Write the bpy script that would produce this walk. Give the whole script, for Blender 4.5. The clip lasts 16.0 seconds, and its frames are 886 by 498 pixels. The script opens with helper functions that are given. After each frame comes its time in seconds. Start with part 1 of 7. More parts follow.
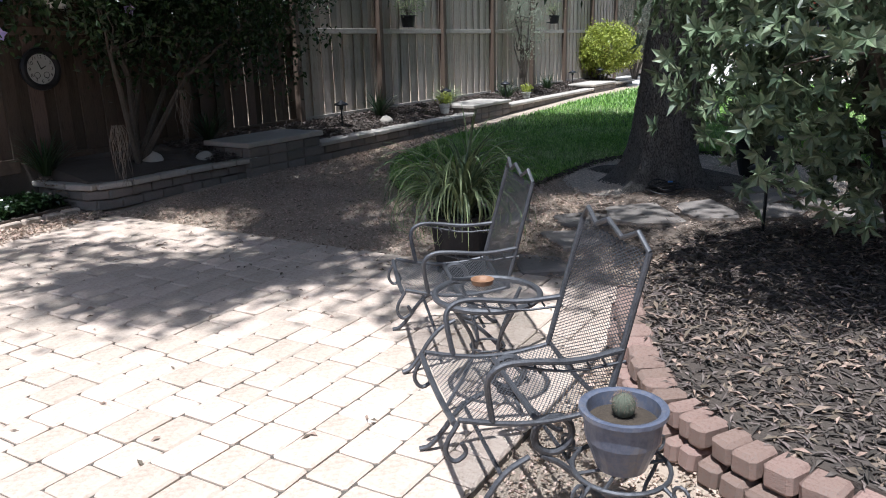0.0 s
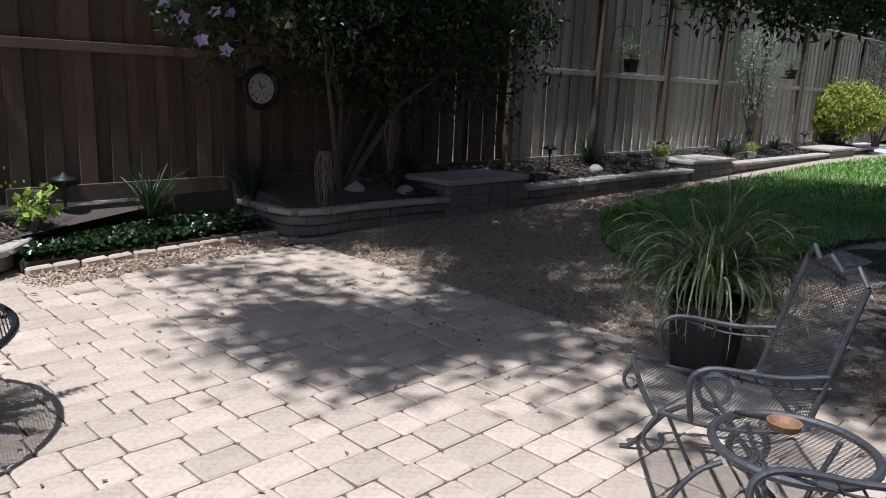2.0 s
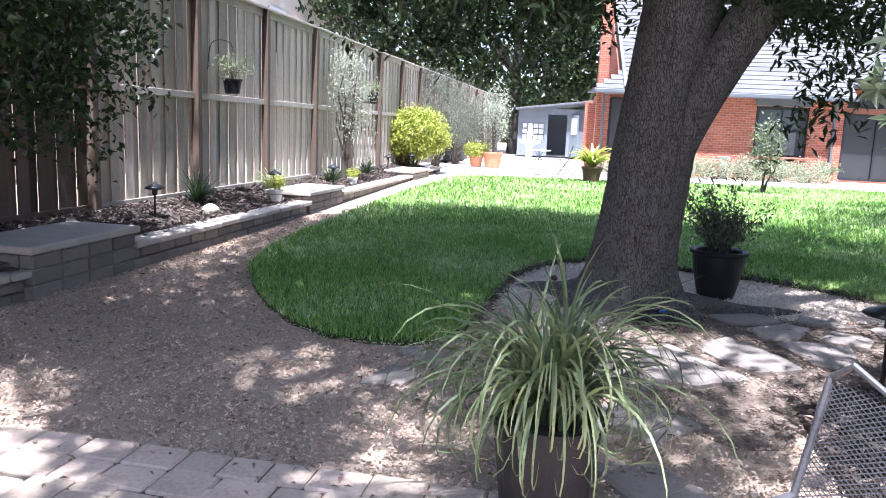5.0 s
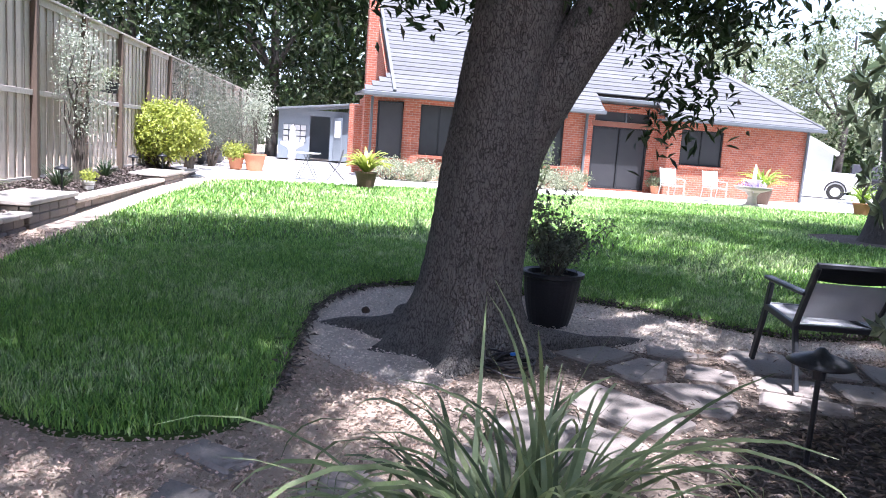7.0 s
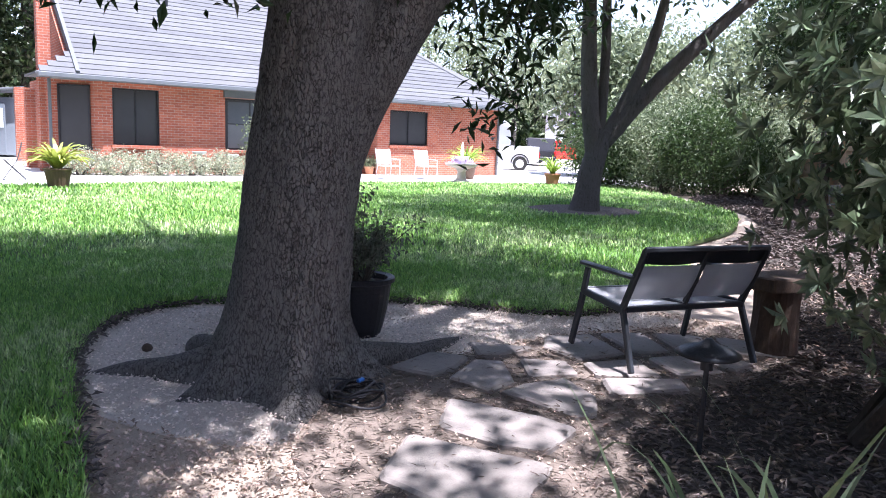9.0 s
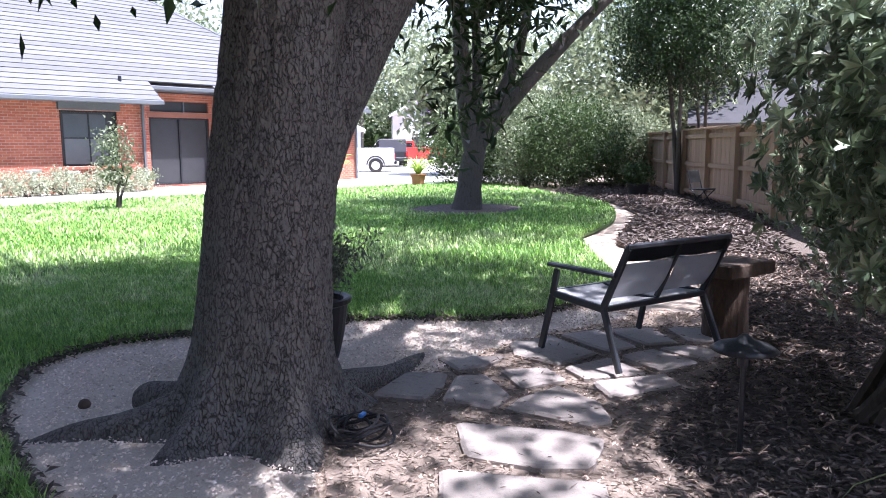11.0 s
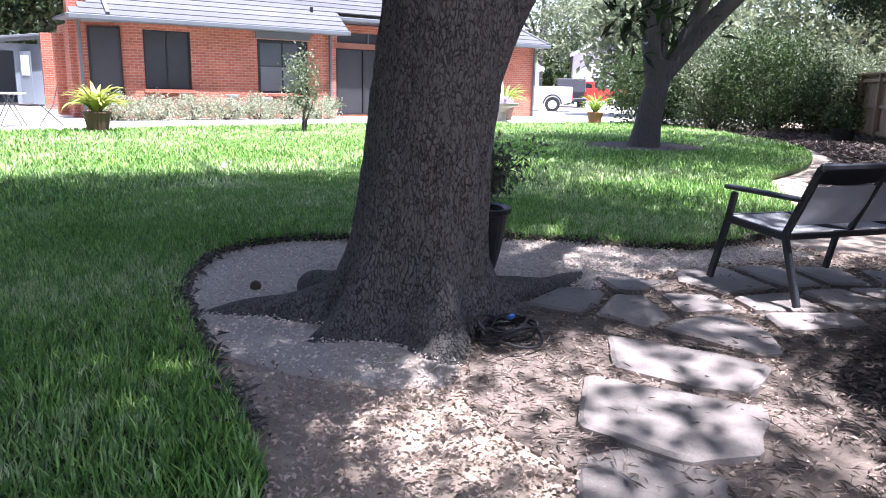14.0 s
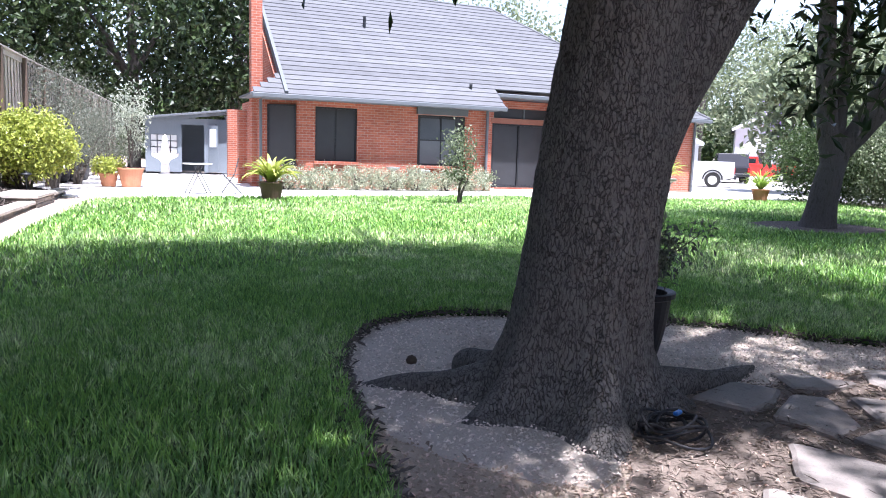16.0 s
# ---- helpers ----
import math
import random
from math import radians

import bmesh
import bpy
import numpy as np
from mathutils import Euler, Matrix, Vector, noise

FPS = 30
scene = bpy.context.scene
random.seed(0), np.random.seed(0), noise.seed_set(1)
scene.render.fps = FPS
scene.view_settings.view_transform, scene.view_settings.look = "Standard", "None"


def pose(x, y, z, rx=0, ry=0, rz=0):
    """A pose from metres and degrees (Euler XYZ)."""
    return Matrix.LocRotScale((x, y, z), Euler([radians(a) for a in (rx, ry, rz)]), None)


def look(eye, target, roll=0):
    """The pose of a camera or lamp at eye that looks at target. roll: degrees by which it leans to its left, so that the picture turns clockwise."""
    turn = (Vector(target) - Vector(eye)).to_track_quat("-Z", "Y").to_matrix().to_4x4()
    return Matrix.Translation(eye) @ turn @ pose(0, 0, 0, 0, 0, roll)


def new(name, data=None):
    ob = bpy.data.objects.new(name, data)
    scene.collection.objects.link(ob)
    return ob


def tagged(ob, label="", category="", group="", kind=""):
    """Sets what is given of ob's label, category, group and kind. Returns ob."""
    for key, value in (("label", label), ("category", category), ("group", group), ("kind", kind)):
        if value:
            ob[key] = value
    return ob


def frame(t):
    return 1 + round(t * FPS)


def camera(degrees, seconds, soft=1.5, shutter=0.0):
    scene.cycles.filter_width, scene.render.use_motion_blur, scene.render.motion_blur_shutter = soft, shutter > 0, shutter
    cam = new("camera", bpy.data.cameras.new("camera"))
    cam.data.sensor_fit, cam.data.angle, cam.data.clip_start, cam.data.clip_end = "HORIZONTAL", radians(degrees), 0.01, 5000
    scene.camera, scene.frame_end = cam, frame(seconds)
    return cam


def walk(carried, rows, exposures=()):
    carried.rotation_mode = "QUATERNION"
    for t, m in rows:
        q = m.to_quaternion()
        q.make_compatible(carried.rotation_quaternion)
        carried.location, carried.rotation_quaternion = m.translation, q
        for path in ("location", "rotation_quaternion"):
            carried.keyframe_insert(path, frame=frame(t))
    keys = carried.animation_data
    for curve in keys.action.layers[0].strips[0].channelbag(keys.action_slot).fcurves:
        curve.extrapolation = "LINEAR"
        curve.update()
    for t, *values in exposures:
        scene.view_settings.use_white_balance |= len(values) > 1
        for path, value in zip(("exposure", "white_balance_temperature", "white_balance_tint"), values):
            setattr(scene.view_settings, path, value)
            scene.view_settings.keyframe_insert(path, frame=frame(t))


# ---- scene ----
cam = camera(61.7, 16.0, 1.0)
PATH = [
    (0, (0.264, -0.185, 1.536), (0.163, 1.74, 1.003), -1.5),
    (0.5, (0.075, -0.044, 1.504), (-0.371, 1.828, 0.959), -1.9),
    (1, (-0.014, 0.092, 1.503), (-0.663, 1.91, 0.982), -0.3),
    (1.5, (-0.038, 0.36, 1.508), (-0.766, 2.174, 1.083), 1.6),
    (2, (-0.129, 0.621, 1.486), (-0.699, 2.489, 1.058), 2.3),
    (2.5, (-0.358, 0.851, 1.483), (-0.763, 2.775, 1.117), 1.8),
    (3, (-0.531, 1.1, 1.507), (-0.789, 3.034, 1.069), 1.0),
    (3.5, (-0.716, 1.377, 1.51), (-0.814, 3.355, 1.232), 2.1),
    (4, (-0.881, 1.717, 1.491), (-0.695, 3.685, 1.183), 2.4),
    (4.5, (-1.032, 2.008, 1.484), (-0.673, 3.944, 1.133), 2.7),
    (5, (-1.066, 2.309, 1.486), (-0.501, 4.2, 1.163), 2.4),
    (5.2, (-1.109, 2.408, 1.471), (-0.519, 4.299, 1.196), 3.8),
    (7.3, (-0.852, 3.949, 1.426), (0.428, 5.456, 1.121), 2.7),
    (7.5, (-0.892, 4.066, 1.428), (0.469, 5.496, 1.106), 1.7),
    (8, (-1.005, 4.314, 1.472), (0.455, 5.645, 1.162), 0.6),
    (8.5, (-0.977, 4.539, 1.473), (0.611, 5.728, 1.213), -0.4),
    (9, (-0.99, 4.72, 1.476), (0.702, 5.749, 1.192), 2.2),
    (9.5, (-1.015, 4.985, 1.509), (0.766, 5.83, 1.174), 1.2),
    (12, (-1.055, 5.679, 1.435), (0.829, 6.293, 1.163), -0.5),
    (12.5, (-1.049, 5.63, 1.4), (0.821, 6.262, 1.074), -1.1),
    (13, (-1.032, 5.576, 1.347), (0.79, 6.335, 1.02), -1.4),
    (13.5, (-0.991, 5.526, 1.284), (0.743, 6.421, 0.848), 1.3),
    (14, (-0.97, 5.535, 1.254), (0.677, 6.588, 0.83), 1.2),
    (14.5, (-0.944, 5.554, 1.246), (0.667, 6.688, 0.902), -0.2),
    (15, (-0.922, 5.585, 1.245), (0.645, 6.802, 0.99), -0.1),
    (15.5, (-0.939, 5.611, 1.266), (0.565, 6.911, 1.048), 1.5),
    (16, (-0.964, 5.626, 1.297), (0.459, 7.009, 1.05), 1.7),
]
EXPOSURE = [(0.0, 0.55, 10), (0.6, 0.25, 10), (1.2, -0.1, 10), (1.8, -0.05, 10), (3.0, 0.68, 12), (3.6, 1.25, 14), (4.2, 1.75, 17), (5.2, 2.1, 20), (7.5, 1.9, 22), (9.0, 1.85, 22), (12.0, 2.1, 24), (13.0, 2.05, 24), (16.0, 1.75, 21)]
walk(cam, [(t, look(eye, target, roll)) for t, eye, target, roll in PATH], [(t, e, 5900, tint) for t, e, tint in EXPOSURE])

# ---- light: high midday sun and clear sky ----
SUN_ELEVATION, SUN_AZIMUTH = 71.0, 198.0
to_sun = Vector((math.sin(radians(SUN_AZIMUTH)) * math.cos(radians(SUN_ELEVATION)), math.cos(radians(SUN_AZIMUTH)) * math.cos(radians(SUN_ELEVATION)), math.sin(radians(SUN_ELEVATION))))
world = bpy.data.worlds.new("sky")
scene.world = world
world.use_nodes = True
sky = world.node_tree.nodes.new("ShaderNodeTexSky")
sky.sky_type, sky.sun_disc = "NISHITA", False
sky.sun_elevation, sky.sun_rotation = radians(SUN_ELEVATION), radians(SUN_AZIMUTH)
haze = world.node_tree.nodes.new("ShaderNodeHueSaturation")
haze.inputs["Saturation"].default_value = 0.78
world.node_tree.links.new(sky.outputs[0], haze.inputs["Color"])
world.node_tree.links.new(haze.outputs[0], world.node_tree.nodes["Background"].inputs[0])
world.node_tree.nodes["Background"].inputs[1].default_value = 0.11
sun_data = bpy.data.lights.new("sun", "SUN")
sun_data.energy, sun_data.angle, sun_data.color = 5.0, radians(1.1), (1.0, 0.98, 0.95)
sun = new("sun", sun_data)
sun.matrix_basis = look(to_sun * 60, (0, 0, 0))


def part(name, bm, material, parent=None, label="", smooth=False):
    """One bmesh as one mesh object, under a thing or a part where one is given."""
    me = bpy.data.meshes.new(name)
    bm.normal_update()
    bm.to_mesh(me)
    bm.free()
    me.materials.append(material)
    if smooth:
        me.polygons.foreach_set("use_smooth", [True] * len(me.polygons))
    ob = new(name, me)
    if parent is not None:
        ob.parent = parent
    if label:
        ob["label"] = label
    return ob


def thing(name, label, category, at=(0, 0, 0), turn=0, group="", kind=""):
    """An Empty at the base of a thing; its parts hang under it."""
    ob = new(name)
    ob.empty_display_size = 0.1
    ob.matrix_basis = pose(at[0], at[1], at[2], 0, 0, turn)
    return tagged(ob, label, category, group, kind)


def box(bm, centre, size, turn=None, bevel=0.0):
    """A box, bevelled where asked, added to bm."""
    m = Matrix.Translation(centre) @ (turn.to_4x4() if turn is not None else Matrix.Identity(4)) @ Matrix.Diagonal((*size, 1))
    made = bmesh.ops.create_cube(bm, size=1.0, matrix=m)
    if bevel > 0:
        edges = list({e for v in made["verts"] for e in v.link_edges})
        bmesh.ops.bevel(bm, geom=edges, offset=bevel, segments=1, affect="EDGES", profile=0.7)
    return bm


def boxed(centre, size, turn=None, bevel=0.0):
    return box(bmesh.new(), centre, size, turn, bevel)


def zturn(degrees):
    return Euler((0, 0, radians(degrees))).to_matrix()


def tube(bm, points, radius, sides=8, closed=False):
    """A round bar along points; radius is one number or one for each point."""
    pts = [Vector(p) for p in points]
    n = len(pts)
    radii = [radius] * n if isinstance(radius, (int, float)) else list(radius)
    rings, side = [], None
    for i, p in enumerate(pts):
        a = pts[(i - 1) % n] if closed or i else pts[i]
        b = pts[(i + 1) % n] if closed or i < n - 1 else pts[i]
        way = (b - a).normalized()
        if side is None:
            side = way.cross(Vector((0.31, 0.17, 0.93)))
            if side.length < 0.1:
                side = way.cross(Vector((1, 0, 0)))
        side = (side - way * side.dot(way)).normalized()
        up = way.cross(side)
        rings.append([bm.verts.new(p + radii[i] * (math.cos(k * math.tau / sides) * side + math.sin(k * math.tau / sides) * up)) for k in range(sides)])
    for i in range(n if closed else n - 1):
        r, q = rings[i], rings[(i + 1) % n]
        for k in range(sides):
            bm.faces.new((r[k], r[(k + 1) % sides], q[(k + 1) % sides], q[k]))
    if not closed:
        bm.faces.new(rings[0][::-1])
        bm.faces.new(rings[-1])
    return bm


def lathe(bm, profile, sides=24, centre=(0, 0, 0), wobble=0.0):
    """A turned body from (radius, height) pairs."""
    c = Vector(centre)
    rings = []
    for r, z in profile:
        rings.append([bm.verts.new(c + Vector((r * math.cos(k * math.tau / sides) * (1 + wobble * noise.noise((k, z * 3, r))), r * math.sin(k * math.tau / sides), z))) for k in range(sides)])
    for a, b in zip(rings, rings[1:]):
        for k in range(sides):
            bm.faces.new((a[k], a[(k + 1) % sides], b[(k + 1) % sides], b[k]))
    bm.faces.new(rings[0][::-1])
    bm.faces.new(rings[-1])
    return bm


def prism(bm, outline, low, high):
    """An upright prism over an outline of (x, y); low and high are heights, or functions of x and y."""
    lo = low if callable(low) else (lambda x, y: low)
    hi = high if callable(high) else (lambda x, y: high)
    b = [bm.verts.new((x, y, lo(x, y))) for x, y in outline]
    t = [bm.verts.new((x, y, hi(x, y))) for x, y in outline]
    n = len(outline)
    bm.faces.new(t)
    bm.faces.new(b[::-1])
    for k in range(n):
        bm.faces.new((b[k], b[(k + 1) % n], t[(k + 1) % n], t[k]))
    bmesh.ops.recalc_face_normals(bm, faces=bm.faces)
    return bm


def mesh_of(name, verts, faces, material, parent=None, smooth=False):
    """A mesh object from arrays of vertices (n, 3) and faces (m, k)."""
    me = bpy.data.meshes.new(name)
    me.from_pydata(np.asarray(verts).tolist(), [], np.asarray(faces).tolist())
    me.materials.append(material)
    if smooth:
        me.polygons.foreach_set("use_smooth", [True] * len(me.polygons))
    ob = new(name, me)
    if parent is not None:
        ob.parent = parent
    return ob


def unit(v):
    return v / np.maximum(np.linalg.norm(v, axis=-1, keepdims=True), 1e-9)


def leaf_mesh(name, centres, ways, ups, length, width, material, parent=None, fold=0.18):
    """Many small leaves: each a folded blade of four triangles' worth along its way."""
    c, w = np.asarray(centres, float), unit(np.asarray(ways, float))
    s = unit(np.cross(w, np.asarray(ups, float)))
    u = np.cross(s, w)
    l = np.broadcast_to(np.asarray(length, float), (len(c),))[:, None]
    d = np.broadcast_to(np.asarray(width, float), (len(c),))[:, None]
    a = c
    tip = c + w * l - u * l * 0.12
    mid = c + w * l * 0.5
    left = mid + s * d * 0.5 + u * d * fold
    right = mid - s * d * 0.5 + u * d * fold
    verts = np.stack([a, right, tip, left], 1).reshape(-1, 3)
    n = len(c)
    base = np.arange(n)[:, None] * 4
    faces = np.concatenate([base + [0, 1, 2], base + [0, 2, 3]])
    return mesh_of(name, verts, faces, material, parent)


def clumped(rng, clumps, each, spread, flat=1.0):
    """Points gathered round clump centres."""
    c = np.repeat(clumps, each, 0)
    off = rng.normal(size=c.shape) * spread
    off[:, 2] *= flat
    return c + off


def inside(poly, x, y):
    """Whether points lie within an outline."""
    poly = np.asarray(poly, float)
    x, y = np.asarray(x), np.asarray(y)
    hit = np.zeros(x.shape, bool)
    for (x0, y0), (x1, y1) in zip(poly, np.roll(poly, -1, 0)):
        cross = (y0 > y) != (y1 > y)
        hit ^= cross & (x < (x1 - x0) * (y - y0) / (y1 - y0 + 1e-12) + x0)
    return hit


def smoothed(points, rounds=2, closed=True):
    """Corner cutting: a softer outline through the same places."""
    p = [Vector(q) for q in points]
    for _ in range(rounds):
        out = []
        last = len(p) if closed else len(p) - 1
        if not closed:
            out.append(p[0])
        for i in range(last):
            a, b = p[i], p[(i + 1) % len(p)]
            out += [a * 0.75 + b * 0.25, a * 0.25 + b * 0.75]
        if not closed:
            out.append(p[-1])
        p = out
    return [tuple(q) for q in p]


# ---- materials ----
def material(name, colours, scale=6.0, fine=60.0, rough=0.8, bump=0.3, metal=0.0, vary=0.0, island=False, stretch=(1, 1, 1), thin=0.0, depth=0.01, spec=0.5, stains=0.35):
    """A surface with stains at one size and grain at another. vary: how far single pieces differ in brightness."""
    m = bpy.data.materials.new(name)
    m.use_nodes = True
    t = m.node_tree
    nd, ln = t.nodes, t.links
    bsdf = nd["Principled BSDF"]
    out = nd["Material Output"]
    co = nd.new("ShaderNodeTexCoord")
    mp = nd.new("ShaderNodeMapping")
    mp.inputs["Scale"].default_value = stretch
    ln.new(co.outputs["Object"], mp.inputs["Vector"])
    big, small = nd.new("ShaderNodeTexNoise"), nd.new("ShaderNodeTexNoise")
    big.inputs["Scale"].default_value, big.inputs["Detail"].default_value = scale, 4.0
    small.inputs["Scale"].default_value, small.inputs["Detail"].default_value = fine, 6.0
    small.inputs["Roughness"].default_value = 0.7
    for n in (big, small):
        ln.new(mp.outputs["Vector"], n.inputs["Vector"])
    mix = nd.new("ShaderNodeMath")
    mix.operation = "MULTIPLY_ADD"
    mix.inputs[1].default_value = 1 - stains
    ln.new(small.outputs["Fac"], mix.inputs[0])
    half = nd.new("ShaderNodeMath")
    half.operation = "MULTIPLY"
    half.inputs[1].default_value = stains
    ln.new(big.outputs["Fac"], half.inputs[0])
    ln.new(half.outputs[0], mix.inputs[2])
    ramp = nd.new("ShaderNodeValToRGB")
    el = ramp.color_ramp.elements
    while len(el) < len(colours):
        el.new(0.5)
    for i, c in enumerate(colours):
        el[i].position = 0.32 + 0.36 * i / max(len(colours) - 1, 1)
        el[i].color = (*c, 1)
    ln.new(mix.outputs[0], ramp.inputs["Fac"])
    colour = ramp.outputs["Color"]
    if vary > 0:
        rnd = nd.new("ShaderNodeNewGeometry").outputs["Random Per Island"] if island else nd.new("ShaderNodeObjectInfo").outputs["Random"]
        rng = nd.new("ShaderNodeMapRange")
        rng.inputs["To Min"].default_value, rng.inputs["To Max"].default_value = 1 - vary, 1 + vary
        ln.new(rnd, rng.inputs["Value"])
        hsv = nd.new("ShaderNodeHueSaturation")
        ln.new(colour, hsv.inputs["Color"])
        ln.new(rng.outputs["Result"], hsv.inputs["Value"])
        hue = nd.new("ShaderNodeMapRange")
        hue.inputs["To Min"].default_value, hue.inputs["To Max"].default_value = 0.5 + 0.02 * vary, 0.5 - 0.05 * vary
        ln.new(rnd, hue.inputs["Value"])
        ln.new(hue.outputs["Result"], hsv.inputs["Hue"])
        colour = hsv.outputs["Color"]
    ln.new(colour, bsdf.inputs["Base Color"])
    bsdf.inputs["Roughness"].default_value = rough
    bsdf.inputs["Metallic"].default_value = metal
    bsdf.inputs["Specular IOR Level"].default_value = spec
    if bump > 0:
        b = nd.new("ShaderNodeBump")
        b.inputs["Strength"].default_value, b.inputs["Distance"].default_value = bump, depth
        ln.new(mix.outputs[0], b.inputs["Height"])
        ln.new(b.outputs["Normal"], bsdf.inputs["Normal"])
    if thin > 0:
        tr = nd.new("ShaderNodeBsdfTranslucent")
        ln.new(colour, tr.inputs["Color"])
        add = nd.new("ShaderNodeMixShader")
        add.inputs[0].default_value = thin
        ln.new(bsdf.outputs[0], add.inputs[1])
        ln.new(tr.outputs[0], add.inputs[2])
        ln.new(add.outputs[0], out.inputs["Surface"])
    return m


def brick_material(name, a, b, mortar, turn=0.0, size=1.0):
    """Brickwork of common size for walls that stay far off."""
    m = bpy.data.materials.new(name)
    m.use_nodes = True
    t = m.node_tree
    nd, ln = t.nodes, t.links
    bsdf = nd["Principled BSDF"]
    co = nd.new("ShaderNodeTexCoord")
    br = nd.new("ShaderNodeTexBrick")
    br.inputs["Color1"].default_value, br.inputs["Color2"].default_value, br.inputs["Mortar"].default_value = (*a, 1), (*b, 1), (*mortar, 1)
    br.inputs["Scale"].default_value = 1.0
    br.inputs["Brick Width"].default_value, br.inputs["Row Height"].default_value = 0.21 * size, 0.076 * size
    br.inputs["Mortar Size"].default_value = 0.006 * size
    br.inputs["Mortar Smooth"].default_value = 0.2
    ln.new(co.outputs["UV"], br.inputs["Vector"])
    ns = nd.new("ShaderNodeTexNoise")
    ns.inputs["Scale"].default_value, ns.inputs["Detail"].default_value = 1.2, 8.0
    ln.new(co.outputs["Object"], ns.inputs["Vector"])
    hsv = nd.new("ShaderNodeHueSaturation")
    mr = nd.new("ShaderNodeMapRange")
    mr.inputs["To Min"].default_value, mr.inputs["To Max"].default_value = 0.65, 1.35
    ln.new(ns.outputs["Fac"], mr.inputs["Value"])
    ln.new(mr.outputs["Result"], hsv.inputs["Value"])
    ln.new(br.outputs["Color"], hsv.inputs["Color"])
    ln.new(hsv.outputs["Color"], bsdf.inputs["Base Color"])
    bsdf.inputs["Roughness"].default_value = 0.9
    bp = nd.new("ShaderNodeBump")
    bp.invert = True
    bp.inputs["Strength"].default_value, bp.inputs["Distance"].default_value = 0.6, 0.01
    ln.new(br.outputs["Fac"], bp.inputs["Height"])
    ln.new(bp.outputs["Normal"], bsdf.inputs["Normal"])
    return m


def wall_uv(ob):
    """Metres along a wall and up it, face by face."""
    me = ob.data
    uv = me.uv_layers.new(name="metres")
    for p in me.polygons:
        n = p.normal
        side = Vector((-n.y, n.x, 0))
        side = side.normalized() if side.length > 0.2 else Vector((1, 0, 0))
        up = n.cross(side) if abs(n.z) > 0.9 else Vector((0, 0, 1))
        for i in p.loop_indices:
            co = me.vertices[me.loops[i].vertex_index].co
            uv.data[i].uv = (co.dot(side), co.dot(up))
    return ob


M_PAVER = material("paver", [(0.36, 0.275, 0.22), (0.54, 0.44, 0.36), (0.6, 0.52, 0.44)], 5, 38, 0.9, 0.7, vary=0.13, depth=0.008)
M_PAVER_FAR = material("paver joined", [(0.36, 0.275, 0.22), (0.54, 0.44, 0.36), (0.6, 0.52, 0.44)], 5, 38, 0.9, 0.7, vary=0.13, island=True, depth=0.008)
M_SAND = material("joint sand", [(0.07, 0.06, 0.05), (0.15, 0.13, 0.11)], 20, 200, 1.0, 0.4)
# brown boards, darkened further: the hibiscus shade is put into the colour
M_FENCE_BROWN_SHADED = material("brown cedar with shade", [(0.035, 0.025, 0.019), (0.105, 0.077, 0.057), (0.06, 0.045, 0.034)], 2.2, 14, 0.9, 0.6, vary=0.4, stretch=(6, 6, 0.5))
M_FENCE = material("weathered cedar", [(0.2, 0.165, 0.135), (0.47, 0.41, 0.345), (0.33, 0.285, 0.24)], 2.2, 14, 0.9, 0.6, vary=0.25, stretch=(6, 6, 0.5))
M_FENCE_FAR = material("weathered cedar joined", [(0.2, 0.165, 0.135), (0.47, 0.41, 0.345), (0.33, 0.285, 0.24)], 2.2, 14, 0.9, 0.6, vary=0.25, island=True, stretch=(6, 6, 0.5))
# brown rails of the same stretch, with its shade in the colour
M_RAIL_BROWN_SHADED = material("brown rail with shade", [(0.08, 0.056, 0.04), (0.14, 0.1, 0.075)], 3, 20, 0.9, 0.4, vary=0.1)
M_POST = material("brown post", [(0.08, 0.055, 0.04), (0.14, 0.1, 0.075)], 3, 20, 0.85, 0.4, stretch=(6, 6, 0.6))
M_RAIL = material("grey rail", [(0.28, 0.25, 0.22), (0.46, 0.42, 0.38)], 3, 20, 0.9, 0.4, vary=0.1)
M_FENCE_NEW = material("tan cedar", [(0.34, 0.23, 0.15), (0.45, 0.32, 0.22)], 2.5, 14, 0.85, 0.4, vary=0.15, stretch=(6, 6, 0.5))
M_BLOCK = material("retaining block", [(0.14, 0.122, 0.108), (0.24, 0.215, 0.19), (0.18, 0.16, 0.14)], 6, 70, 0.95, 0.8, vary=0.2, depth=0.02)
M_CAP = material("cap stone", [(0.36, 0.33, 0.29), (0.5, 0.46, 0.41)], 5, 80, 0.9, 0.4, vary=0.12)
M_EDGE = material("red edging brick", [(0.16, 0.1, 0.082), (0.27, 0.185, 0.15), (0.24, 0.19, 0.165)], 8, 90, 0.92, 0.6, vary=0.22, depth=0.015)
M_GRAVEL = material("gravel ground", [(0.27, 0.2, 0.15), (0.47, 0.385, 0.305), (0.36, 0.285, 0.22)], 2.0, 120, 1.0, 1.0, depth=0.012)
M_CHIP = material("gravel chip", [(0.36, 0.27, 0.2), (0.62, 0.51, 0.41)], 20, 60, 0.95, 0.2, vary=0.4, island=True)
M_PEA = material("pea gravel chip", [(0.56, 0.48, 0.4), (0.84, 0.76, 0.67)], 20, 60, 0.95, 0.2, vary=0.35, island=True)
M_PEA_GROUND = material("pea gravel bed", [(0.46, 0.39, 0.32), (0.68, 0.6, 0.52)], 3.0, 110, 1.0, 1.0, depth=0.012)
M_DIRT = material("bare soil", [(0.1, 0.078, 0.062), (0.2, 0.16, 0.13), (0.145, 0.115, 0.092)], 3.0, 70, 1.0, 1.0, depth=0.015)
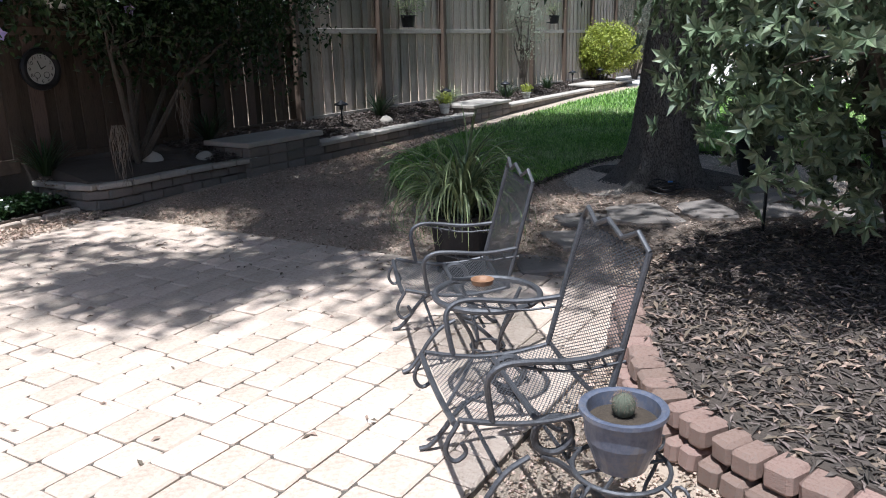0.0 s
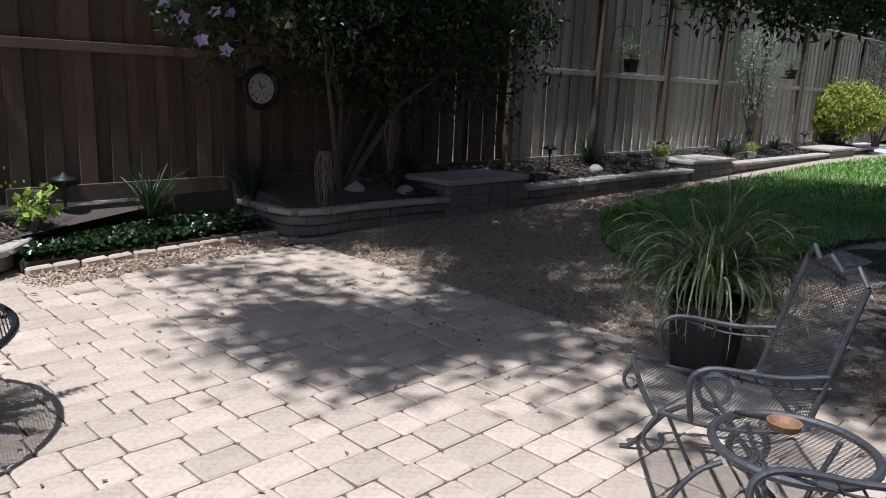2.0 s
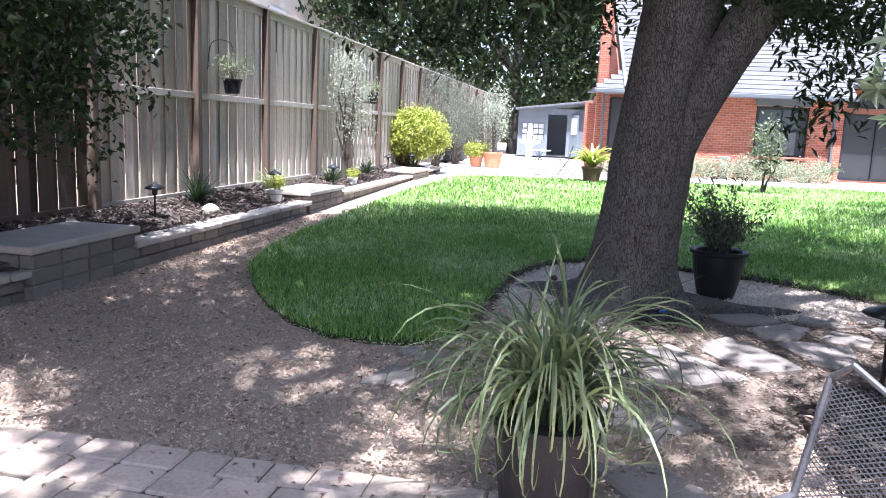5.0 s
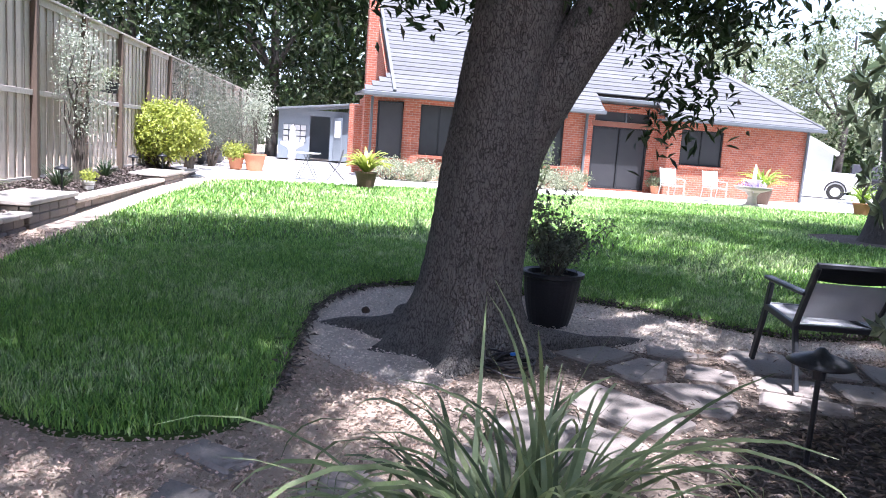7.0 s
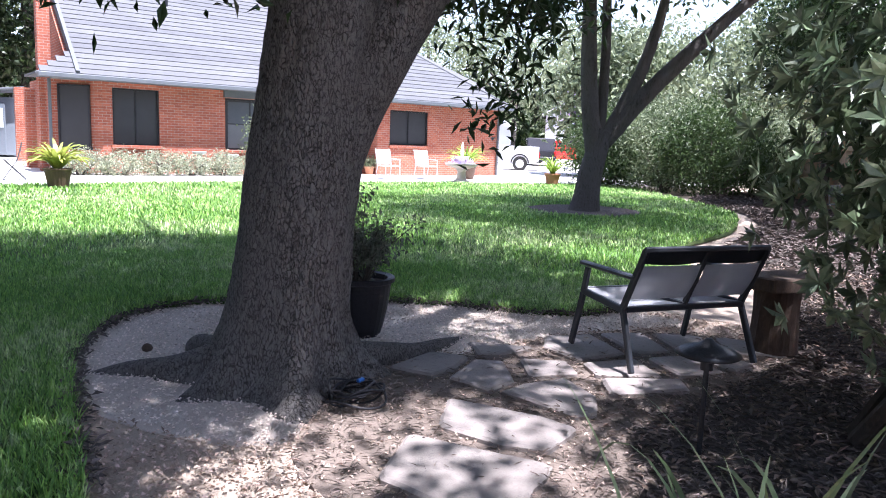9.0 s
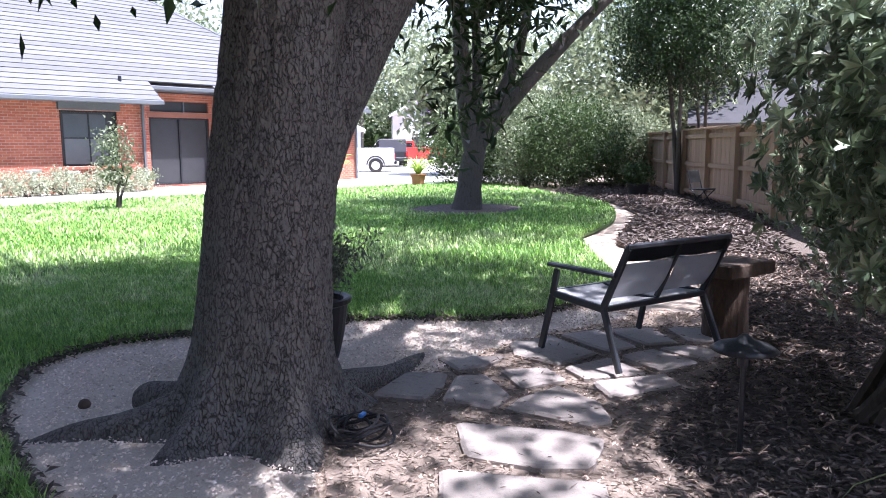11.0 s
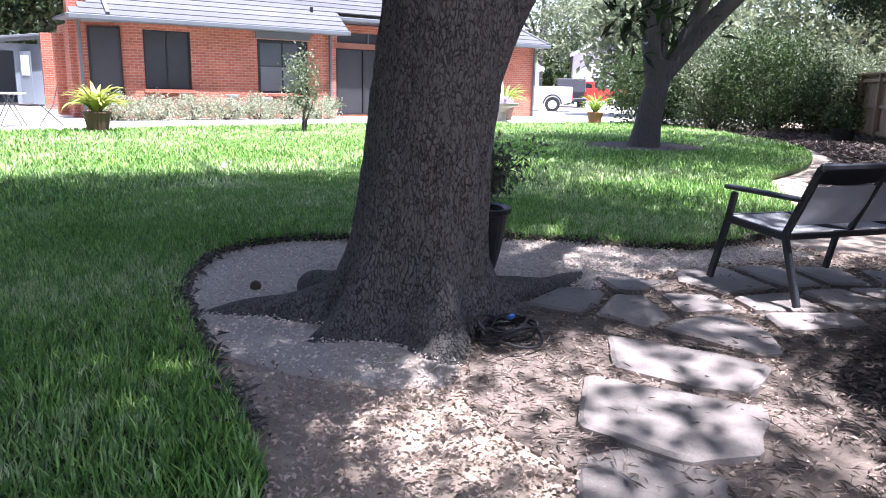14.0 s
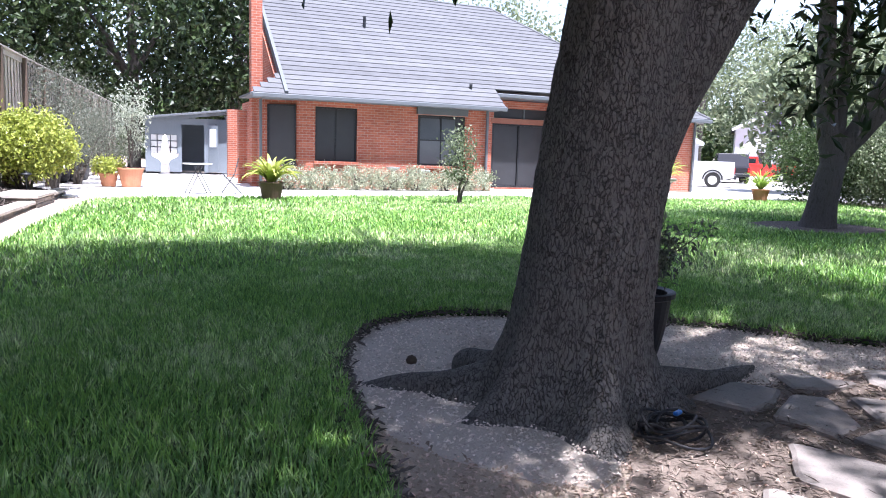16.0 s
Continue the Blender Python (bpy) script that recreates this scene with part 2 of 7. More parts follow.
M_MULCH = material("mulch ground", [(0.05, 0.038, 0.031), (0.105, 0.084, 0.07), (0.075, 0.06, 0.05)], 2.5, 90, 1.0, 1.0, depth=0.02)
M_BARK_CHIP = material("bark chip", [(0.075, 0.062, 0.053), (0.19, 0.162, 0.14)], 20, 60, 0.95, 0.2, vary=0.6, island=True)
M_TWIG = material("dry stalk", [(0.15, 0.12, 0.095), (0.32, 0.27, 0.22)], 20, 60, 0.9, 0.1, vary=0.5, island=True)
M_LITTER = material("dry leaf", [(0.17, 0.125, 0.09), (0.33, 0.265, 0.2)], 20, 60, 0.8, 0.1, vary=0.5, island=True)
M_STONE = material("flagstone", [(0.16, 0.145, 0.132), (0.27, 0.24, 0.215), (0.22, 0.183, 0.163)], 2.5, 40, 0.85, 0.6, vary=0.18, depth=0.012)
M_SOIL = material("lawn soil", [(0.025, 0.05, 0.01), (0.065, 0.115, 0.024)], 1.5, 60, 1.0, 0.8, depth=0.02)
M_GRASS = material("grass blade", [(0.085, 0.25, 0.032), (0.2, 0.41, 0.09), (0.7, 0.74, 0.46)], 0.6, 9, 0.45, 0, vary=0.6, island=True, thin=0.3, spec=0.5)
M_CONCRETE = material("concrete", [(0.5, 0.48, 0.45), (0.62, 0.6, 0.56)], 0.7, 60, 0.9, 0.3)
M_ASPHALT = material("street", [(0.3, 0.29, 0.28), (0.4, 0.39, 0.37)], 0.7, 60, 0.9, 0.3)
M_BARK = material("oak bark", [(0.03, 0.026, 0.023), (0.095, 0.084, 0.076), (0.06, 0.053, 0.048)], 7, 26, 0.95, 1.0, stretch=(1, 1, 0.35), depth=0.05)


def bark_material(name, dark, light, scale):
    """Bark in upright plates parted by dark cracks."""
    m = material(name, [dark, light, tuple(0.6 * v for v in light)], 5, 40, 0.95, 0)
    t = m.node_tree
    nd, ln = t.nodes, t.links
    bsdf = nd["Principled BSDF"]
    ramp = next(n for n in nd if n.type == "VALTORGB")
    co, mp, warp = nd.new("ShaderNodeTexCoord"), nd.new("ShaderNodeMapping"), nd.new("ShaderNodeTexNoise")
    mp.inputs["Scale"].default_value = (1, 1, 0.42)
    warp.inputs["Scale"].default_value, warp.inputs["Detail"].default_value = 16.0, 3.0
    ln.new(co.outputs["Object"], mp.inputs["Vector"])
    ln.new(co.outputs["Object"], warp.inputs["Vector"])
    add = nd.new("ShaderNodeMix")
    add.data_type, add.blend_type = "RGBA", "ADD"
    add.inputs["Factor"].default_value = 0.04
    ln.new(mp.outputs["Vector"], add.inputs[6])
    ln.new(warp.outputs["Color"], add.inputs[7])
    vo = nd.new("ShaderNodeTexVoronoi")
    vo.feature = "DISTANCE_TO_EDGE"
    vo.inputs["Scale"].default_value = scale
    ln.new(add.outputs[2], vo.inputs["Vector"])
    crack = nd.new("ShaderNodeMapRange")
    crack.inputs["From Max"].default_value = 0.2
    crack.inputs["To Min"].default_value = 0.22
    rift = nd.new("ShaderNodeTexNoise")
    rift.inputs["Scale"].default_value, rift.inputs["Detail"].default_value, rift.inputs["Distortion"].default_value = scale * 0.55, 4.0, 0.6
    ln.new(mp.outputs["Vector"], rift.inputs["Vector"])
    off, away, near = nd.new("ShaderNodeMath"), nd.new("ShaderNodeMath"), nd.new("ShaderNodeMath")
    off.operation, away.operation, near.operation = "SUBTRACT", "ABSOLUTE", "MULTIPLY_ADD"
    off.inputs[1].default_value = 0.5
    ln.new(rift.outputs[0], off.inputs[0])
    ln.new(off.outputs[0], away.inputs[0])
    ln.new(away.outputs[0], near.inputs[0])
    near.inputs[1].default_value = 0.9
    half = nd.new("ShaderNodeMath")
    half.operation = "MULTIPLY"
    half.inputs[1].default_value = 1.0
    ln.new(vo.outputs["Distance"], half.inputs[0])
    ln.new(half.outputs[0], near.inputs[2])
    ln.new(near.outputs[0], crack.inputs["Value"])
    mul = nd.new("ShaderNodeMix")
    mul.data_type, mul.blend_type = "RGBA", "MULTIPLY"
    mul.inputs["Factor"].default_value = 1.0
    ln.new(ramp.outputs["Color"], mul.inputs[6])
    ln.new(crack.outputs["Result"], mul.inputs[7])
    ln.new(mul.outputs[2], bsdf.inputs["Base Color"])
    bp = nd.new("ShaderNodeBump")
    bp.inputs["Strength"].default_value, bp.inputs["Distance"].default_value = 1.0, 0.014
    ln.new(crack.outputs["Result"], bp.inputs["Height"])
    ln.new(bp.outputs["Normal"], bsdf.inputs["Normal"])
    return m


M_OAK_BARK = bark_material("oak bark plates", (0.06, 0.055, 0.05), (0.175, 0.162, 0.149), 58)
M_BARK_FINE = material("thin bark", [(0.05, 0.041, 0.033), (0.115, 0.096, 0.08)], 9, 60, 0.9, 0.6, stretch=(1, 1, 0.4))
M_OAK_LEAF = material("oak leaf", [(0.012, 0.03, 0.009), (0.036, 0.074, 0.022)], 1, 9, 0.36, 0, vary=0.4, island=True, thin=0.3)
M_FAR_LEAF = material("tree leaf", [(0.026, 0.055, 0.014), (0.07, 0.12, 0.036)], 0.5, 6, 0.5, 0, vary=0.4, island=True, thin=0.35)
M_DARK_LEAF = material("dark tree leaf", [(0.014, 0.03, 0.009), (0.05, 0.088, 0.028)], 0.5, 6, 0.45, 0, vary=0.45, island=True, thin=0.3)
M_LIGHT_LEAF = material("light leaf", [(0.12, 0.165, 0.08), (0.25, 0.29, 0.18)], 0.5, 6, 0.5, 0, vary=0.35, island=True, thin=0.35)
M_BRICK = brick_material("house brick", (0.42, 0.13, 0.075), (0.31, 0.085, 0.05), (0.38, 0.29, 0.24))
M_BRICK_PALE = brick_material("neighbour brick", (0.6, 0.54, 0.46), (0.54, 0.48, 0.41), (0.55, 0.52, 0.48))
M_TILE = material("grey roof tile", [(0.085, 0.087, 0.092), (0.14, 0.143, 0.15)], 1.2, 30, 0.85, 0.3, vary=0.1, spec=0.2)
M_TRIM = material("grey-blue trim", [(0.085, 0.097, 0.108), (0.125, 0.138, 0.15)], 3, 30, 0.6, 0.1)
M_SCREEN = material("dark window screen", [(0.022, 0.023, 0.026), (0.034, 0.035, 0.04)], 3, 200, 0.5, 0.1)
M_SCREEN_PALE = material("grey window screen", [(0.1, 0.105, 0.115), (0.14, 0.147, 0.158)], 3, 200, 0.5, 0.1)
M_WHITE = material("white siding", [(0.5, 0.52, 0.54), (0.6, 0.62, 0.64)], 2, 40, 0.7, 0.1)
M_DARK_METAL = material("dark metal", [(0.02, 0.022, 0.025), (0.05, 0.052, 0.058)], 9, 90, 0.45, 0.15, metal=0.6)
M_GREY_METAL = material("worn grey iron", [(0.045, 0.047, 0.053), (0.12, 0.123, 0.135)], 14, 120, 0.5, 0.3, metal=0.4)
M_BLACK_POT = material("black glazed pot", [(0.012, 0.012, 0.014), (0.026, 0.026, 0.03)], 6, 60, 0.5, 0.1, spec=0.3)
M_TERRA = material("terracotta", [(0.42, 0.17, 0.09), (0.55, 0.26, 0.15)], 4, 50, 0.85, 0.2)
M_POT_SOIL = material("potting soil", [(0.03, 0.022, 0.017), (0.09, 0.07, 0.05)], 20, 120, 1.0, 0.8)


# ---- lie of the land ----
F, G = Vector((0.466, 0.885)), Vector((0.885, -0.466))  # along the garden fence, and away from it


def fg(s, n):
    """From metres along the fence and away from it to x, y."""
    p = F * s + G * n
    return p.x, p.y


def height(x, y):
    """The ground: level patio, then a slow rise to the house."""
    s, n = x * F.x + y * F.y, x * G.x + y * G.y
    d = math.hypot(max(s - 4.45, 0), max(n + 0.8, -6.2 - n, 0))
    a, b, c = min(d / 0.3, 1), min(max((d - 0.2) / 2.0, 0), 1), min(max((d - 3.0) / 12.0, 0), 1)
    return -0.04 + 0.038 * a + 0.05 * b * b * (3 - 2 * b) + 0.18 * c * c * (3 - 2 * c)


FANG = math.degrees(math.atan2(F.y, F.x))


def strip(bm, x0, x1, y0, y1, step, lift=0.0, keep=None):
    """A grid of ground over a rectangle, lifted by lift, kept where keep says."""
    nx, ny = max(1, round((x1 - x0) / step)), max(1, round((y1 - y0) / step))
    grid = {}
    for i in range(nx + 1):
        for j in range(ny + 1):
            x, y = x0 + (x1 - x0) * i / nx, y0 + (y1 - y0) * j / ny
            grid[i, j] = bm.verts.new((x, y, height(x, y) + lift))
    for i in range(nx):
        for j in range(ny):
            bm.faces.new((grid[i, j], grid[i + 1, j], grid[i + 1, j + 1], grid[i, j + 1]))
    return bm


def sheet(bm, outline, lift, step=0.35, thick=0.05):
    """A sheet of ground within an outline, following the lie of the land, with an edge that goes down."""
    pts = [Vector((x, y, 0)) for x, y in outline]
    vs = [bm.verts.new(p) for p in pts]
    bm.faces.new(vs)
    xs, ys = [p.x for p in pts], [p.y for p in pts]
    for axis, lo, hi in ((Vector((1, 0, 0)), min(xs), max(xs)), (Vector((0, 1, 0)), min(ys), max(ys))):
        d = lo + step
        while d < hi:
            bmesh.ops.bisect_plane(bm, geom=bm.verts[:] + bm.edges[:] + bm.faces[:], plane_co=axis * d, plane_no=axis)
            d += step
    rim = [e for e in bm.edges if e.is_boundary]
    low = bmesh.ops.extrude_edge_only(bm, edges=rim)
    down = [v for v in low["geom"] if isinstance(v, bmesh.types.BMVert)]
    mark = set(down)
    for v in bm.verts:
        v.co.z = height(v.co.x, v.co.y) + lift - (thick if v in mark else 0)
    bmesh.ops.recalc_face_normals(bm, faces=bm.faces)
    if sum(f.normal.z for f in bm.faces) < 0:
        bmesh.ops.reverse_faces(bm, faces=bm.faces)
    return bm


LAWN = smoothed([(-0.85, 10.1), (-0.82, 8.4), (-0.55, 7.35), (0.0, 6.95), (0.45, 7.0), (0.76, 7.5), (1.25, 8.35), (1.72, 9.1), (2.4, 9.65), (3.0, 9.68), (3.55, 9.2), (4.45, 8.22), (4.75, 7.0), (5.4, 6.65), (6.85, 6.35), (8.6, 6.9), (9.9, 7.3), (11.0, 7.1), (12.4, 7.0), (14.2, 7.3), (15.8, 7.7), (19.0, 9.7), (24.0, 12.6), (22.0, 14.6), (19.7, 16.0), (15.0, 18.7), (11.5, 19.9), (7.8, 20.6), (5.0, 21.5), (3.8, 19.2), (2.0, 16.0), (0.4, 13.0)], 1)

# ---- the ground ----
big = bmesh.new()
strip(big, -40, -12, -40, 60, 7)
strip(big, -12, 30, -12, 34, 1.5)
strip(big, 30, 60, -40, 60, 7.5)
strip(big, -12, 30, 34, 60, 6.5)
strip(big, -12, 30, -40, -12, 7)
for x0, x1, y0, y1 in ((-400, -40, -400, 400), (60, 400, -400, 400), (-40, 60, 60, 400), (-40, 60, -400, -40)):
    strip(big, x0, x1, y0, y1, 400)
for v in big.verts:
    v.co.z -= 0.06
ground = tagged(part("ground", big, M_GRAVEL), "tan gravel and dry leaf litter covering the garden ground", "ground", kind="structure")
lawn = tagged(part("lawn", sheet(bmesh.new(), LAWN, 0.015, 0.6), M_SOIL), "bright green mown lawn, half in tree shade", "lawn", kind="structure")
path = tagged(part("gravel_path", sheet(bmesh.new(), [(-7, -3), (-7.5, 5), (-4.2, 9.3), (-2.2, 13.5), (2, 22), (6, 30), (9, 28), (5.5, 22), (5.2, 9.9), (8, 9), (8, 5.2), (3, -3)], -0.01, 0.5), M_GRAVEL), "pale gravel path with scattered dry leaves", "path", kind="structure")

# ---- raised beds ----
def bed_height(x, y):
    n = x * G.x + y * G.y
    a = min(max((-6.2 - n) / 1.0, 0), 1)
    return 0.25 + 0.2 * a


soil = bmesh.new()
outline = [fg(22.4, -6.3), fg(22.4, -7.3), fg(3.6, -7.3), (-4.35, 7.3), (-3.85, 7.1), (-3.65, 6.98), (-3.42, 7.15), (-3.2, 7.65), (-2.55, 8.75), fg(8, -6.3)]
prism(soil, outline, 0.0, 0.27)
bmesh.ops.triangulate(soil, faces=soil.faces)
bmesh.ops.subdivide_edges(soil, edges=soil.edges, cuts=5, use_grid_fill=True)
for v in soil.verts:
    if v.co.z > 0.2:
        v.co.z = bed_height(v.co.x, v.co.y) + 0.03 * noise.noise(v.co * 2)
tagged(part("bed_soil", soil, M_MULCH), "dark mulched soil of the raised fence bed", "soil", kind="structure")


def block_run(owner, points, courses, start, tall, length=0.3, deep=0.22, cap=True):
    """Courses of split blocks along a line, and a flat cap course over them."""
    pts = [Vector((*p, 0)) for p in points]
    rng = random.Random(len(pts) * 7 + courses)
    for c in range(courses + (1 if cap else 0)):
        is_cap = c == courses
        step = length * (1.35 if is_cap else 1.0)
        d = -0.5 * length if c % 2 else 0.0
        lens = [(b - a).length for a, b in zip(pts, pts[1:])]
        total = sum(lens)
        while d < total - 0.06:
            a, b = max(d, 0), min(d + step - 0.008, total)
            d += step
            if b - a < 0.05:
                continue

            def along(q):
                for (p0, p1), l in zip(zip(pts, pts[1:]), lens):
                    if q <= l + 1e-6:
                        return p0 + (p1 - p0) * (q / l)
                    q -= l
                return pts[-1]
            p0, p1 = along(a), along(b)
            way = p1 - p0
            ang = math.degrees(math.atan2(way.y, way.x))
            h = 0.06 if is_cap else tall - 0.008
            z = start + c * tall + h / 2
            side = Vector((-way.y, way.x, 0)).normalized()
            mid = (p0 + p1) / 2 + side * (deep / 2 - (0.04 if is_cap else 0) + rng.uniform(-0.006, 0.006))
            bm = boxed(Vector((0, 0, 0)), (way.length, deep + (0.05 if is_cap else 0), h), None, 0.012)
            for v in bm.verts:
                v.co += 0.006 * noise.noise_vector(v.co * 9 + Vector((d, c, 0)))
            ob = part("cap_stone" if is_cap else "block", bm, M_CAP if is_cap else M_BLOCK, owner)
            ob.matrix_basis = pose(mid.x, mid.y, z, 0, 0, ang)


wall_long = tagged(new("retaining_wall_1"), "low grey block retaining wall along the fence bed", "retaining wall", kind="structure")
block_run(wall_long, [fg(7.7, -6.2), fg(12.1, -6.2)], 2, 0.03, 0.11)
block_run(wall_long, [fg(13.6, -6.2), fg(18.7, -6.25)], 2, 0.06, 0.11)
block_run(wall_long, [fg(20.3, -6.3), fg(22.4, -6.3)], 2, 0.1, 0.11)
wall_curve = tagged(new("retaining_wall_2"), "curved low block wall around the vine bed", "retaining wall", kind="structure")
block_run(wall_curve, smoothed([(-4.5, 7.35), (-4.0, 7.12), (-3.7, 6.9), (-3.42, 7.02), (-3.2, 7.55), (-2.42, 8.78)], 1, closed=False), 2, 0.0, 0.105, 0.26)


def seat_pier(s0, s1, base, top):
    """A square pier of blocks with one broad slab on it."""
    t = thing("block_pier", "square grey block pier in the bed wall, broad pale slab", "pier", group="piers of the bed wall")
    x, y = fg((s0 + s1) / 2, -6.5)
    t.matrix_basis = pose(x, y, base, 0, 0, FANG)
    rng = random.Random(int(s0 * 10))
    core = part("core", boxed((0, 0, (top - base - 0.06) / 2), (s1 - s0 - 0.1, 0.62, top - base - 0.08)), M_BLOCK, t)
    n = max(2, round((s1 - s0) / 0.3))
    for c in range(3):
        h = (top - base - 0.065) / 3
        for k in range(n):
            l = (s1 - s0) / n
            shift = 0.0 if c % 2 else 0.0
            bm = boxed((0, 0, 0), (l - 0.008, 0.12, h - 0.008), None, 0.012)
            ob = part("block", bm, M_BLOCK, t)
            ob.matrix_basis = pose(-(s1 - s0) / 2 + (k + 0.5) * l + shift, -0.27 + rng.uniform(-0.005, 0.005), h * (c + 0.5))
        for e in (-1, 1):
            for k in range(2):
                ob = part("block", boxed((0, 0, 0), (0.12, 0.28, h - 0.008), None, 0.012), M_BLOCK, t)
                ob.matrix_basis = pose(e * ((s1 - s0) / 2 - 0.055), -0.06 + k * 0.29, h * (c + 0.5))
    slab = boxed((0, 0.02, top - base - 0.03), (s1 - s0 + 0.08, 0.76, 0.06), None, 0.01)
    for v in slab.verts:
        v.co += 0.006 * noise.noise_vector(v.co * 7)
    part("slab", slab, M_CAP, t, "pale flat cap slab")


seat_pier(6.4, 7.72, 0.02, 0.46)
seat_pier(12.1, 13.6, 0.05, 0.44)
seat_pier(18.7, 20.3, 0.1, 0.44)

# ---- the garden fence ----
fence = tagged(new("fence_garden"), "tall weathered grey cedar board fence with brown posts and a cap rail", "fence", kind="structure")
S0, S1, SN = -2.2, 42.4, 19.6
FB, FT = 0.36, 3.2
fence.matrix_basis = pose(*fg(0, -7.3), 0, 0, 0, FANG)
# in the fence's own frame x runs along it and -y faces the garden
board_meshes = []
for k in range(6):
    bm = boxed((0, 0, (FB + FT) / 2), (0.152 if k % 2 else 0.16, 0.018, FT - FB - 0.03), None, 0.003)
    bmesh.ops.subdivide_edges(bm, edges=[e for e in bm.edges if e.calc_length() > 1], cuts=3)
    for v in bm.verts:
        v.co.y += 0.006 * noise.noise((k * 3.1, v.co.z, 0))
        v.co.x += 0.003 * noise.noise((k * 5.7, v.co.z * 1.3, 4))
    me = bpy.data.meshes.new("board")
    bm.to_mesh(me)
    bm.free()
    me.materials.append(M_FENCE)
    board_meshes.append(me)
# boards by the hibiscus: brown wood plus painted-in shade
shaded_brown_meshes = [me.copy() for me in board_meshes]
for me in shaded_brown_meshes:
    me.materials[0] = M_FENCE_BROWN_SHADED
rng = random.Random(3)
far = bmesh.new()
s = S0
while s < S1:
    if s < SN:
        proud = round((s - S0) / 0.1385) % 2
        ob = new("board", (board_meshes if s > 8.6 else shaded_brown_meshes)[2 * rng.randrange(3) + proud])
        ob.parent = fence
        ob.matrix_basis = pose(s + rng.uniform(-0.006, 0.006), (-0.012 if proud else 0.014) + rng.uniform(-0.003, 0.003), rng.uniform(-0.01, 0.01), 0, 0, rng.uniform(-1.2, 1.2))
    else:
        box(far, (s, (-0.01 if round(s / 0.1385) % 2 else 0.013) + rng.uniform(-0.003, 0.003), (FB + FT) / 2), (0.156, 0.018, FT - FB - 0.03))
    s += 0.1385
tagged(part("boards", far, M_FENCE_FAR, fence), kind="stuff")
for k in range(-3, 20):
    s = 0.02 + 2.13 * k + 0.04
    z0, z1 = 0.2, FT
    if S0 <= s <= S1:
        if s > 5:
            part("post", boxed((s, -0.075, (z0 + z1) / 2), (0.1, 0.1, z1 - z0), None, 0.006), M_POST, fence, "dark brown square post")
        e = min(s + 2.13, S1)
        zr = 1.70 if s < 4 else 1.77
        up = 0.0
        # rails along the shaded stretch take the darkened brown too
        rail_wood = M_RAIL if s > 8.4 else M_RAIL_BROWN_SHADED
        part("rail", boxed(((s + e) / 2, -0.046, zr + up), (e - s - 0.102, 0.045, 0.085), None, 0.004), rail_wood, fence)
        part("rot_board", boxed(((s + e) / 2, -0.039, 0.44), (e - s - 0.102, 0.03, 0.15), None, 0.004), rail_wood, fence)
        part("top_trim", boxed(((s + e) / 2, -0.035, FT - 0.06 + up), (e - s - 0.102, 0.022, 0.11), None, 0.004), rail_wood, fence)
        part("cap_rail", boxed(((s + e) / 2, -0.04, FT + 0.012 + 1.9 * up), (e - s - 0.004, 0.16, 0.035), None, 0.004), M_RAIL, fence)

# ---- the house ----
HO, HU, HV = Vector((11.04, 25.24)), Vector((0.93, -0.368)), Vector((0.368, 0.93))
HANG = math.degrees(math.atan2(HU.y, HU.x))
house = thing("house", "red brick single-storey house, grey tiled roof, dark screened windows", "house", (HO.x, HO.y, 0), HANG)
# in the house's own frame x runs along the garden front and y goes in


def wall_with_holes(name, x0, x1, y, z0, z1, holes, mat, thick=0.25, owner=None):
    """A straight wall along x with rectangular holes that go through it."""
    bm = bmesh.new()
    xs = sorted({x0, x1, *[h[0] for h in holes], *[h[1] for h in holes]})
    zs = sorted({z0, z1, *[h[2] for h in holes], *[h[3] for h in holes]})
    for a, b in zip(xs, xs[1:]):
        for c, d in zip(zs, zs[1:]):
            mx, mz = (a + b) / 2, (c + d) / 2
            if any(h[0] < mx < h[1] and h[2] < mz < h[3] for h in holes):
                continue
            box(bm, (mx, y + thick / 2, mz), (b - a, thick, d - c))
    bmesh.ops.remove_doubles(bm, verts=bm.verts, dist=0.0005)
    inner = [f for f in bm.faces if all(len(e.link_faces) > 2 for e in f.edges)]
    bmesh.ops.delete(bm, geom=inner, context="FACES")
    ob = part(name, bm, mat, owner)
    return wall_uv(ob) if mat in (M_BRICK, M_BRICK_PALE) else ob


def screened_window(owner, x0, x1, y, z0, z1, name="window", mullion=True, sill=True, screen=M_SCREEN):
    """A dark screened window set in its hole, with frame, mullion and a brick sill."""
    w = part(name, boxed(((x0 + x1) / 2, y + 0.1, (z0 + z1) / 2), (x1 - x0, 0.02, z1 - z0)), screen, owner, "dark screened window")
    bm = bmesh.new()
    for a, b, c, d in ((x0, x1, z0, z0 + 0.05), (x0, x1, z1 - 0.05, z1), (x0, x0 + 0.05, z0 + 0.05, z1 - 0.05), (x1 - 0.05, x1, z0 + 0.05, z1 - 0.05)):
        box(bm, ((a + b) / 2, y + 0.075, (c + d) / 2), (b - a, 0.05, d - c))
    part("window_frame", bm, M_DARK_METAL, w)
    if mullion:
        part("mullion", boxed(((x0 + x1) / 2, y + 0.08, (z0 + z1) / 2), (0.04, 0.04, z1 - z0 - 0.1)), M_DARK_METAL, w)
    if sill:
        wall_uv(part("window_sill", boxed(((x0 + x1) / 2, y - 0.02, z0 - 0.05), (x1 - x0 + 0.1, 0.14, 0.09), None, 0.005), M_BRICK, w))
    return w


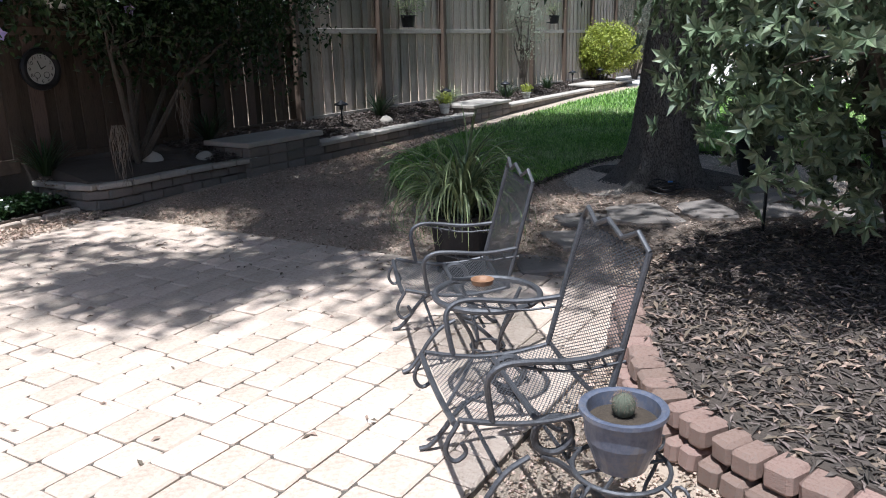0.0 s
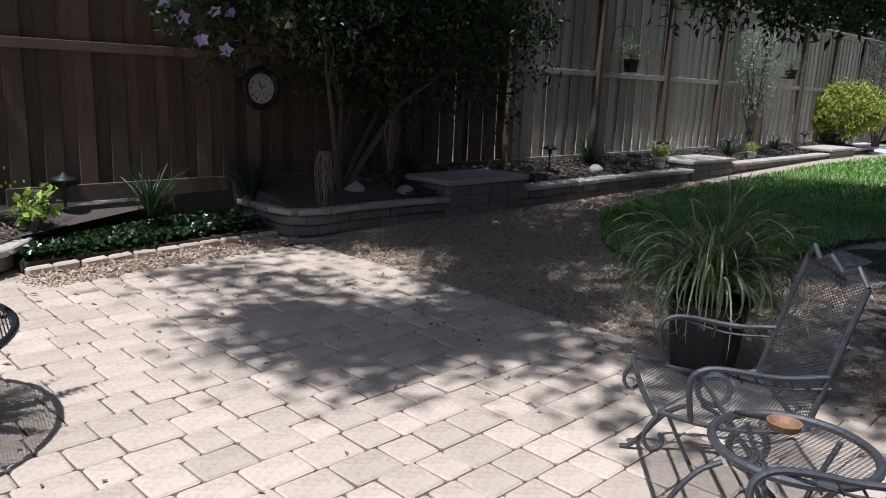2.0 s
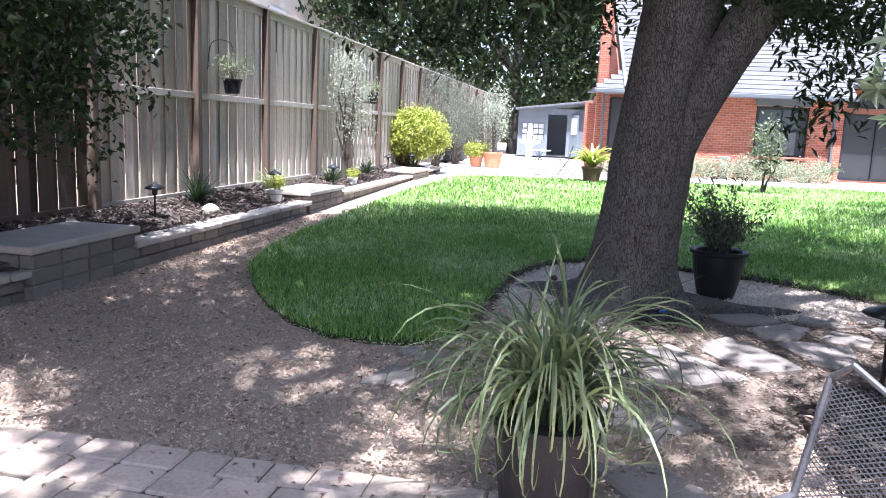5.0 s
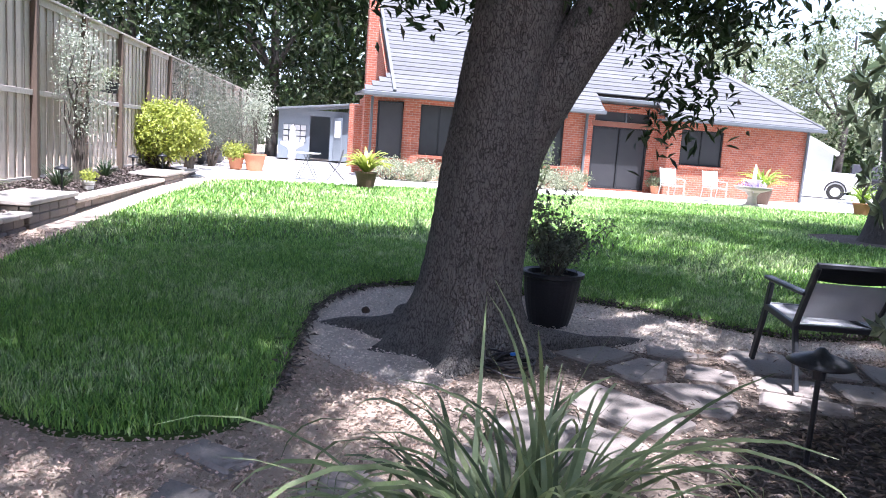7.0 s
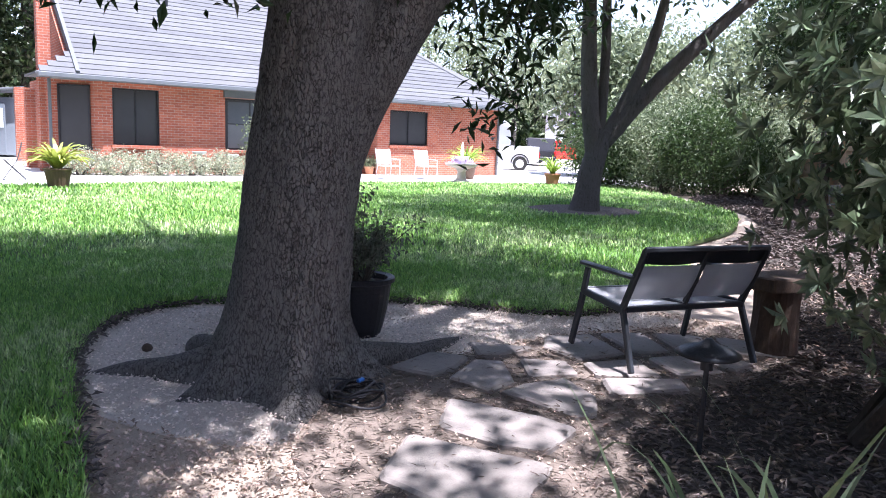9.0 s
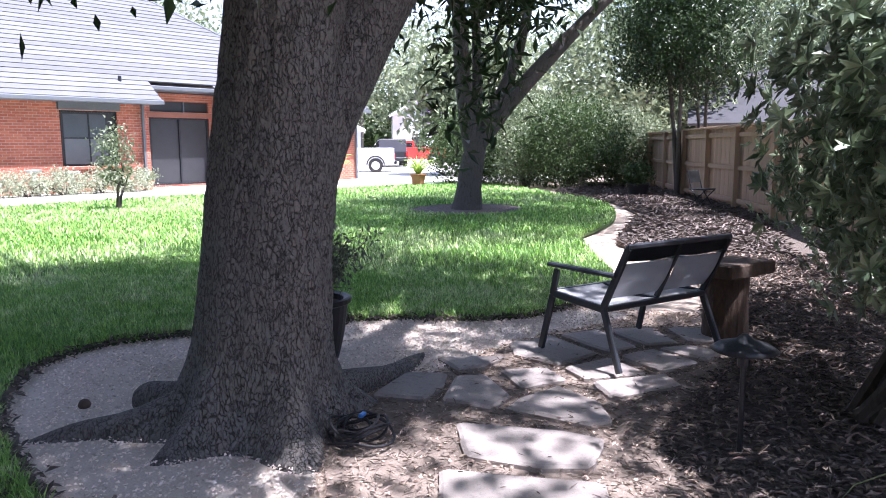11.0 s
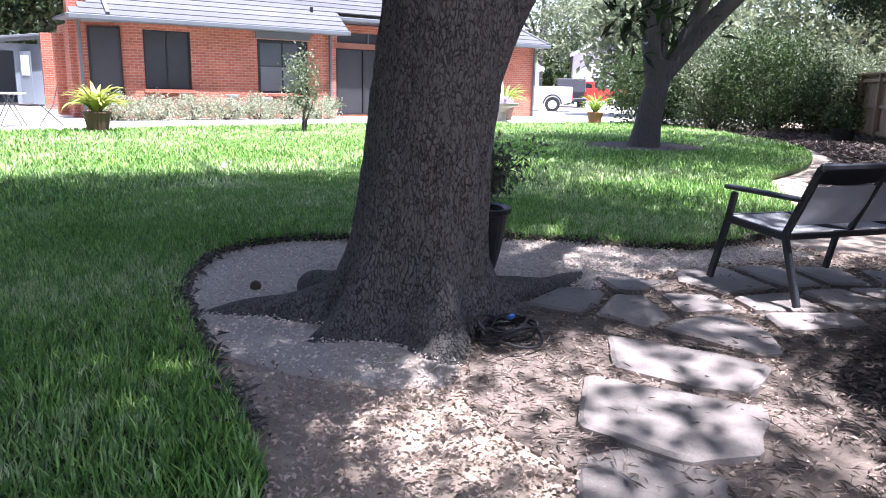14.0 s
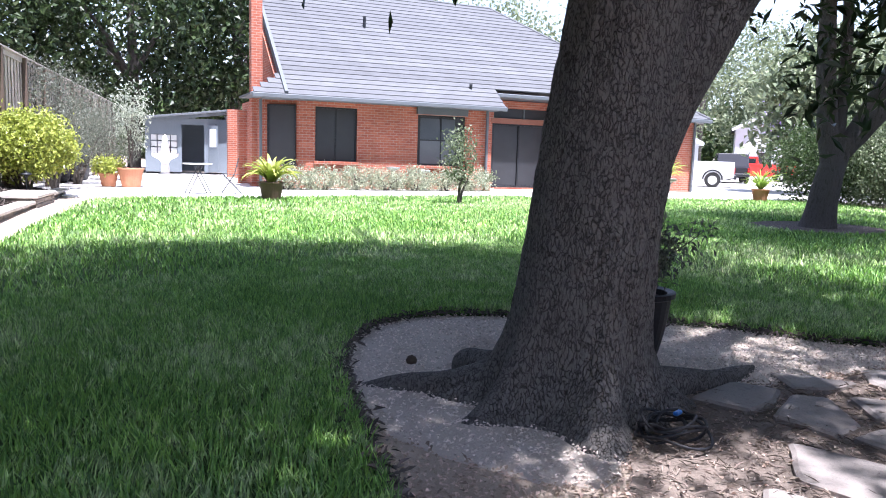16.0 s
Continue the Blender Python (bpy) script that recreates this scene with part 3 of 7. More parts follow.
ZB = 0.1
W2, W3, W4 = (1.63, 2.92, 1.06, 2.66), (4.9, 6.55, 1.0, 2.58), (10.95, 12.62, 1.33, 2.56)
wall_with_holes("wall", 1.37, 7.38, -0.8, ZB, 2.85, [W2, W3], M_BRICK, owner=house)
screened_window(house, *W2[:2], -0.8, *W2[2:])
w3 = screened_window(house, *W3[:2], -0.8, *W3[2:])
part("lower_sash", boxed((5.62, -0.715, 1.42), (1.2, 0.03, 0.72)), M_SCREEN_PALE, w3, "grey lower sash")
part("upper_sash", boxed((5.62, -0.712, 2.15), (1.2, 0.02, 0.66)), material("blue-grey upper sash", [(0.05, 0.06, 0.07), (0.075, 0.085, 0.1)], 3, 60, 0.4, 0), w3)
screened_window(house, *W4[:2], -0.8, *W4[2:])
part("lintel", boxed((5.72, -0.79, 2.7), (1.75, 0.24, 0.2)), M_TRIM, house)
# the bay's slanted side with its own window
bay = bmesh.new()
prism(bay, [(1.37, -0.8), (0.12, -0.1), (0.12, 3.0), (1.37, 3.0)], ZB, 2.85)
wall_uv(part("bay_wall", bay, M_BRICK, house))
bayang = math.degrees(math.atan2(-0.7, 1.25))
bw = part("window", boxed((0, -0.02, 0), (0.78, 0.05, 1.68), None, 0.004), M_SCREEN, house, "dark screened window")
bw.matrix_basis = pose(0.72, -0.436, 1.8, 0, 0, bayang)
bwf = bmesh.new()
for cx, cz, sx, sz in ((-0.4, 0, 0.05, 1.78), (0.4, 0, 0.05, 1.78), (0, 0.86, 0.85, 0.05), (0, -0.87, 0.9, 0.08)):
    box(bwf, (cx, -0.03, cz), (sx, 0.09, sz))
part("window_frame", bwf, M_DARK_METAL, bw)
# recessed door
wall_with_holes("wall", 7.38, 10.45, 0.0, ZB, 3.25, [(7.95, 10.1, 0.3, 2.48), (8.0, 10.1, 2.66, 3.0)], M_BRICK, owner=house)
wall_uv(part("wall", boxed((7.26, -0.28, (ZB + 3.0) / 2), (0.24, 0.58, 3.0 - ZB)), M_BRICK, house))
wall_uv(part("wall", boxed((10.56, -0.28, (ZB + 3.0) / 2), (0.24, 0.58, 3.0 - ZB)), M_BRICK, house))
door = part("patio_door", boxed((9.02, 0.1, 1.39), (2.15, 0.03, 2.18)), M_SCREEN, house, "wide dark screened patio door")
df = bmesh.new()
for cx, cz, sx, sz in ((7.99, 1.39, 0.08, 2.18), (10.06, 1.39, 0.08, 2.18), (9.02, 1.39, 0.06, 2.06), (9.02, 2.45, 1.99, 0.06), (9.02, 0.33, 1.99, 0.06)):
    box(df, (cx, 0.06, cz), (sx, 0.07, sz))
part("door_frame", df, M_DARK_METAL, door)
part("transom", boxed((9.05, 0.1, 2.83), (2.1, 0.03, 0.34)), M_SCREEN, house, "dark transom pane")
part("transom_bar", boxed((9.05, 0.04, 2.57), (2.3, 0.1, 0.16)), material("rust-brown beam", [(0.2, 0.08, 0.05), (0.28, 0.12, 0.08)], 3, 30, 0.8, 0.1), house)
part("transom_mullion", boxed((9.2, 0.06, 2.83), (0.05, 0.06, 0.34)), M_TRIM, house)
# right wing
wall_with_holes("wall", 10.44, 16.05, -0.8, ZB, 2.85, [W4], M_BRICK, owner=house)
wall_uv(part("wall", boxed((15.93, 3.2, (ZB + 2.85) / 2), (0.24, 7.5, 2.85 - ZB)), M_BRICK, house))
wall_uv(part("wall", boxed((8.0, 7.1, (ZB + 2.85) / 2), (15.6, 0.24, 2.85 - ZB)), M_BRICK, house))
# left gable
gb = bmesh.new()
v = [gb.verts.new(p) for p in ((0.57, -0.2, ZB), (0.57, 4.2, ZB), (0.57, 4.2, 6.6), (0.57, 4.0, 6.75), (0.57, -0.2, 3.4))]
gb.faces.new(v)
ext = bmesh.ops.extrude_face_region(gb, geom=gb.faces[:])
bmesh.ops.translate(gb, vec=(0.2, 0, 0), verts=[q for q in ext["geom"] if isinstance(q, bmesh.types.BMVert)])
bmesh.ops.recalc_face_normals(gb, faces=gb.faces)
wall_uv(part("gable_wall", gb, M_BRICK, house))
wall_uv(part("chimney", boxed((0.115, 0.42, 3.9), (0.33, 0.36, 7.6), None, 0.01), M_BRICK, house))
wall_uv(part("wall", boxed((0.2, 2.2, 1.35), (0.7, 0.24, 2.5)), M_BRICK, house))
wall_uv(part("wall", boxed((2.0, 6.4, 1.6), (0.24, 4.4, 3.0)), M_BRICK, house))


EAVE_Y, EAVE_Z, RIDGE_Y, RIDGE_Z = -1.3, 2.9, 4.0, 7.05


def roof_z(y):
    return EAVE_Z + (RIDGE_Z - EAVE_Z) * (y - EAVE_Y) / (RIDGE_Y - EAVE_Y)


back = bmesh.new()
for quad in ([(0.6, RIDGE_Y, RIDGE_Z), (9.7, RIDGE_Y, RIDGE_Z), (16.3, 8.8, EAVE_Z), (2.3, 8.8, EAVE_Z)], [(9.7, RIDGE_Y, RIDGE_Z), (16.3, EAVE_Y, EAVE_Z), (16.3, 8.8, EAVE_Z)], [(0.75, EAVE_Y + 0.9, roof_z(EAVE_Y + 0.9) - 0.06), (9.7, RIDGE_Y, RIDGE_Z - 0.06), (0.75, RIDGE_Y, RIDGE_Z - 0.06)], [(0.75, EAVE_Y + 0.9, roof_z(EAVE_Y + 0.9) - 0.06), (16.2, EAVE_Y + 0.9, roof_z(EAVE_Y + 0.9) - 0.06), (9.7, RIDGE_Y, RIDGE_Z - 0.06)]):
    back.faces.new([back.verts.new(p) for p in quad])
roof = part("roof", back, M_TILE, house, "grey concrete tile roof")
courses = 27
rise = Vector((0, RIDGE_Y - EAVE_Y, RIDGE_Z - EAVE_Z))
tilt = math.degrees(math.atan2(rise.z, rise.y))
for c in range(courses):
    t0, t1 = c / courses, (c + 1) / courses
    y = EAVE_Y + (RIDGE_Y - EAVE_Y) * (t0 + t1) / 2
    left = 0.72 if c > 3 else -0.25 + 0.24 * c
    right = 16.3 - 6.6 * (t0 + t1) / 2
    runs = [(left, right)]
    if y < -0.55:
        runs = [(left, 7.72), (9.95, right)]
    for a, b in runs:
        bm = boxed((0, 0, 0), (b - a, rise.length / courses + 0.04, 0.05), None, 0.006)
        ob = part("tile_course", bm, M_TILE, roof)
        ob.matrix_basis = pose((a + b) / 2, y, roof_z(y) + 0.03, tilt - 5.0)
part("ridge_cap", tube(bmesh.new(), [(0.72, RIDGE_Y, RIDGE_Z + 0.02), (9.7, RIDGE_Y, RIDGE_Z + 0.02), (16.3, EAVE_Y, EAVE_Z + 0.04)], 0.07, 8), M_TILE, roof)
part("rake_trim", boxed((0.66, 1.35, 5.0), (0.1, rise.length, 0.22), Euler((radians(tilt), 0, 0)).to_matrix()), M_TRIM, roof)
for a, b, y, z in ((-0.3, 7.75, -1.36, 2.86), (9.93, 16.35, -1.36, 2.86), (7.72, 9.96, -0.6, 3.36)):
    part("gutter", boxed(((a + b) / 2, y, z), (b - a, 0.12, 0.13), None, 0.02), M_TRIM, house)
for a, b, y0, y1, z in ((0.1, 7.6, -1.3, -0.5, 2.82), (10.0, 16.2, -1.3, -0.5, 2.82), (7.4, 10.4, -0.6, 0.2, 3.3)):
    part("soffit", boxed(((a + b) / 2, (y0 + y1) / 2, z), (b - a, y1 - y0, 0.03)), M_TRIM, house)
part("hip_roof", prism(bmesh.new(), [(-0.35, -1.3), (1.5, -1.3), (1.5, 0.6), (-0.35, 0.6)], 2.86, lambda x, y: 2.92 + max(0, min((x + 0.35) * 0.9, 0.75)) * min(1, (y + 1.3) / 0.7)), M_TILE, house)
for x, y in ((7.3, -0.86), (16.0, -0.86), (0.12, -0.3)):
    part("downspout", boxed((x, y - 0.03, 1.5), (0.08, 0.08, 2.65), None, 0.01), M_TRIM, house)
for x, y, h in ((4.0, 2.0, 0.42), (6.8, -0.6, 0.2)):
    part("vent_pipe", tube(bmesh.new(), [(x, y, roof_z(y) - 0.1), (x, y, roof_z(y) + h)], 0.05, 10), M_DARK_METAL, house)
terrace = tagged(part("terrace", sheet(bmesh.new(), [(4.6, 21.9), (7.8, 20.75), (11.5, 20.05), (15.0, 18.85), (19.7, 16.15), (22.0, 14.75), (24, 12.8), (30, 14), (33, 20), (24, 19.5), (15, 24), (18, 36), (13, 39), (5, 36), (4.0, 27)], 0.02, 1.5), M_CONCRETE), "sunlit pale concrete terrace along the house", "terrace", kind="structure")

# ---- the oak ----
OAK = Vector((2.17, 7.74, 0.04))


def limb(bm, points, radii, sides=14, rough=0.02):
    """A limb with uneven bark along a bent line."""
    pts, rad = [Vector(p) for p in points], list(radii)
    for _ in range(2):
        q, r = [pts[0]], [rad[0]]
        for i in range(len(pts) - 1):
            q += [pts[i] * 0.75 + pts[i + 1] * 0.25, pts[i] * 0.25 + pts[i + 1] * 0.75]
            r += [rad[i] * 0.75 + rad[i + 1] * 0.25, rad[i] * 0.25 + rad[i + 1] * 0.75]
        pts, rad = q + [pts[-1]], r + [rad[-1]]
    start = len(bm.verts)
    tube(bm, pts, rad, sides)
    bm.verts.ensure_lookup_table()
    for v in bm.verts[start:]:
        v.co += rough * noise.noise_vector(v.co * 3.0)
    return bm


def oak_trunk():
    """The lower trunk as a ring stack with root flare, bark ridges and a fork."""
    bm = bmesh.new()
    sides, rows = 96, 120
    top = 3.4
    rings = []
    for j in range(rows):
        z = -0.12 + (top + 0.12) * (j / (rows - 1)) ** 1.15
        k = max(z, 0)
        lean = Vector((0.04 * k + 0.012 * k * k, -0.085 * k, 0))
        r0 = 0.308 + 0.05 * math.exp(-k / 0.12) + 0.05 * math.exp(-k / 0.45) - 0.012 * k
        ring = []
        for i in range(sides):
            a = i * math.tau / sides
            flare = 0
            for ang, w, amt, fall in ((127, 12, 0.8, 0.15), (166, 15, 0.55, 0.17), (231, 17, 0.78, 0.24), (276, 12, 0.35, 0.2), (317, 16, 0.68, 0.2), (30, 20, 0.5, 0.18)):
                d = (math.degrees(a) - ang + 180) % 360 - 180
                flare += amt * math.exp(-(d / w) ** 2) * math.exp(-k / fall)
            flute = 0.014 * math.cos(3 * a + 0.8) * min(k, 1)
            p = Vector((math.cos(a), math.sin(a), 0))
            q = Vector((p.x * 2.4, p.y * 2.4, z))
            ridge = 0.019 * noise.ridged_multi_fractal(Vector((a * 5.2, 0.3, z * 2.3)), 1.0, 2.2, 3, 1.0, 2.0)
            r = r0 * (1 + 0.05 * noise.noise(q * 1.1)) + flare * 0.42 + flute + ridge
            ring.append(bm.verts.new(lean + p * r + Vector((0, 0, z))))
        rings.append(ring)
    for a, b in zip(rings, rings[1:]):
        for k in range(sides):
            bm.faces.new((a[k], a[(k + 1) % sides], b[(k + 1) % sides], b[k]))
    bm.faces.new(rings[-1])
    limb(bm, [(0.13, -0.16, 2.9), (0.25, -0.35, 4.2), (0.1, -0.6, 5.6), (-0.3, -0.9, 7.5)], [0.33, 0.28, 0.22, 0.1])
    limb(bm, [(0.11, -0.17, 0.85), (0.15, -0.2, 1.2), (0.22, -0.26, 1.5), (0.4, -0.43, 2.0), (0.62, -0.64, 2.5), (0.95, -0.95, 3.1), (1.7, -1.3, 4.2), (3.0, -1.7, 5.6)], [0.15, 0.175, 0.185, 0.175, 0.17, 0.16, 0.13, 0.06], 40, 0.02)
    limb(bm, [(0.1, -0.1, 3.3), (-0.6, 0.5, 4.6), (-1.8, 1.6, 5.8), (-3.2, 2.8, 6.4)], [0.2, 0.16, 0.12, 0.05])
    limb(bm, [(0.1, -0.3, 3.5), (-0.8, -1.2, 4.6), (-2.4, -2.4, 5.2), (-4.4, -3.6, 5.5)], [0.18, 0.14, 0.1, 0.04])
    limb(bm, [(0.3, -0.2, 3.8), (1.2, 1.2, 5.2), (2.2, 2.8, 6.2), (3.0, 4.2, 6.6)], [0.18, 0.14, 0.1, 0.04])
    limb(bm, [(0.05, -0.25, 2.75), (-0.7, -0.8, 3.0), (-1.6, -1.3, 2.9), (-2.7, -1.75, 2.5)], [0.1, 0.06, 0.035, 0.012], 8, 0.01)
    limb(bm, [(0.6, -0.4, 3.0), (1.2, -1.0, 3.0), (2.0, -1.3, 2.9)], [0.07, 0.04, 0.012], 8, 0.01)
    # surface roots
    limb(bm, [(-0.12, 0.2, 0.16), (-0.3, 0.47, 0.06), (-0.47, 0.75, 0.03), (-0.64, 0.95, -0.03)], [0.13, 0.085, 0.06, 0.025], 18)
    limb(bm, [(-0.1, 0.22, 0.17), (-0.06, 0.5, 0.12), (-0.03, 0.68, 0.1), (0.0, 0.76, 0.02)], [0.1, 0.075, 0.075, 0.05], 18)
    limb(bm, [(0.3, -0.15, 0.08), (0.8, -0.35, 0.03), (1.3, -0.4, 0.0), (1.7, -0.3, -0.05)], [0.12, 0.08, 0.05, 0.02])
    return bm


oak = thing("oak_tree", "large old oak, dark ridged bark, forked trunk, dense crown", "tree", OAK)
part("trunk", oak_trunk(), M_OAK_BARK, oak, smooth=True)
rs = np.random.RandomState(11)


def crown_points(rs, centre, radii, count, hole=0.55):
    """Clump centres through a flattened crown, more towards its outside."""
    d = unit(rs.normal(size=(count, 3)))
    r = hole + (1 - hole) * rs.rand(count, 1) ** 0.7
    return np.asarray(centre) + d * r * np.asarray(radii)


def leafy(owner, rs, clumps, each, spread, length, width, mat, flat=0.7, name="crown"):
    c = clumped(rs, clumps, each, spread, flat)
    ways = rs.normal(size=c.shape)
    ways[:, 2] -= 0.35
    ups = rs.normal(size=c.shape) * 0.6 + (0, 0, 1)
    return leaf_mesh(name, c, ways, ups, length * (0.7 + 0.6 * rs.rand(len(c))), width * (0.7 + 0.6 * rs.rand(len(c))), mat, owner)


def cull_low(p, floor):
    return p[p[:, 2] > floor]


def gappy(p, size, cut, seed):
    """Drops clumps where a slow noise says so, which leaves real holes in a crown."""
    return np.array([q for q in p if noise.noise(Vector((q[0] / size + seed, q[1] / size, q[2] / size / 2))) > cut])


SHIFT = np.array([-to_sun.x / to_sun.z, -to_sun.y / to_sun.z])
OPENINGS = ((2.15, 6.82, 0.16), (1.85, 6.85, 0.18), (1.4, 6.8, 0.06), (3.45, 6.57, 0.12), (3.46, 6.0, 0.05), (2.1, 5.66, 0.14), (3.8, 7.85, 0.14), (4.6, 8.0, 0.1), (2.35, 6.3, 0.0), (-0.95, 6.35, 0.05), (-0.26, 6.67, 0.05), (-0.6, 5.45, 0.08), (-1.78, 5.38, 0.08), (-2.3, 5.64, 0.05), (-3.36, 4.63, 0.15), (-1.2, 4.0, 0.1), (-1.95, 5.4, 0.06))


def opened(p, base):
    """Leaves openings in the canopy, through which the sun reaches the ground."""
    q = p[:, :2] + np.array([base[0], base[1]]) + SHIFT * p[:, 2:3]
    ok = np.ones(len(p), bool)
    for x, y, r in OPENINGS:
        ok &= np.hypot(q[:, 0] - x, q[:, 1] - y) > r + 0.34
    return p[ok]


cl = crown_points(rs, (-0.1, -0.3, 5.7), (5.4, 5.9, 2.5), 3000, 0.1)
cl = cl[cl[:, 2] > 3.4]
ground_xy = cl[:, :2] + np.array([OAK.x, OAK.y]) + SHIFT * cl[:, 2:3]
over_lawn = inside(LAWN, ground_xy[:, 0], ground_xy[:, 1])
over_stones = (ground_xy[:, 0] > 0.9) & (ground_xy[:, 1] > 5.2)
edge_y = np.interp(ground_xy[:, 0], [-1.0, 2.4, 3.8, 5.4, 6.8, 9.8], [15.0, 14.6, 13.7, 12.6, 12.0, 11.3])
past = over_lawn & (ground_xy[:, 1] > edge_y + 0.15 * np.sin(ground_xy[:, 0] * 4))
cl = np.concatenate([gappy(cl[over_lawn & ~past], 1.5, -0.55, 3), gappy(cl[~over_lawn & over_stones], 1.1, -0.22, 3), gappy(cl[~over_lawn & ~over_stones], 1.1, -0.1, 3)])
# west and patch: unseen clumps, placed so that they shade the patio
west = crown_points(rs, (-3.9, -3.5, 5.2), (2.6, 2.4, 0.9), 420, 0.1)
patch = crown_points(rs, (-4.3, -4.6, 5.2), (0.9, 0.7, 0.5), 70, 0.1)
cl = opened(np.concatenate([cl, patch, np.repeat(gappy(west, 0.75, 0.1, 9), 2, 0)]), OAK)
leafy(oak, rs, cl, 34, 0.26, 0.16, 0.085, M_OAK_LEAF, name="upper_crown")
low = np.array([(-2.1, -1.5, 2.4), (-1.6, -1.2, 2.55), (-0.9, -1.3, 2.65), (-0.4, -1.2, 2.7), (0.5, -1.1, 2.6), (1.1, -1.3, 2.6), (-1.0, 0.9, 2.9), (-1.7, 1.4, 3.0), (-2.2, 0.2, 2.9), (-3.0, -0.6, 3.0), (0.9, 0.6, 3.0), (1.9, 0.2, 2.9), (-1.2, -0.2, 3.0), (0.2, -1.6, 2.8)])
sprigs = np.array([(0.9, -0.9, 2.5), (0.95, -0.95, 2.25), (0.85, -0.9, 2.05), (1.0, -0.95, 1.85), (0.95, -0.9, 1.68), (0.6, -1.0, 2.5), (0.7, -1.05, 2.3), (1.2, -0.95, 2.4), (1.25, -1.0, 2.2)] + [(-1.24, -0.86, 2.4), (-1.22, -0.88, 2.2), (-1.26, -0.84, 2.05), (-1.1, -0.8, 2.4), (-1.4, -0.9, 2.45)])
bough = np.array([(0.55, -0.3, 2.55), (0.8, -0.45, 2.4), (1.05, -0.55, 2.35), (1.3, -0.7, 2.3), (1.0, -0.3, 2.6), (1.45, -0.55, 2.5), (0.7, -0.75, 2.5), (1.7, -0.9, 2.4), (-0.35, 0.25, 2.6), (-0.7, 0.4, 2.45), (-1.0, 0.6, 2.4), (-1.35, 0.8, 2.4), (-1.7, 0.95, 2.4), (-2.0, 1.15, 2.5), (-0.6, -0.1, 2.6)])
low = np.concatenate([np.repeat(low, 9, 0) + rs.normal(size=(len(low) * 9, 3)) * (0.36, 0.36, 0.17), np.repeat(bough, 7, 0) + rs.normal(size=(105, 3)) * (0.2, 0.2, 0.13)])
low = np.concatenate([opened(low, OAK), np.repeat(sprigs, 2, 0) + rs.normal(size=(len(sprigs) * 2, 3)) * 0.05])
leafy(oak, rs, low, 44, 0.15, 0.095, 0.033, M_OAK_LEAF)

# ---- mulch bed, edging and flagstones ----
CURB = smoothed([(1.08, 3.85), (1.0, 3.46), (0.95, 2.9), (0.97, 2.5), (1.08, 2.2), (1.36, 1.8), (2.0, 1.2), (3.2, 0.4), (4.6, -0.2)], 2, closed=False)
MULCH = [(1.1, 3.8), *[(x + 0.07, y + 0.03) for x, y in CURB[3:]], (12, -4), (26, 2), (25, 9.5), (19.3, 9.4), (16.1, 7.5), (13.4, 6.7), (11, 6.7), (9.6, 6.7), (8.2, 5.9), (6.5, 5.5), (5.4, 5.55), (4.9, 5.4), (4.3, 5.3), (3.4, 5.55), (2.6, 5.75), (1.95, 5.5), (1.5, 4.7)]


def mulch_lift(x, y):
    d = min(math.hypot(x - a, y - b) for a, b in CURB)
    return 0.012 + 0.18 * max(0.0, 1 - d / 1.9) + 0.012 * noise.noise((x * 1.7, y * 1.7, 0))


mulch = sheet(bmesh.new(), MULCH, 0.0, 0.3, 0.12)
for v in mulch.verts:
    if v.co.z > height(v.co.x, v.co.y) - 0.05:
        v.co.z += mulch_lift(v.co.x, v.co.y) if v.co.x < 9 else 0.02
tagged(part("mulch_bed", mulch, M_MULCH), "dark brown shredded bark mulch under the shrubs", "mulch", kind="structure")

DIRT = smoothed([(1.75, 7.1), (2.2, 7.5), (2.7, 7.5), (3.1, 7.4), (3.3, 7.05), (3.5, 6.9), (4.0, 6.9), (4.6, 6.5), (5.0, 5.9), (4.9, 5.25), (3.4, 5.4), (2.6, 5.6), (1.95, 5.4), (1.4, 5.0), (1.1, 5.6), (1.1, 6.3), (1.3, 6.9)], 1)
PEA = smoothed([(1.15, 7.9), (1.3, 8.4), (1.72, 9.1), (2.4, 9.65), (3.0, 9.68), (3.55, 9.2), (4.45, 8.22), (4.75, 7.0), (5.4, 6.65), (5.3, 6.0), (4.7, 6.5), (4.0, 6.95), (3.3, 7.1), (3.1, 7.45), (2.7, 7.55), (2.2, 7.55), (1.7, 7.1), (1.35, 7.05)], 1)
tagged(part("gravel_bed", sheet(bmesh.new(), PEA, -0.003, 0.4), M_PEA_GROUND), "pale grey pea gravel around the oak's foot", "gravel", kind="structure")
tagged(part("soil_patch", sheet(bmesh.new(), DIRT, 0.002, 0.4), M_DIRT), "bare brown soil and litter around the flagstones", "soil", kind="structure")
edging = tagged(new("bed_edging"), "tumbled red brick edging, two courses, around the mulch bed", "edging", kind="structure")
rng = random.Random(5)
for c in range(2):
    for k, (p, q) in enumerate(zip(CURB, CURB[1:])):
        a, b = Vector(p), Vector(q)
        n = max(1, round((b - a).length / 0.2))
        for i in range(n):
            m = a + (b - a) * ((i + 0.5) / n)
            way = b - a
            bm = boxed((0, 0, 0), (way.length / n - 0.012, 0.15 - 0.01 * c, 0.095), None, 0.016)
            for v in bm.verts:
                v.co += 0.008 * noise.noise_vector(v.co * 11 + Vector((k, i, c)))
            ob = part("brick", bm, M_EDGE, edging)
            ob.matrix_basis = pose(m.x + rng.uniform(-0.012, 0.012) + 0.03 * c, m.y + rng.uniform(-0.012, 0.012), 0.05 + 0.1 * c, rng.uniform(-3, 3), rng.uniform(-3, 3), math.degrees(math.atan2(way.y, way.x)) + rng.uniform(-7, 7))

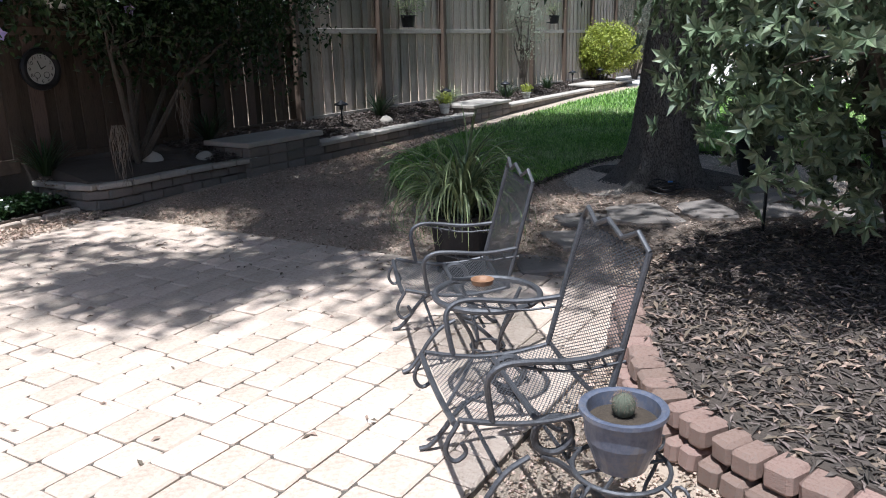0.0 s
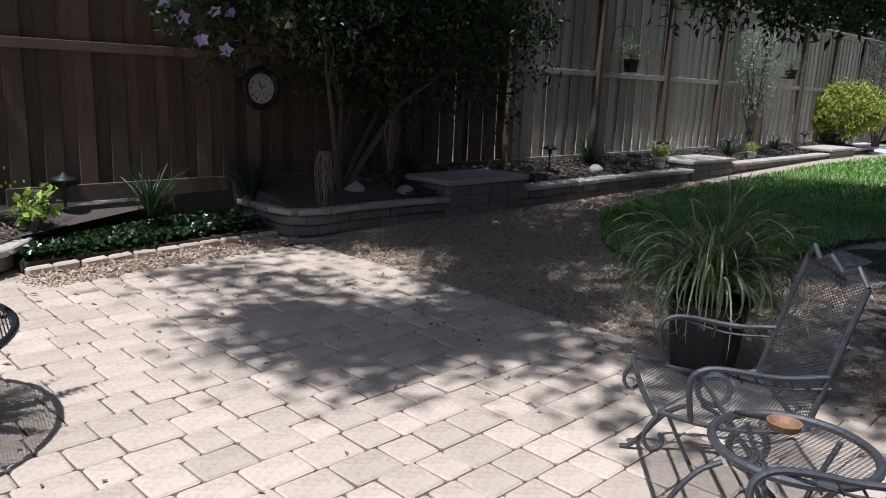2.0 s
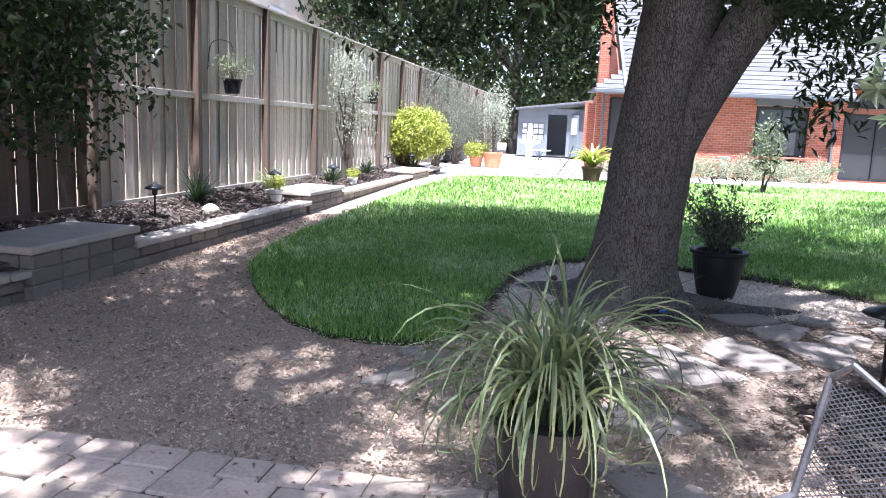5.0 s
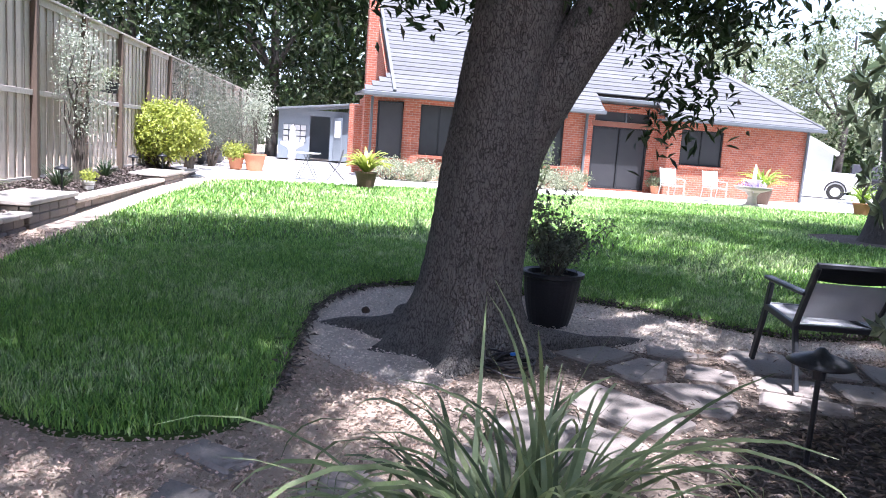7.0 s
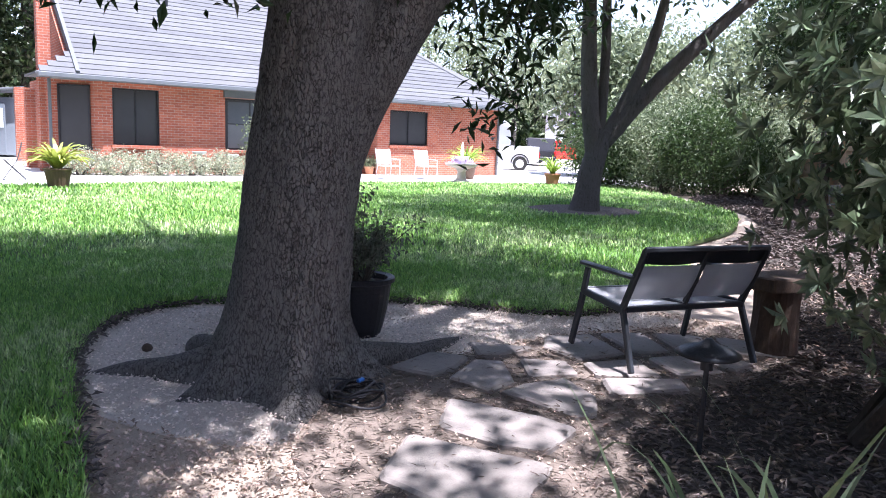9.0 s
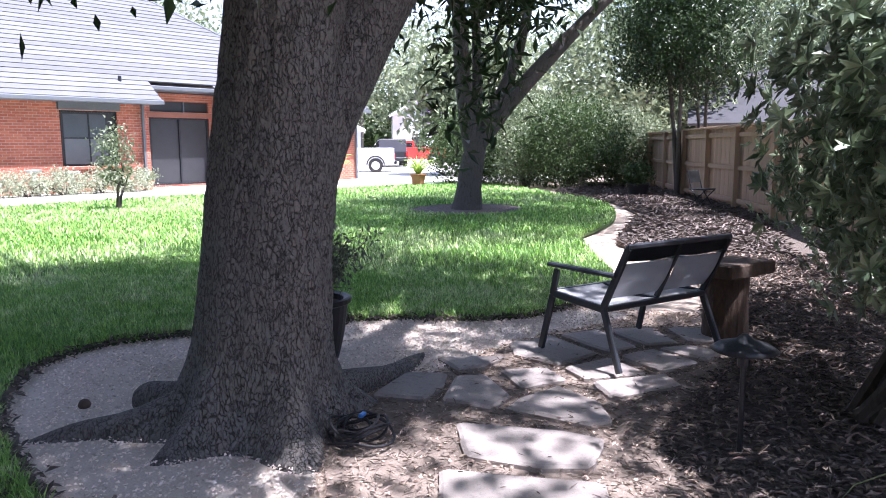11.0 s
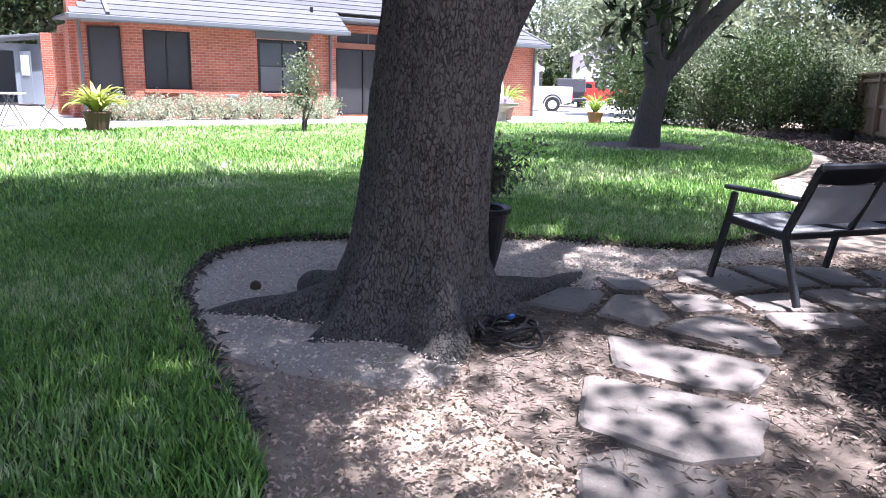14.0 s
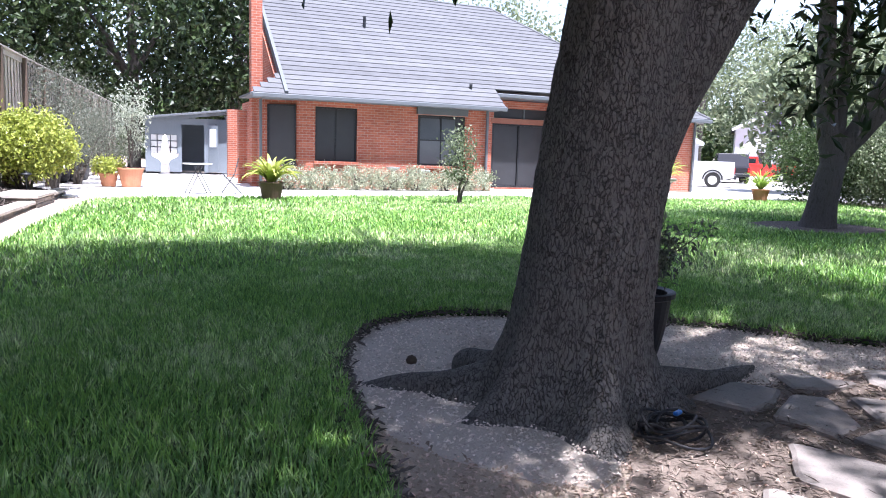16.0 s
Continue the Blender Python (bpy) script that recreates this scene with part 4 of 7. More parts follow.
STONES = [
    [(1.88, 6.62), (2.0, 5.9), (1.58, 5.86), (1.36, 6.05), (1.4, 6.46)],
    [(2.43, 6.74), (2.48, 6.2), (2.44, 5.97), (2.1, 5.98), (2.03, 6.2), (2.05, 6.56)],
    [(2.68, 7.33), (3.14, 7.3), (3.2, 7.04), (2.95, 6.98), (2.7, 7.01)],
    [(2.73, 6.91), (3.15, 6.97), (3.25, 6.8), (2.92, 6.56), (2.68, 6.6)],
    [(3.37, 6.74), (3.52, 6.47), (3.31, 6.31), (3.07, 6.53)],
    [(2.7, 6.53), (2.88, 6.5), (3.17, 6.34), (2.98, 6.07), (2.69, 5.96), (2.6, 6.05)],
    [(3.52, 7.22), (3.7, 6.79), (3.4, 6.86), (3.28, 7.0)],
    [(3.76, 6.75), (4.02, 6.85), (4.3, 6.6), (3.95, 6.2), (3.6, 6.42)],
    [(4.36, 6.55), (4.62, 6.3), (4.2, 5.95), (4.0, 6.15)],
    [(3.55, 6.37), (3.88, 6.12), (3.6, 5.85), (3.35, 6.2)],
    [(4.66, 6.24), (4.8, 5.9), (4.4, 5.7), (4.25, 5.9)],
    [(3.94, 6.06), (4.18, 5.86), (3.95, 5.55), (3.68, 5.78)],
    [(3.32, 6.16), (3.6, 5.75), (3.42, 5.64), (3.06, 6.02)],
    [(4.22, 5.82), (4.36, 5.64), (4.25, 5.4), (4.0, 5.5)],
    [(4.45, 5.62), (4.85, 5.8), (4.95, 5.4), (4.6, 5.25)],
    [(0.9, 6.25), (1.22, 6.38), (1.5, 6.2), (1.35, 5.9), (0.98, 5.86)],
    [(0.0, 6.85), (0.16, 6.92), (0.3, 6.6), (0.12, 6.52)],
    [(-0.34, 6.33), (-0.08, 6.62), (0.06, 6.4), (-0.1, 6.25)],
    [(0.32, 6.3), (0.62, 6.45), (0.72, 6.1), (0.45, 5.95)],
    [(0.75, 5.75), (1.2, 5.8), (1.3, 5.4), (0.9, 5.25)],
    [(0.5, 5.2), (0.85, 5.1), (0.9, 4.75), (0.55, 4.7)],
]
for k, outline in enumerate(STONES):
    cx, cy = sum(p[0] for p in outline) / len(outline), sum(p[1] for p in outline) / len(outline)
    out = []
    for i, p in enumerate(outline):
        q = outline[(i + 1) % len(outline)]
        for f in (0.06, 0.35, 0.65, 0.94):
            x, y = p[0] + (q[0] - p[0]) * f - cx, p[1] + (q[1] - p[1]) * f - cy
            w = 1 + 0.05 * noise.noise((x * 6 + k, y * 6, k))
            out.append((x * w, y * w))
    bm = prism(bmesh.new(), out, -0.06, 0.0)
    topf = max((f for f in bm.faces), key=lambda f: f.normal.z * f.calc_area())
    bmesh.ops.inset_region(bm, faces=[topf], thickness=0.02, depth=0.012)
    ob = part("flagstone", bm, M_STONE)
    ob.matrix_basis = pose(cx, cy, height(cx, cy) + (0.022 if cx > 1.3 else 0.008), random.uniform(-1, 1), random.uniform(-1, 1))
    tagged(ob, "irregular grey-brown flagstone set flush in the gravel", "flagstone", "stepping stones under the oak")

# ---- bed plants and left bed ----
left_soil = bmesh.new()
prism(left_soil, [fg(3.7, -7.3), fg(-2.2, -7.3), fg(-2.2, -6.6), (-5.25, 4.35), (-4.98, 4.42), (-4.82, 4.6), (-4.95, 5.0), (-5.4, 5.7), (-5.0, 6.7), (-4.4, 7.3)], 0.0, lambda x, y: 0.17 + 0.12 * min(max((-6.5 - (x * G.x + y * G.y)) / 0.7, 0), 1))
bmesh.ops.triangulate(left_soil, faces=left_soil.faces)
bmesh.ops.recalc_face_normals(left_soil, faces=left_soil.faces)
tagged(part("bed_soil", left_soil, M_MULCH), "dark soil of the bed below the fence", "soil", kind="structure")
ivy_ground = bmesh.new()
prism(ivy_ground, [(-4.72, 4.85), (-4.3, 5.72), (-3.82, 6.9), (-4.0, 7.1), (-4.5, 7.3), (-5.05, 6.7), (-5.45, 5.7), (-4.98, 5.02)], 0.0, 0.07)
tagged(part("bed_soil", ivy_ground, M_MULCH), "dark soil under low ivy", "soil", kind="structure")
wall_left = tagged(new("retaining_wall_3"), "rounded end of a low tan block wall by the patio", "retaining wall", kind="structure")
block_run(wall_left, smoothed([fg(-2.2, -6.62), (-5.6, 4.1), (-5.27, 4.2), (-4.96, 4.3), (-4.76, 4.56), (-4.86, 4.95), (-5.3, 5.62), (-4.95, 6.6)], 1, closed=False), 1, 0.0, 0.13, 0.24, 0.16)
block_run(wall_left, smoothed([(-5.0, 4.98), (-5.38, 5.66), (-5.12, 6.3), (-4.8, 6.9), (-4.45, 7.25)], 1, closed=False), 2, 0.0, 0.1, 0.24, 0.12, cap=False)
ivy_edge = tagged(new("ivy_edging"), "thin tan brick edging beside the ivy bed", "edging", kind="structure")
for k in range(11):
    a = Vector((-4.68, 4.8)).lerp(Vector((-3.8, 6.95)), (k + 0.5) / 11)
    ob = part("brick", boxed((0, 0, 0), (0.19, 0.08, 0.06), None, 0.014), M_PAVER, ivy_edge)
    ob.matrix_basis = pose(a.x + 0.03 + random.uniform(-0.012, 0.012), a.y, 0.018, random.uniform(-3, 3), random.uniform(-3, 3), math.degrees(math.atan2(2.15, 0.88)) + random.uniform(-2, 2))

M_IVY = material("ivy leaf", [(0.012, 0.03, 0.01), (0.03, 0.065, 0.02)], 2, 10, 0.3, 0, vary=0.4, island=True, thin=0.15)
rs = np.random.RandomState(21)
pts = np.stack([rs.uniform(-5.5, -3.7, 16000), rs.uniform(4.8, 7.4, 16000), 0.06 + 0.1 * rs.rand(16000) ** 0.6], 1)
pts = pts[inside([(-4.7, 4.86), (-4.3, 5.75), (-3.88, 6.9), (-4.5, 7.25), (-5.0, 6.7), (-5.4, 5.7), (-4.98, 5.05)], pts[:, 0], pts[:, 1])]
w = rs.normal(size=pts.shape)
w[:, 2] *= 0.4
ivy = tagged(leaf_mesh("ivy", pts, w, rs.normal(size=pts.shape) * 0.35 + (0, 0, 1), 0.055, 0.05, M_IVY), "low dark green ivy ground cover", "ivy", kind="stuff")


def strap_plant(name, at, count, length, width, mat, label, category="plant", droop=1.0, upright=0.6, seed=1, group="", parent=None, seg=7):
    """A tuft of long arching blades."""
    rs = np.random.RandomState(seed)
    verts, faces = [], []
    for _ in range(count):
        a, l = rs.uniform(0, math.tau), length * rs.uniform(0.6, 1.1)
        out = np.array([math.cos(a), math.sin(a), 0])
        side = np.array([-out[1], out[0], 0])
        p = np.array([0, 0, 0.0]) + out * rs.uniform(0, 0.05)
        el = math.radians(rs.uniform(45, 88) * (0.55 + 0.45 * upright))
        bend = rs.uniform(0.6, 1.5) * droop * 1.9 / seg
        w0 = width * rs.uniform(0.7, 1.2)
        twist = rs.uniform(-0.3, 0.3)
        base = len(verts)
        for k in range(seg + 1):
            t = k / seg
            w = w0 * (1 - t) ** 0.6 * (0.6 + 0.4 * min(1, t * 4)) + 0.0008
            sd = side * math.cos(twist * t * 3) + np.array([0, 0, 1]) * math.sin(twist * t * 3)
            verts += [p - sd * w / 2, p + sd * w / 2]
            p = p + (out * math.cos(el) + np.array([0, 0, 1]) * math.sin(el)) * l / seg
            el -= bend * (0.4 + t * 1.4)
        faces += [(base + 2 * k, base + 2 * k + 1, base + 2 * k + 3, base + 2 * k + 2) for k in range(seg)]
    if parent is not None:
        ob = mesh_of("foliage", verts, faces, mat, parent)
        ob.matrix_basis = pose(*at)
        return ob
    ob = mesh_of(name, verts, faces, mat)
    ob.matrix_basis = pose(*at)
    return tagged(ob, label, category, group)


M_STRAP = material("striped strap leaf", [(0.1, 0.17, 0.06), (0.3, 0.36, 0.2)], 1, 12, 0.45, 0, vary=0.55, island=True, thin=0.3)
M_TUFT = material("dark tuft leaf", [(0.02, 0.045, 0.018), (0.05, 0.09, 0.035)], 1, 12, 0.45, 0, vary=0.4, island=True, thin=0.2)
M_PALE_TUFT = material("pale tuft leaf", [(0.16, 0.22, 0.1), (0.34, 0.38, 0.22)], 1, 12, 0.5, 0, vary=0.4, island=True, thin=0.3)
M_YELLOW = material("yellow-green leaf", [(0.24, 0.31, 0.04), (0.5, 0.54, 0.14)], 1, 10, 0.45, 0, vary=0.3, island=True, thin=0.35)
M_FERN = material("fern leaf", [(0.22, 0.36, 0.05), (0.4, 0.56, 0.11)], 1, 10, 0.5, 0, vary=0.35, island=True, thin=0.35)
M_SILVER = material("silver leaf", [(0.26, 0.3, 0.22), (0.46, 0.49, 0.4)], 1, 10, 0.5, 0, vary=0.3, island=True, thin=0.25)
M_VARIEG = material("cream-edged leaf", [(0.07, 0.12, 0.06), (0.15, 0.21, 0.12), (0.3, 0.34, 0.24)], 2, 16, 0.35, 0, vary=0.5, island=True, thin=0.22)
M_PETAL = material("lilac petal", [(0.45, 0.36, 0.68), (0.62, 0.52, 0.8)], 3, 20, 0.6, 0, thin=0.3)
M_CLAY_WHITE = material("white clay", [(0.62, 0.61, 0.58), (0.75, 0.74, 0.71)], 3, 40, 0.7, 0.1)


def pot(owner, radius, tall, mat, rim=0.02, foot=0.7, soil=True, name="pot", belly=0.0, rings=0):
    """A hollow pot with a rolled rim and soil in it."""
    prof = [(radius * foot * 0.6, 0.0), (radius * foot, 0.0), (radius * (foot + (1 - foot) * 0.5 + belly), tall * 0.5), (radius * 0.98, tall - rim * 1.6), (radius + rim * 0.7, tall - rim * 1.2), (radius + rim * 0.7, tall - rim * 0.2), (radius, tall), (radius - rim, tall - rim * 0.4), (radius * 0.9 - rim * 0.5, tall - 0.06)]
    if rings:
        mid = []
        for k in range(rings):
            z = tall * (0.08 + 0.8 * k / rings)
            r = radius * (foot + (1 - foot) * (z / tall) ** 0.8 + belly * math.sin(math.pi * z / tall))
            mid += [(r, z), (r * 1.012, z + tall * 0.3 / rings)]
        prof = prof[:2] + mid + prof[3:]
    p = part(name, lathe(bmesh.new(), prof, 28), mat, owner, smooth=False)
    if soil:
        part("soil", lathe(bmesh.new(), [(radius * 0.9, tall - 0.07), (radius * 0.89, tall - 0.05), (0.02, tall - 0.035)], 24), M_POT_SOIL, owner)
    return p


# strap-leaved plant in its black pot on the patio edge
strap = thing("potted_plant", "arching striped strap-leaved plant in a tall black pot", "plant", (0.13, 4.8, 0.0))
pot(strap, 0.215, 0.42, M_BLACK_POT, rings=0, foot=0.78)
strap_plant("", (0, 0, 0.38), 240, 0.92, 0.019, M_STRAP, "", seed=4, parent=strap, droop=2.1, upright=1.2, seg=12)
for dx, dy, sd in ((0.06, 0.02, 5), (-0.09, 0.05, 6), (0.02, -0.08, 7)):
    strap_plant("", (dx, dy, 0.38), 30, 0.8, 0.023, M_STRAP, "", seed=sd, parent=strap, droop=0.75, upright=1.35, seg=10)

# potted shrub behind the oak
shrub_pot = thing("potted_shrub", "small grey-green shrub in a ribbed black pot behind the oak", "plant", (3.28, 8.02, 0.05))
pot(shrub_pot, 0.235, 0.44, M_BLACK_POT, rim=0.03, foot=0.66, rings=12, belly=0.03)
stems = bmesh.new()
rs = np.random.RandomState(31)
tips = []
for k in range(26):
    a, r, h = rs.uniform(0, math.tau), rs.uniform(0.1, 0.5), rs.uniform(0.22, 0.68)
    tip = (r * math.cos(a), r * math.sin(a), 0.4 + h)
    tube(stems, [(0.05 * math.cos(a), 0.05 * math.sin(a), 0.38), (tip[0] * 0.5, tip[1] * 0.5, 0.4 + h * 0.6), tip], [0.007, 0.005, 0.002], 5)
    tips += [tuple(np.array((0.0, 0.0, 0.42)) + (np.array(tip) - (0, 0, 0.42)) * f) for f in (0.5, 0.65, 0.8, 0.92, 1.0)]
part("branch", stems, M_BARK_FINE, shrub_pot)
M_DUSKY = material("dusky leaf", [(0.08, 0.092, 0.065), (0.18, 0.2, 0.15)], 1, 10, 0.5, 0, vary=0.4, island=True, thin=0.2)
leafy(shrub_pot, rs, np.array(tips), 16, 0.045, 0.05, 0.02, M_DUSKY, 1.0, "foliage")


# ---- iron patio furniture ----
def woven(bm, f, nu, nv, wide=0.12, keep=None, sub=1):
    """Expanded metal: two sets of slanting strands over the surface f(u, v), u and v from 0 to 1, in nu by nv diamonds."""
    def strand(points):
        prev = None
        for u, v, du, dv in points:
            if keep is not None and not keep(u, v):
                prev = None
                continue
            a, b = bm.verts.new(f(u - du, v - dv)), bm.verts.new(f(u + du, v + dv))
            if prev:
                bm.faces.new((prev[0], prev[1], b, a))
            prev = (a, b)
    for sign in (1, -1):
        for k in range(-nv, nu + nv + 1):
            pts = []
            for j in range(nv * sub + 1):
                v = j / (nv * sub)
                u = (k + sign * v * nv) / nu
                if -1e-6 <= u <= 1 + 1e-6:
                    pts.append((u, v, wide / nu, 0.0))
            strand(pts)
    return bm


def iron_chair(owner_label, at, turn):
    """A wrought-iron spring chair: woven seat and back, bowed arms, scrolled front and spring base. It faces +y."""
    c = thing("patio_chair", owner_label, "chair", at, turn, "iron chairs on the patio")
    W, D = 0.27, 0.26

    def seat_at(u, v):
        return Vector(((u - 0.5) * 2 * W, D - v * 0.5, 0.40 + 0.02 * (1 - v) - 0.035 * math.sin(math.pi * v) - 0.02 * math.sin(math.pi * u)))

    def back_at(u, v):
        return Vector(((u - 0.5) * 2 * (W - 0.01 * v), -0.23 - 0.13 * v + 0.02 * math.sin(math.pi * u), 0.4 + 0.5 * v))
    tagged(part("seat", woven(bmesh.new(), seat_at, 22, 34, 0.13), M_GREY_METAL, c), kind="stuff")
    tagged(part("backrest", woven(bmesh.new(), back_at, 22, 40, 0.13), M_GREY_METAL, c), kind="stuff")
    rim = bmesh.new()
    loop = [seat_at(0, v / 8) for v in range(9)]
    loop2 = [seat_at(1, v / 8) for v in range(9)]
    tube(rim, loop, 0.009, 8)
    tube(rim, loop2, 0.009, 8)
    tube(rim, [seat_at(u / 6, 0) + Vector((0, 0.012, -0.01)) for u in range(7)], 0.011, 8)
    tube(rim, [seat_at(u / 6, 1) for u in range(7)], 0.009, 8)
    part("seat_frame", rim, M_GREY_METAL, c)
    rim = bmesh.new()
    for u in (0, 1):
        tube(rim, [back_at(u, v / 6) for v in range(7)], 0.011, 8)
    tube(rim, [back_at(0, 1), back_at(0.12, 1) + Vector((0, 0, 0.05)), back_at(0.3, 1) + Vector((0, 0, 0.01)), back_at(0.5, 1) + Vector((0, 0, 0.05)), back_at(0.7, 1) + Vector((0, 0, 0.01)), back_at(0.88, 1) + Vector((0, 0, 0.05)), back_at(1, 1)], 0.009, 8)
    back_frame = part("back_frame", rim, M_GREY_METAL, c)
    orn = bmesh.new()
    for k in range(5):
        ring = [Vector((-0.08 + 0.04 * k + 0.017 * math.cos(t), -0.355, 0.875 + 0.017 * math.sin(t))) for t in np.linspace(0, math.tau, 9)[:-1]]
        tube(orn, ring, 0.004, 6, True)
    part("leaf_scroll", orn, M_GREY_METAL, back_frame)
    for e in (-1, 1):
        x = e * W
        arm = bmesh.new()
        tube(arm, smoothed([(x * 0.99, -0.28, 0.59), (x * 1.06, -0.12, 0.575), (x * 1.1, 0.04, 0.6), (x * 1.1, 0.13, 0.6), (x * 1.08, 0.175, 0.56), (x * 1.03, 0.165, 0.48), (x, 0.15, 0.4)], 2, False), 0.0105, 8)
        part("arm", arm, M_GREY_METAL, c)
        orn = bmesh.new()
        tube(orn, smoothed([(x * 1.0, -0.29, 0.55), (x * 1.05, -0.12, 0.54), (x * 1.09, 0.02, 0.57), (x * 1.09, 0.09, 0.595)], 1, False), 0.005, 6)
        for k in range(5):
            tube(orn, [(x * 1.05, -0.22 + 0.055 * k, 0.55), (x * 1.06, -0.2 + 0.055 * k, 0.58)], 0.004, 5)
        part("arm_scroll", orn, M_GREY_METAL, c)
        leg = bmesh.new()
        tube(leg, smoothed([(x, 0.26, 0.41), (x, 0.31, 0.33), (x, 0.28, 0.27), (x, 0.23, 0.3), (x, 0.25, 0.34)], 2, False), 0.008, 7)
        part("front_scroll", leg, M_GREY_METAL, c)
        leg = bmesh.new()
        tube(leg, smoothed([(x * 0.9, 0.02, 0.24), (x * 0.95, 0.12, 0.2), (x * 1.02, 0.24, 0.02), (x * 1.06, 0.29, 0.008)], 2, False), 0.0105, 8)
        part("leg", leg, M_GREY_METAL, c)
        leg = bmesh.new()
        tube(leg, smoothed([(x * 0.9, -0.02, 0.24), (x * 0.95, -0.1, 0.2), (x * 1.02, -0.26, 0.02), (x * 1.06, -0.3, 0.008)], 2, False), 0.0105, 8)
        part("leg", leg, M_GREY_METAL, c)
        ring = bmesh.new()
        tube(ring, [Vector((x * 0.9, -0.06 + 0.065 * math.cos(t), 0.31 + 0.065 * math.sin(t))) for t in np.linspace(0, math.tau, 15)[:-1]], 0.013, 8, True)
        part("spring", ring, M_GREY_METAL, c)
    bar = bmesh.new()
    for y in (0.12, -0.12):
        tube(bar, [(-W * 0.95, y, 0.2), (W * 0.95, y, 0.2)], 0.008, 7)
    tube(bar, [(-W * 0.9, 0.0, 0.375), (W * 0.9, 0.0, 0.375)], 0.01, 7)
    part("stretcher", bar, M_GREY_METAL, c)
    return c


iron_chair("worn grey wrought-iron spring chair with woven mesh seat", (0.37, 2.2, 0), 105)
iron_chair("worn grey wrought-iron spring chair with woven mesh seat", (0.11, 3.44, 0), 101)

side = thing("side_table", "small round grey iron side table between the chairs", "table", (0.29, 2.86, 0), 20)


def disc_at(r, z):
    return lambda u, v: Vector(((u - 0.5) * 2 * r, (v - 0.5) * 2 * r, z))


tagged(part("tabletop", woven(bmesh.new(), disc_at(0.225, 0.495), 20, 28, 0.14, lambda u, v: math.hypot(u - 0.5, v - 0.5) < 0.5), M_GREY_METAL, side), kind="stuff")
rim = bmesh.new()
tube(rim, [Vector((0.228 * math.cos(t), 0.228 * math.sin(t), 0.49)) for t in np.linspace(0, math.tau, 33)[:-1]], 0.014, 8, True)
part("rim", rim, M_GREY_METAL, side)
for k in range(4):
    a = k * math.tau / 4 + 0.3
    leg = bmesh.new()
    tube(leg, smoothed([(0.19 * math.cos(a), 0.19 * math.sin(a), 0.48), (0.07 * math.cos(a), 0.07 * math.sin(a), 0.3), (0.08 * math.cos(a), 0.08 * math.sin(a), 0.2), (0.24 * math.cos(a), 0.24 * math.sin(a), 0.008)], 2, False), 0.009, 7)
    part("leg", leg, M_GREY_METAL, side)
ring = bmesh.new()
tube(ring, [Vector((0.075 * math.cos(t), 0.075 * math.sin(t), 0.25)) for t in np.linspace(0, math.tau, 15)[:-1]], 0.006, 6, True)
part("ring", ring, M_GREY_METAL, side)
dish = thing("wooden_ladle", "small brown wooden ladle lying on the side table", "ladle", (0.27, 2.93, 0.505), 150)
M_WOOD = material("brown wood", [(0.2, 0.1, 0.055), (0.32, 0.18, 0.1)], 5, 40, 0.6, 0.2)
part("bowl", lathe(bmesh.new(), [(0.02, 0.0), (0.045, 0.008), (0.052, 0.03), (0.045, 0.03), (0.03, 0.014)], 16), M_WOOD, dish)
part("handle", tube(bmesh.new(), [(0.045, 0, 0.022), (0.1, 0.005, 0.014), (0.15, 0.01, 0.01)], [0.009, 0.007, 0.008], 8), M_DARK_METAL, dish)

stand = thing("plant_stand", "low curled iron plant stand beside the patio chair", "plant stand", (0.69, 1.87, 0), 15)
iron = bmesh.new()
tube(iron, [Vector((0.15 * math.cos(t), 0.15 * math.sin(t), 0.26)) for t in np.linspace(0, math.tau, 25)[:-1]], 0.008, 7, True)
for a in (0, 0.785):
    tube(iron, [(0.15 * math.cos(a), 0.15 * math.sin(a), 0.26), (-0.15 * math.cos(a), -0.15 * math.sin(a), 0.26)], 0.006, 6)
part("ring", iron, M_GREY_METAL, stand)
for k in range(4):
    a = k * math.tau / 4 + 0.5
    leg = bmesh.new()
    d = Vector((math.cos(a), math.sin(a), 0))
    tube(leg, smoothed([d * 0.15 + Vector((0, 0, 0.26)), d * 0.21 + Vector((0, 0, 0.23)), d * 0.2 + Vector((0, 0, 0.18)), d * 0.12 + Vector((0, 0, 0.12)), d * 0.17 + Vector((0, 0, 0.03)), d * 0.24 + Vector((0, 0, 0.008))], 2, False), 0.007, 7)
    tube(leg, [d * 0.21 + Vector((0.025 * math.cos(t) * d.x, 0.025 * math.cos(t) * d.y, 0.26 + 0.025 * math.sin(t))) for t in np.linspace(0, math.tau, 12)[:-1]], 0.006, 6, True)
    part("leg", leg, M_GREY_METAL, stand)
cactus_pot = thing("potted_cactus", "round spiny cactus in a blue-grey glazed pot on the stand", "cactus", (0.69, 1.87, 0.27))
M_BLUE_GLAZE = material("blue-grey glaze", [(0.055, 0.065, 0.1), (0.11, 0.125, 0.17), (0.19, 0.165, 0.15)], 6, 30, 0.28, 0.1)
pot(cactus_pot, 0.125, 0.2, M_BLUE_GLAZE, rim=0.014, foot=0.62, belly=0.1)
cac = bmesh.new()
bmesh.ops.create_uvsphere(cac, u_segments=28, v_segments=14, radius=0.034)
for v in cac.verts:
    a = math.atan2(v.co.y, v.co.x)
    k = 1 + 0.08 * math.cos(14 * a)
    v.co = Vector((v.co.x * k, v.co.y * k, v.co.z * 1.15 + 0.2))
part("cactus", cac, material("cactus skin", [(0.07, 0.085, 0.06), (0.14, 0.15, 0.11)], 20, 90, 0.8, 0.4), cactus_pot)
sp = np.random.RandomState(9)
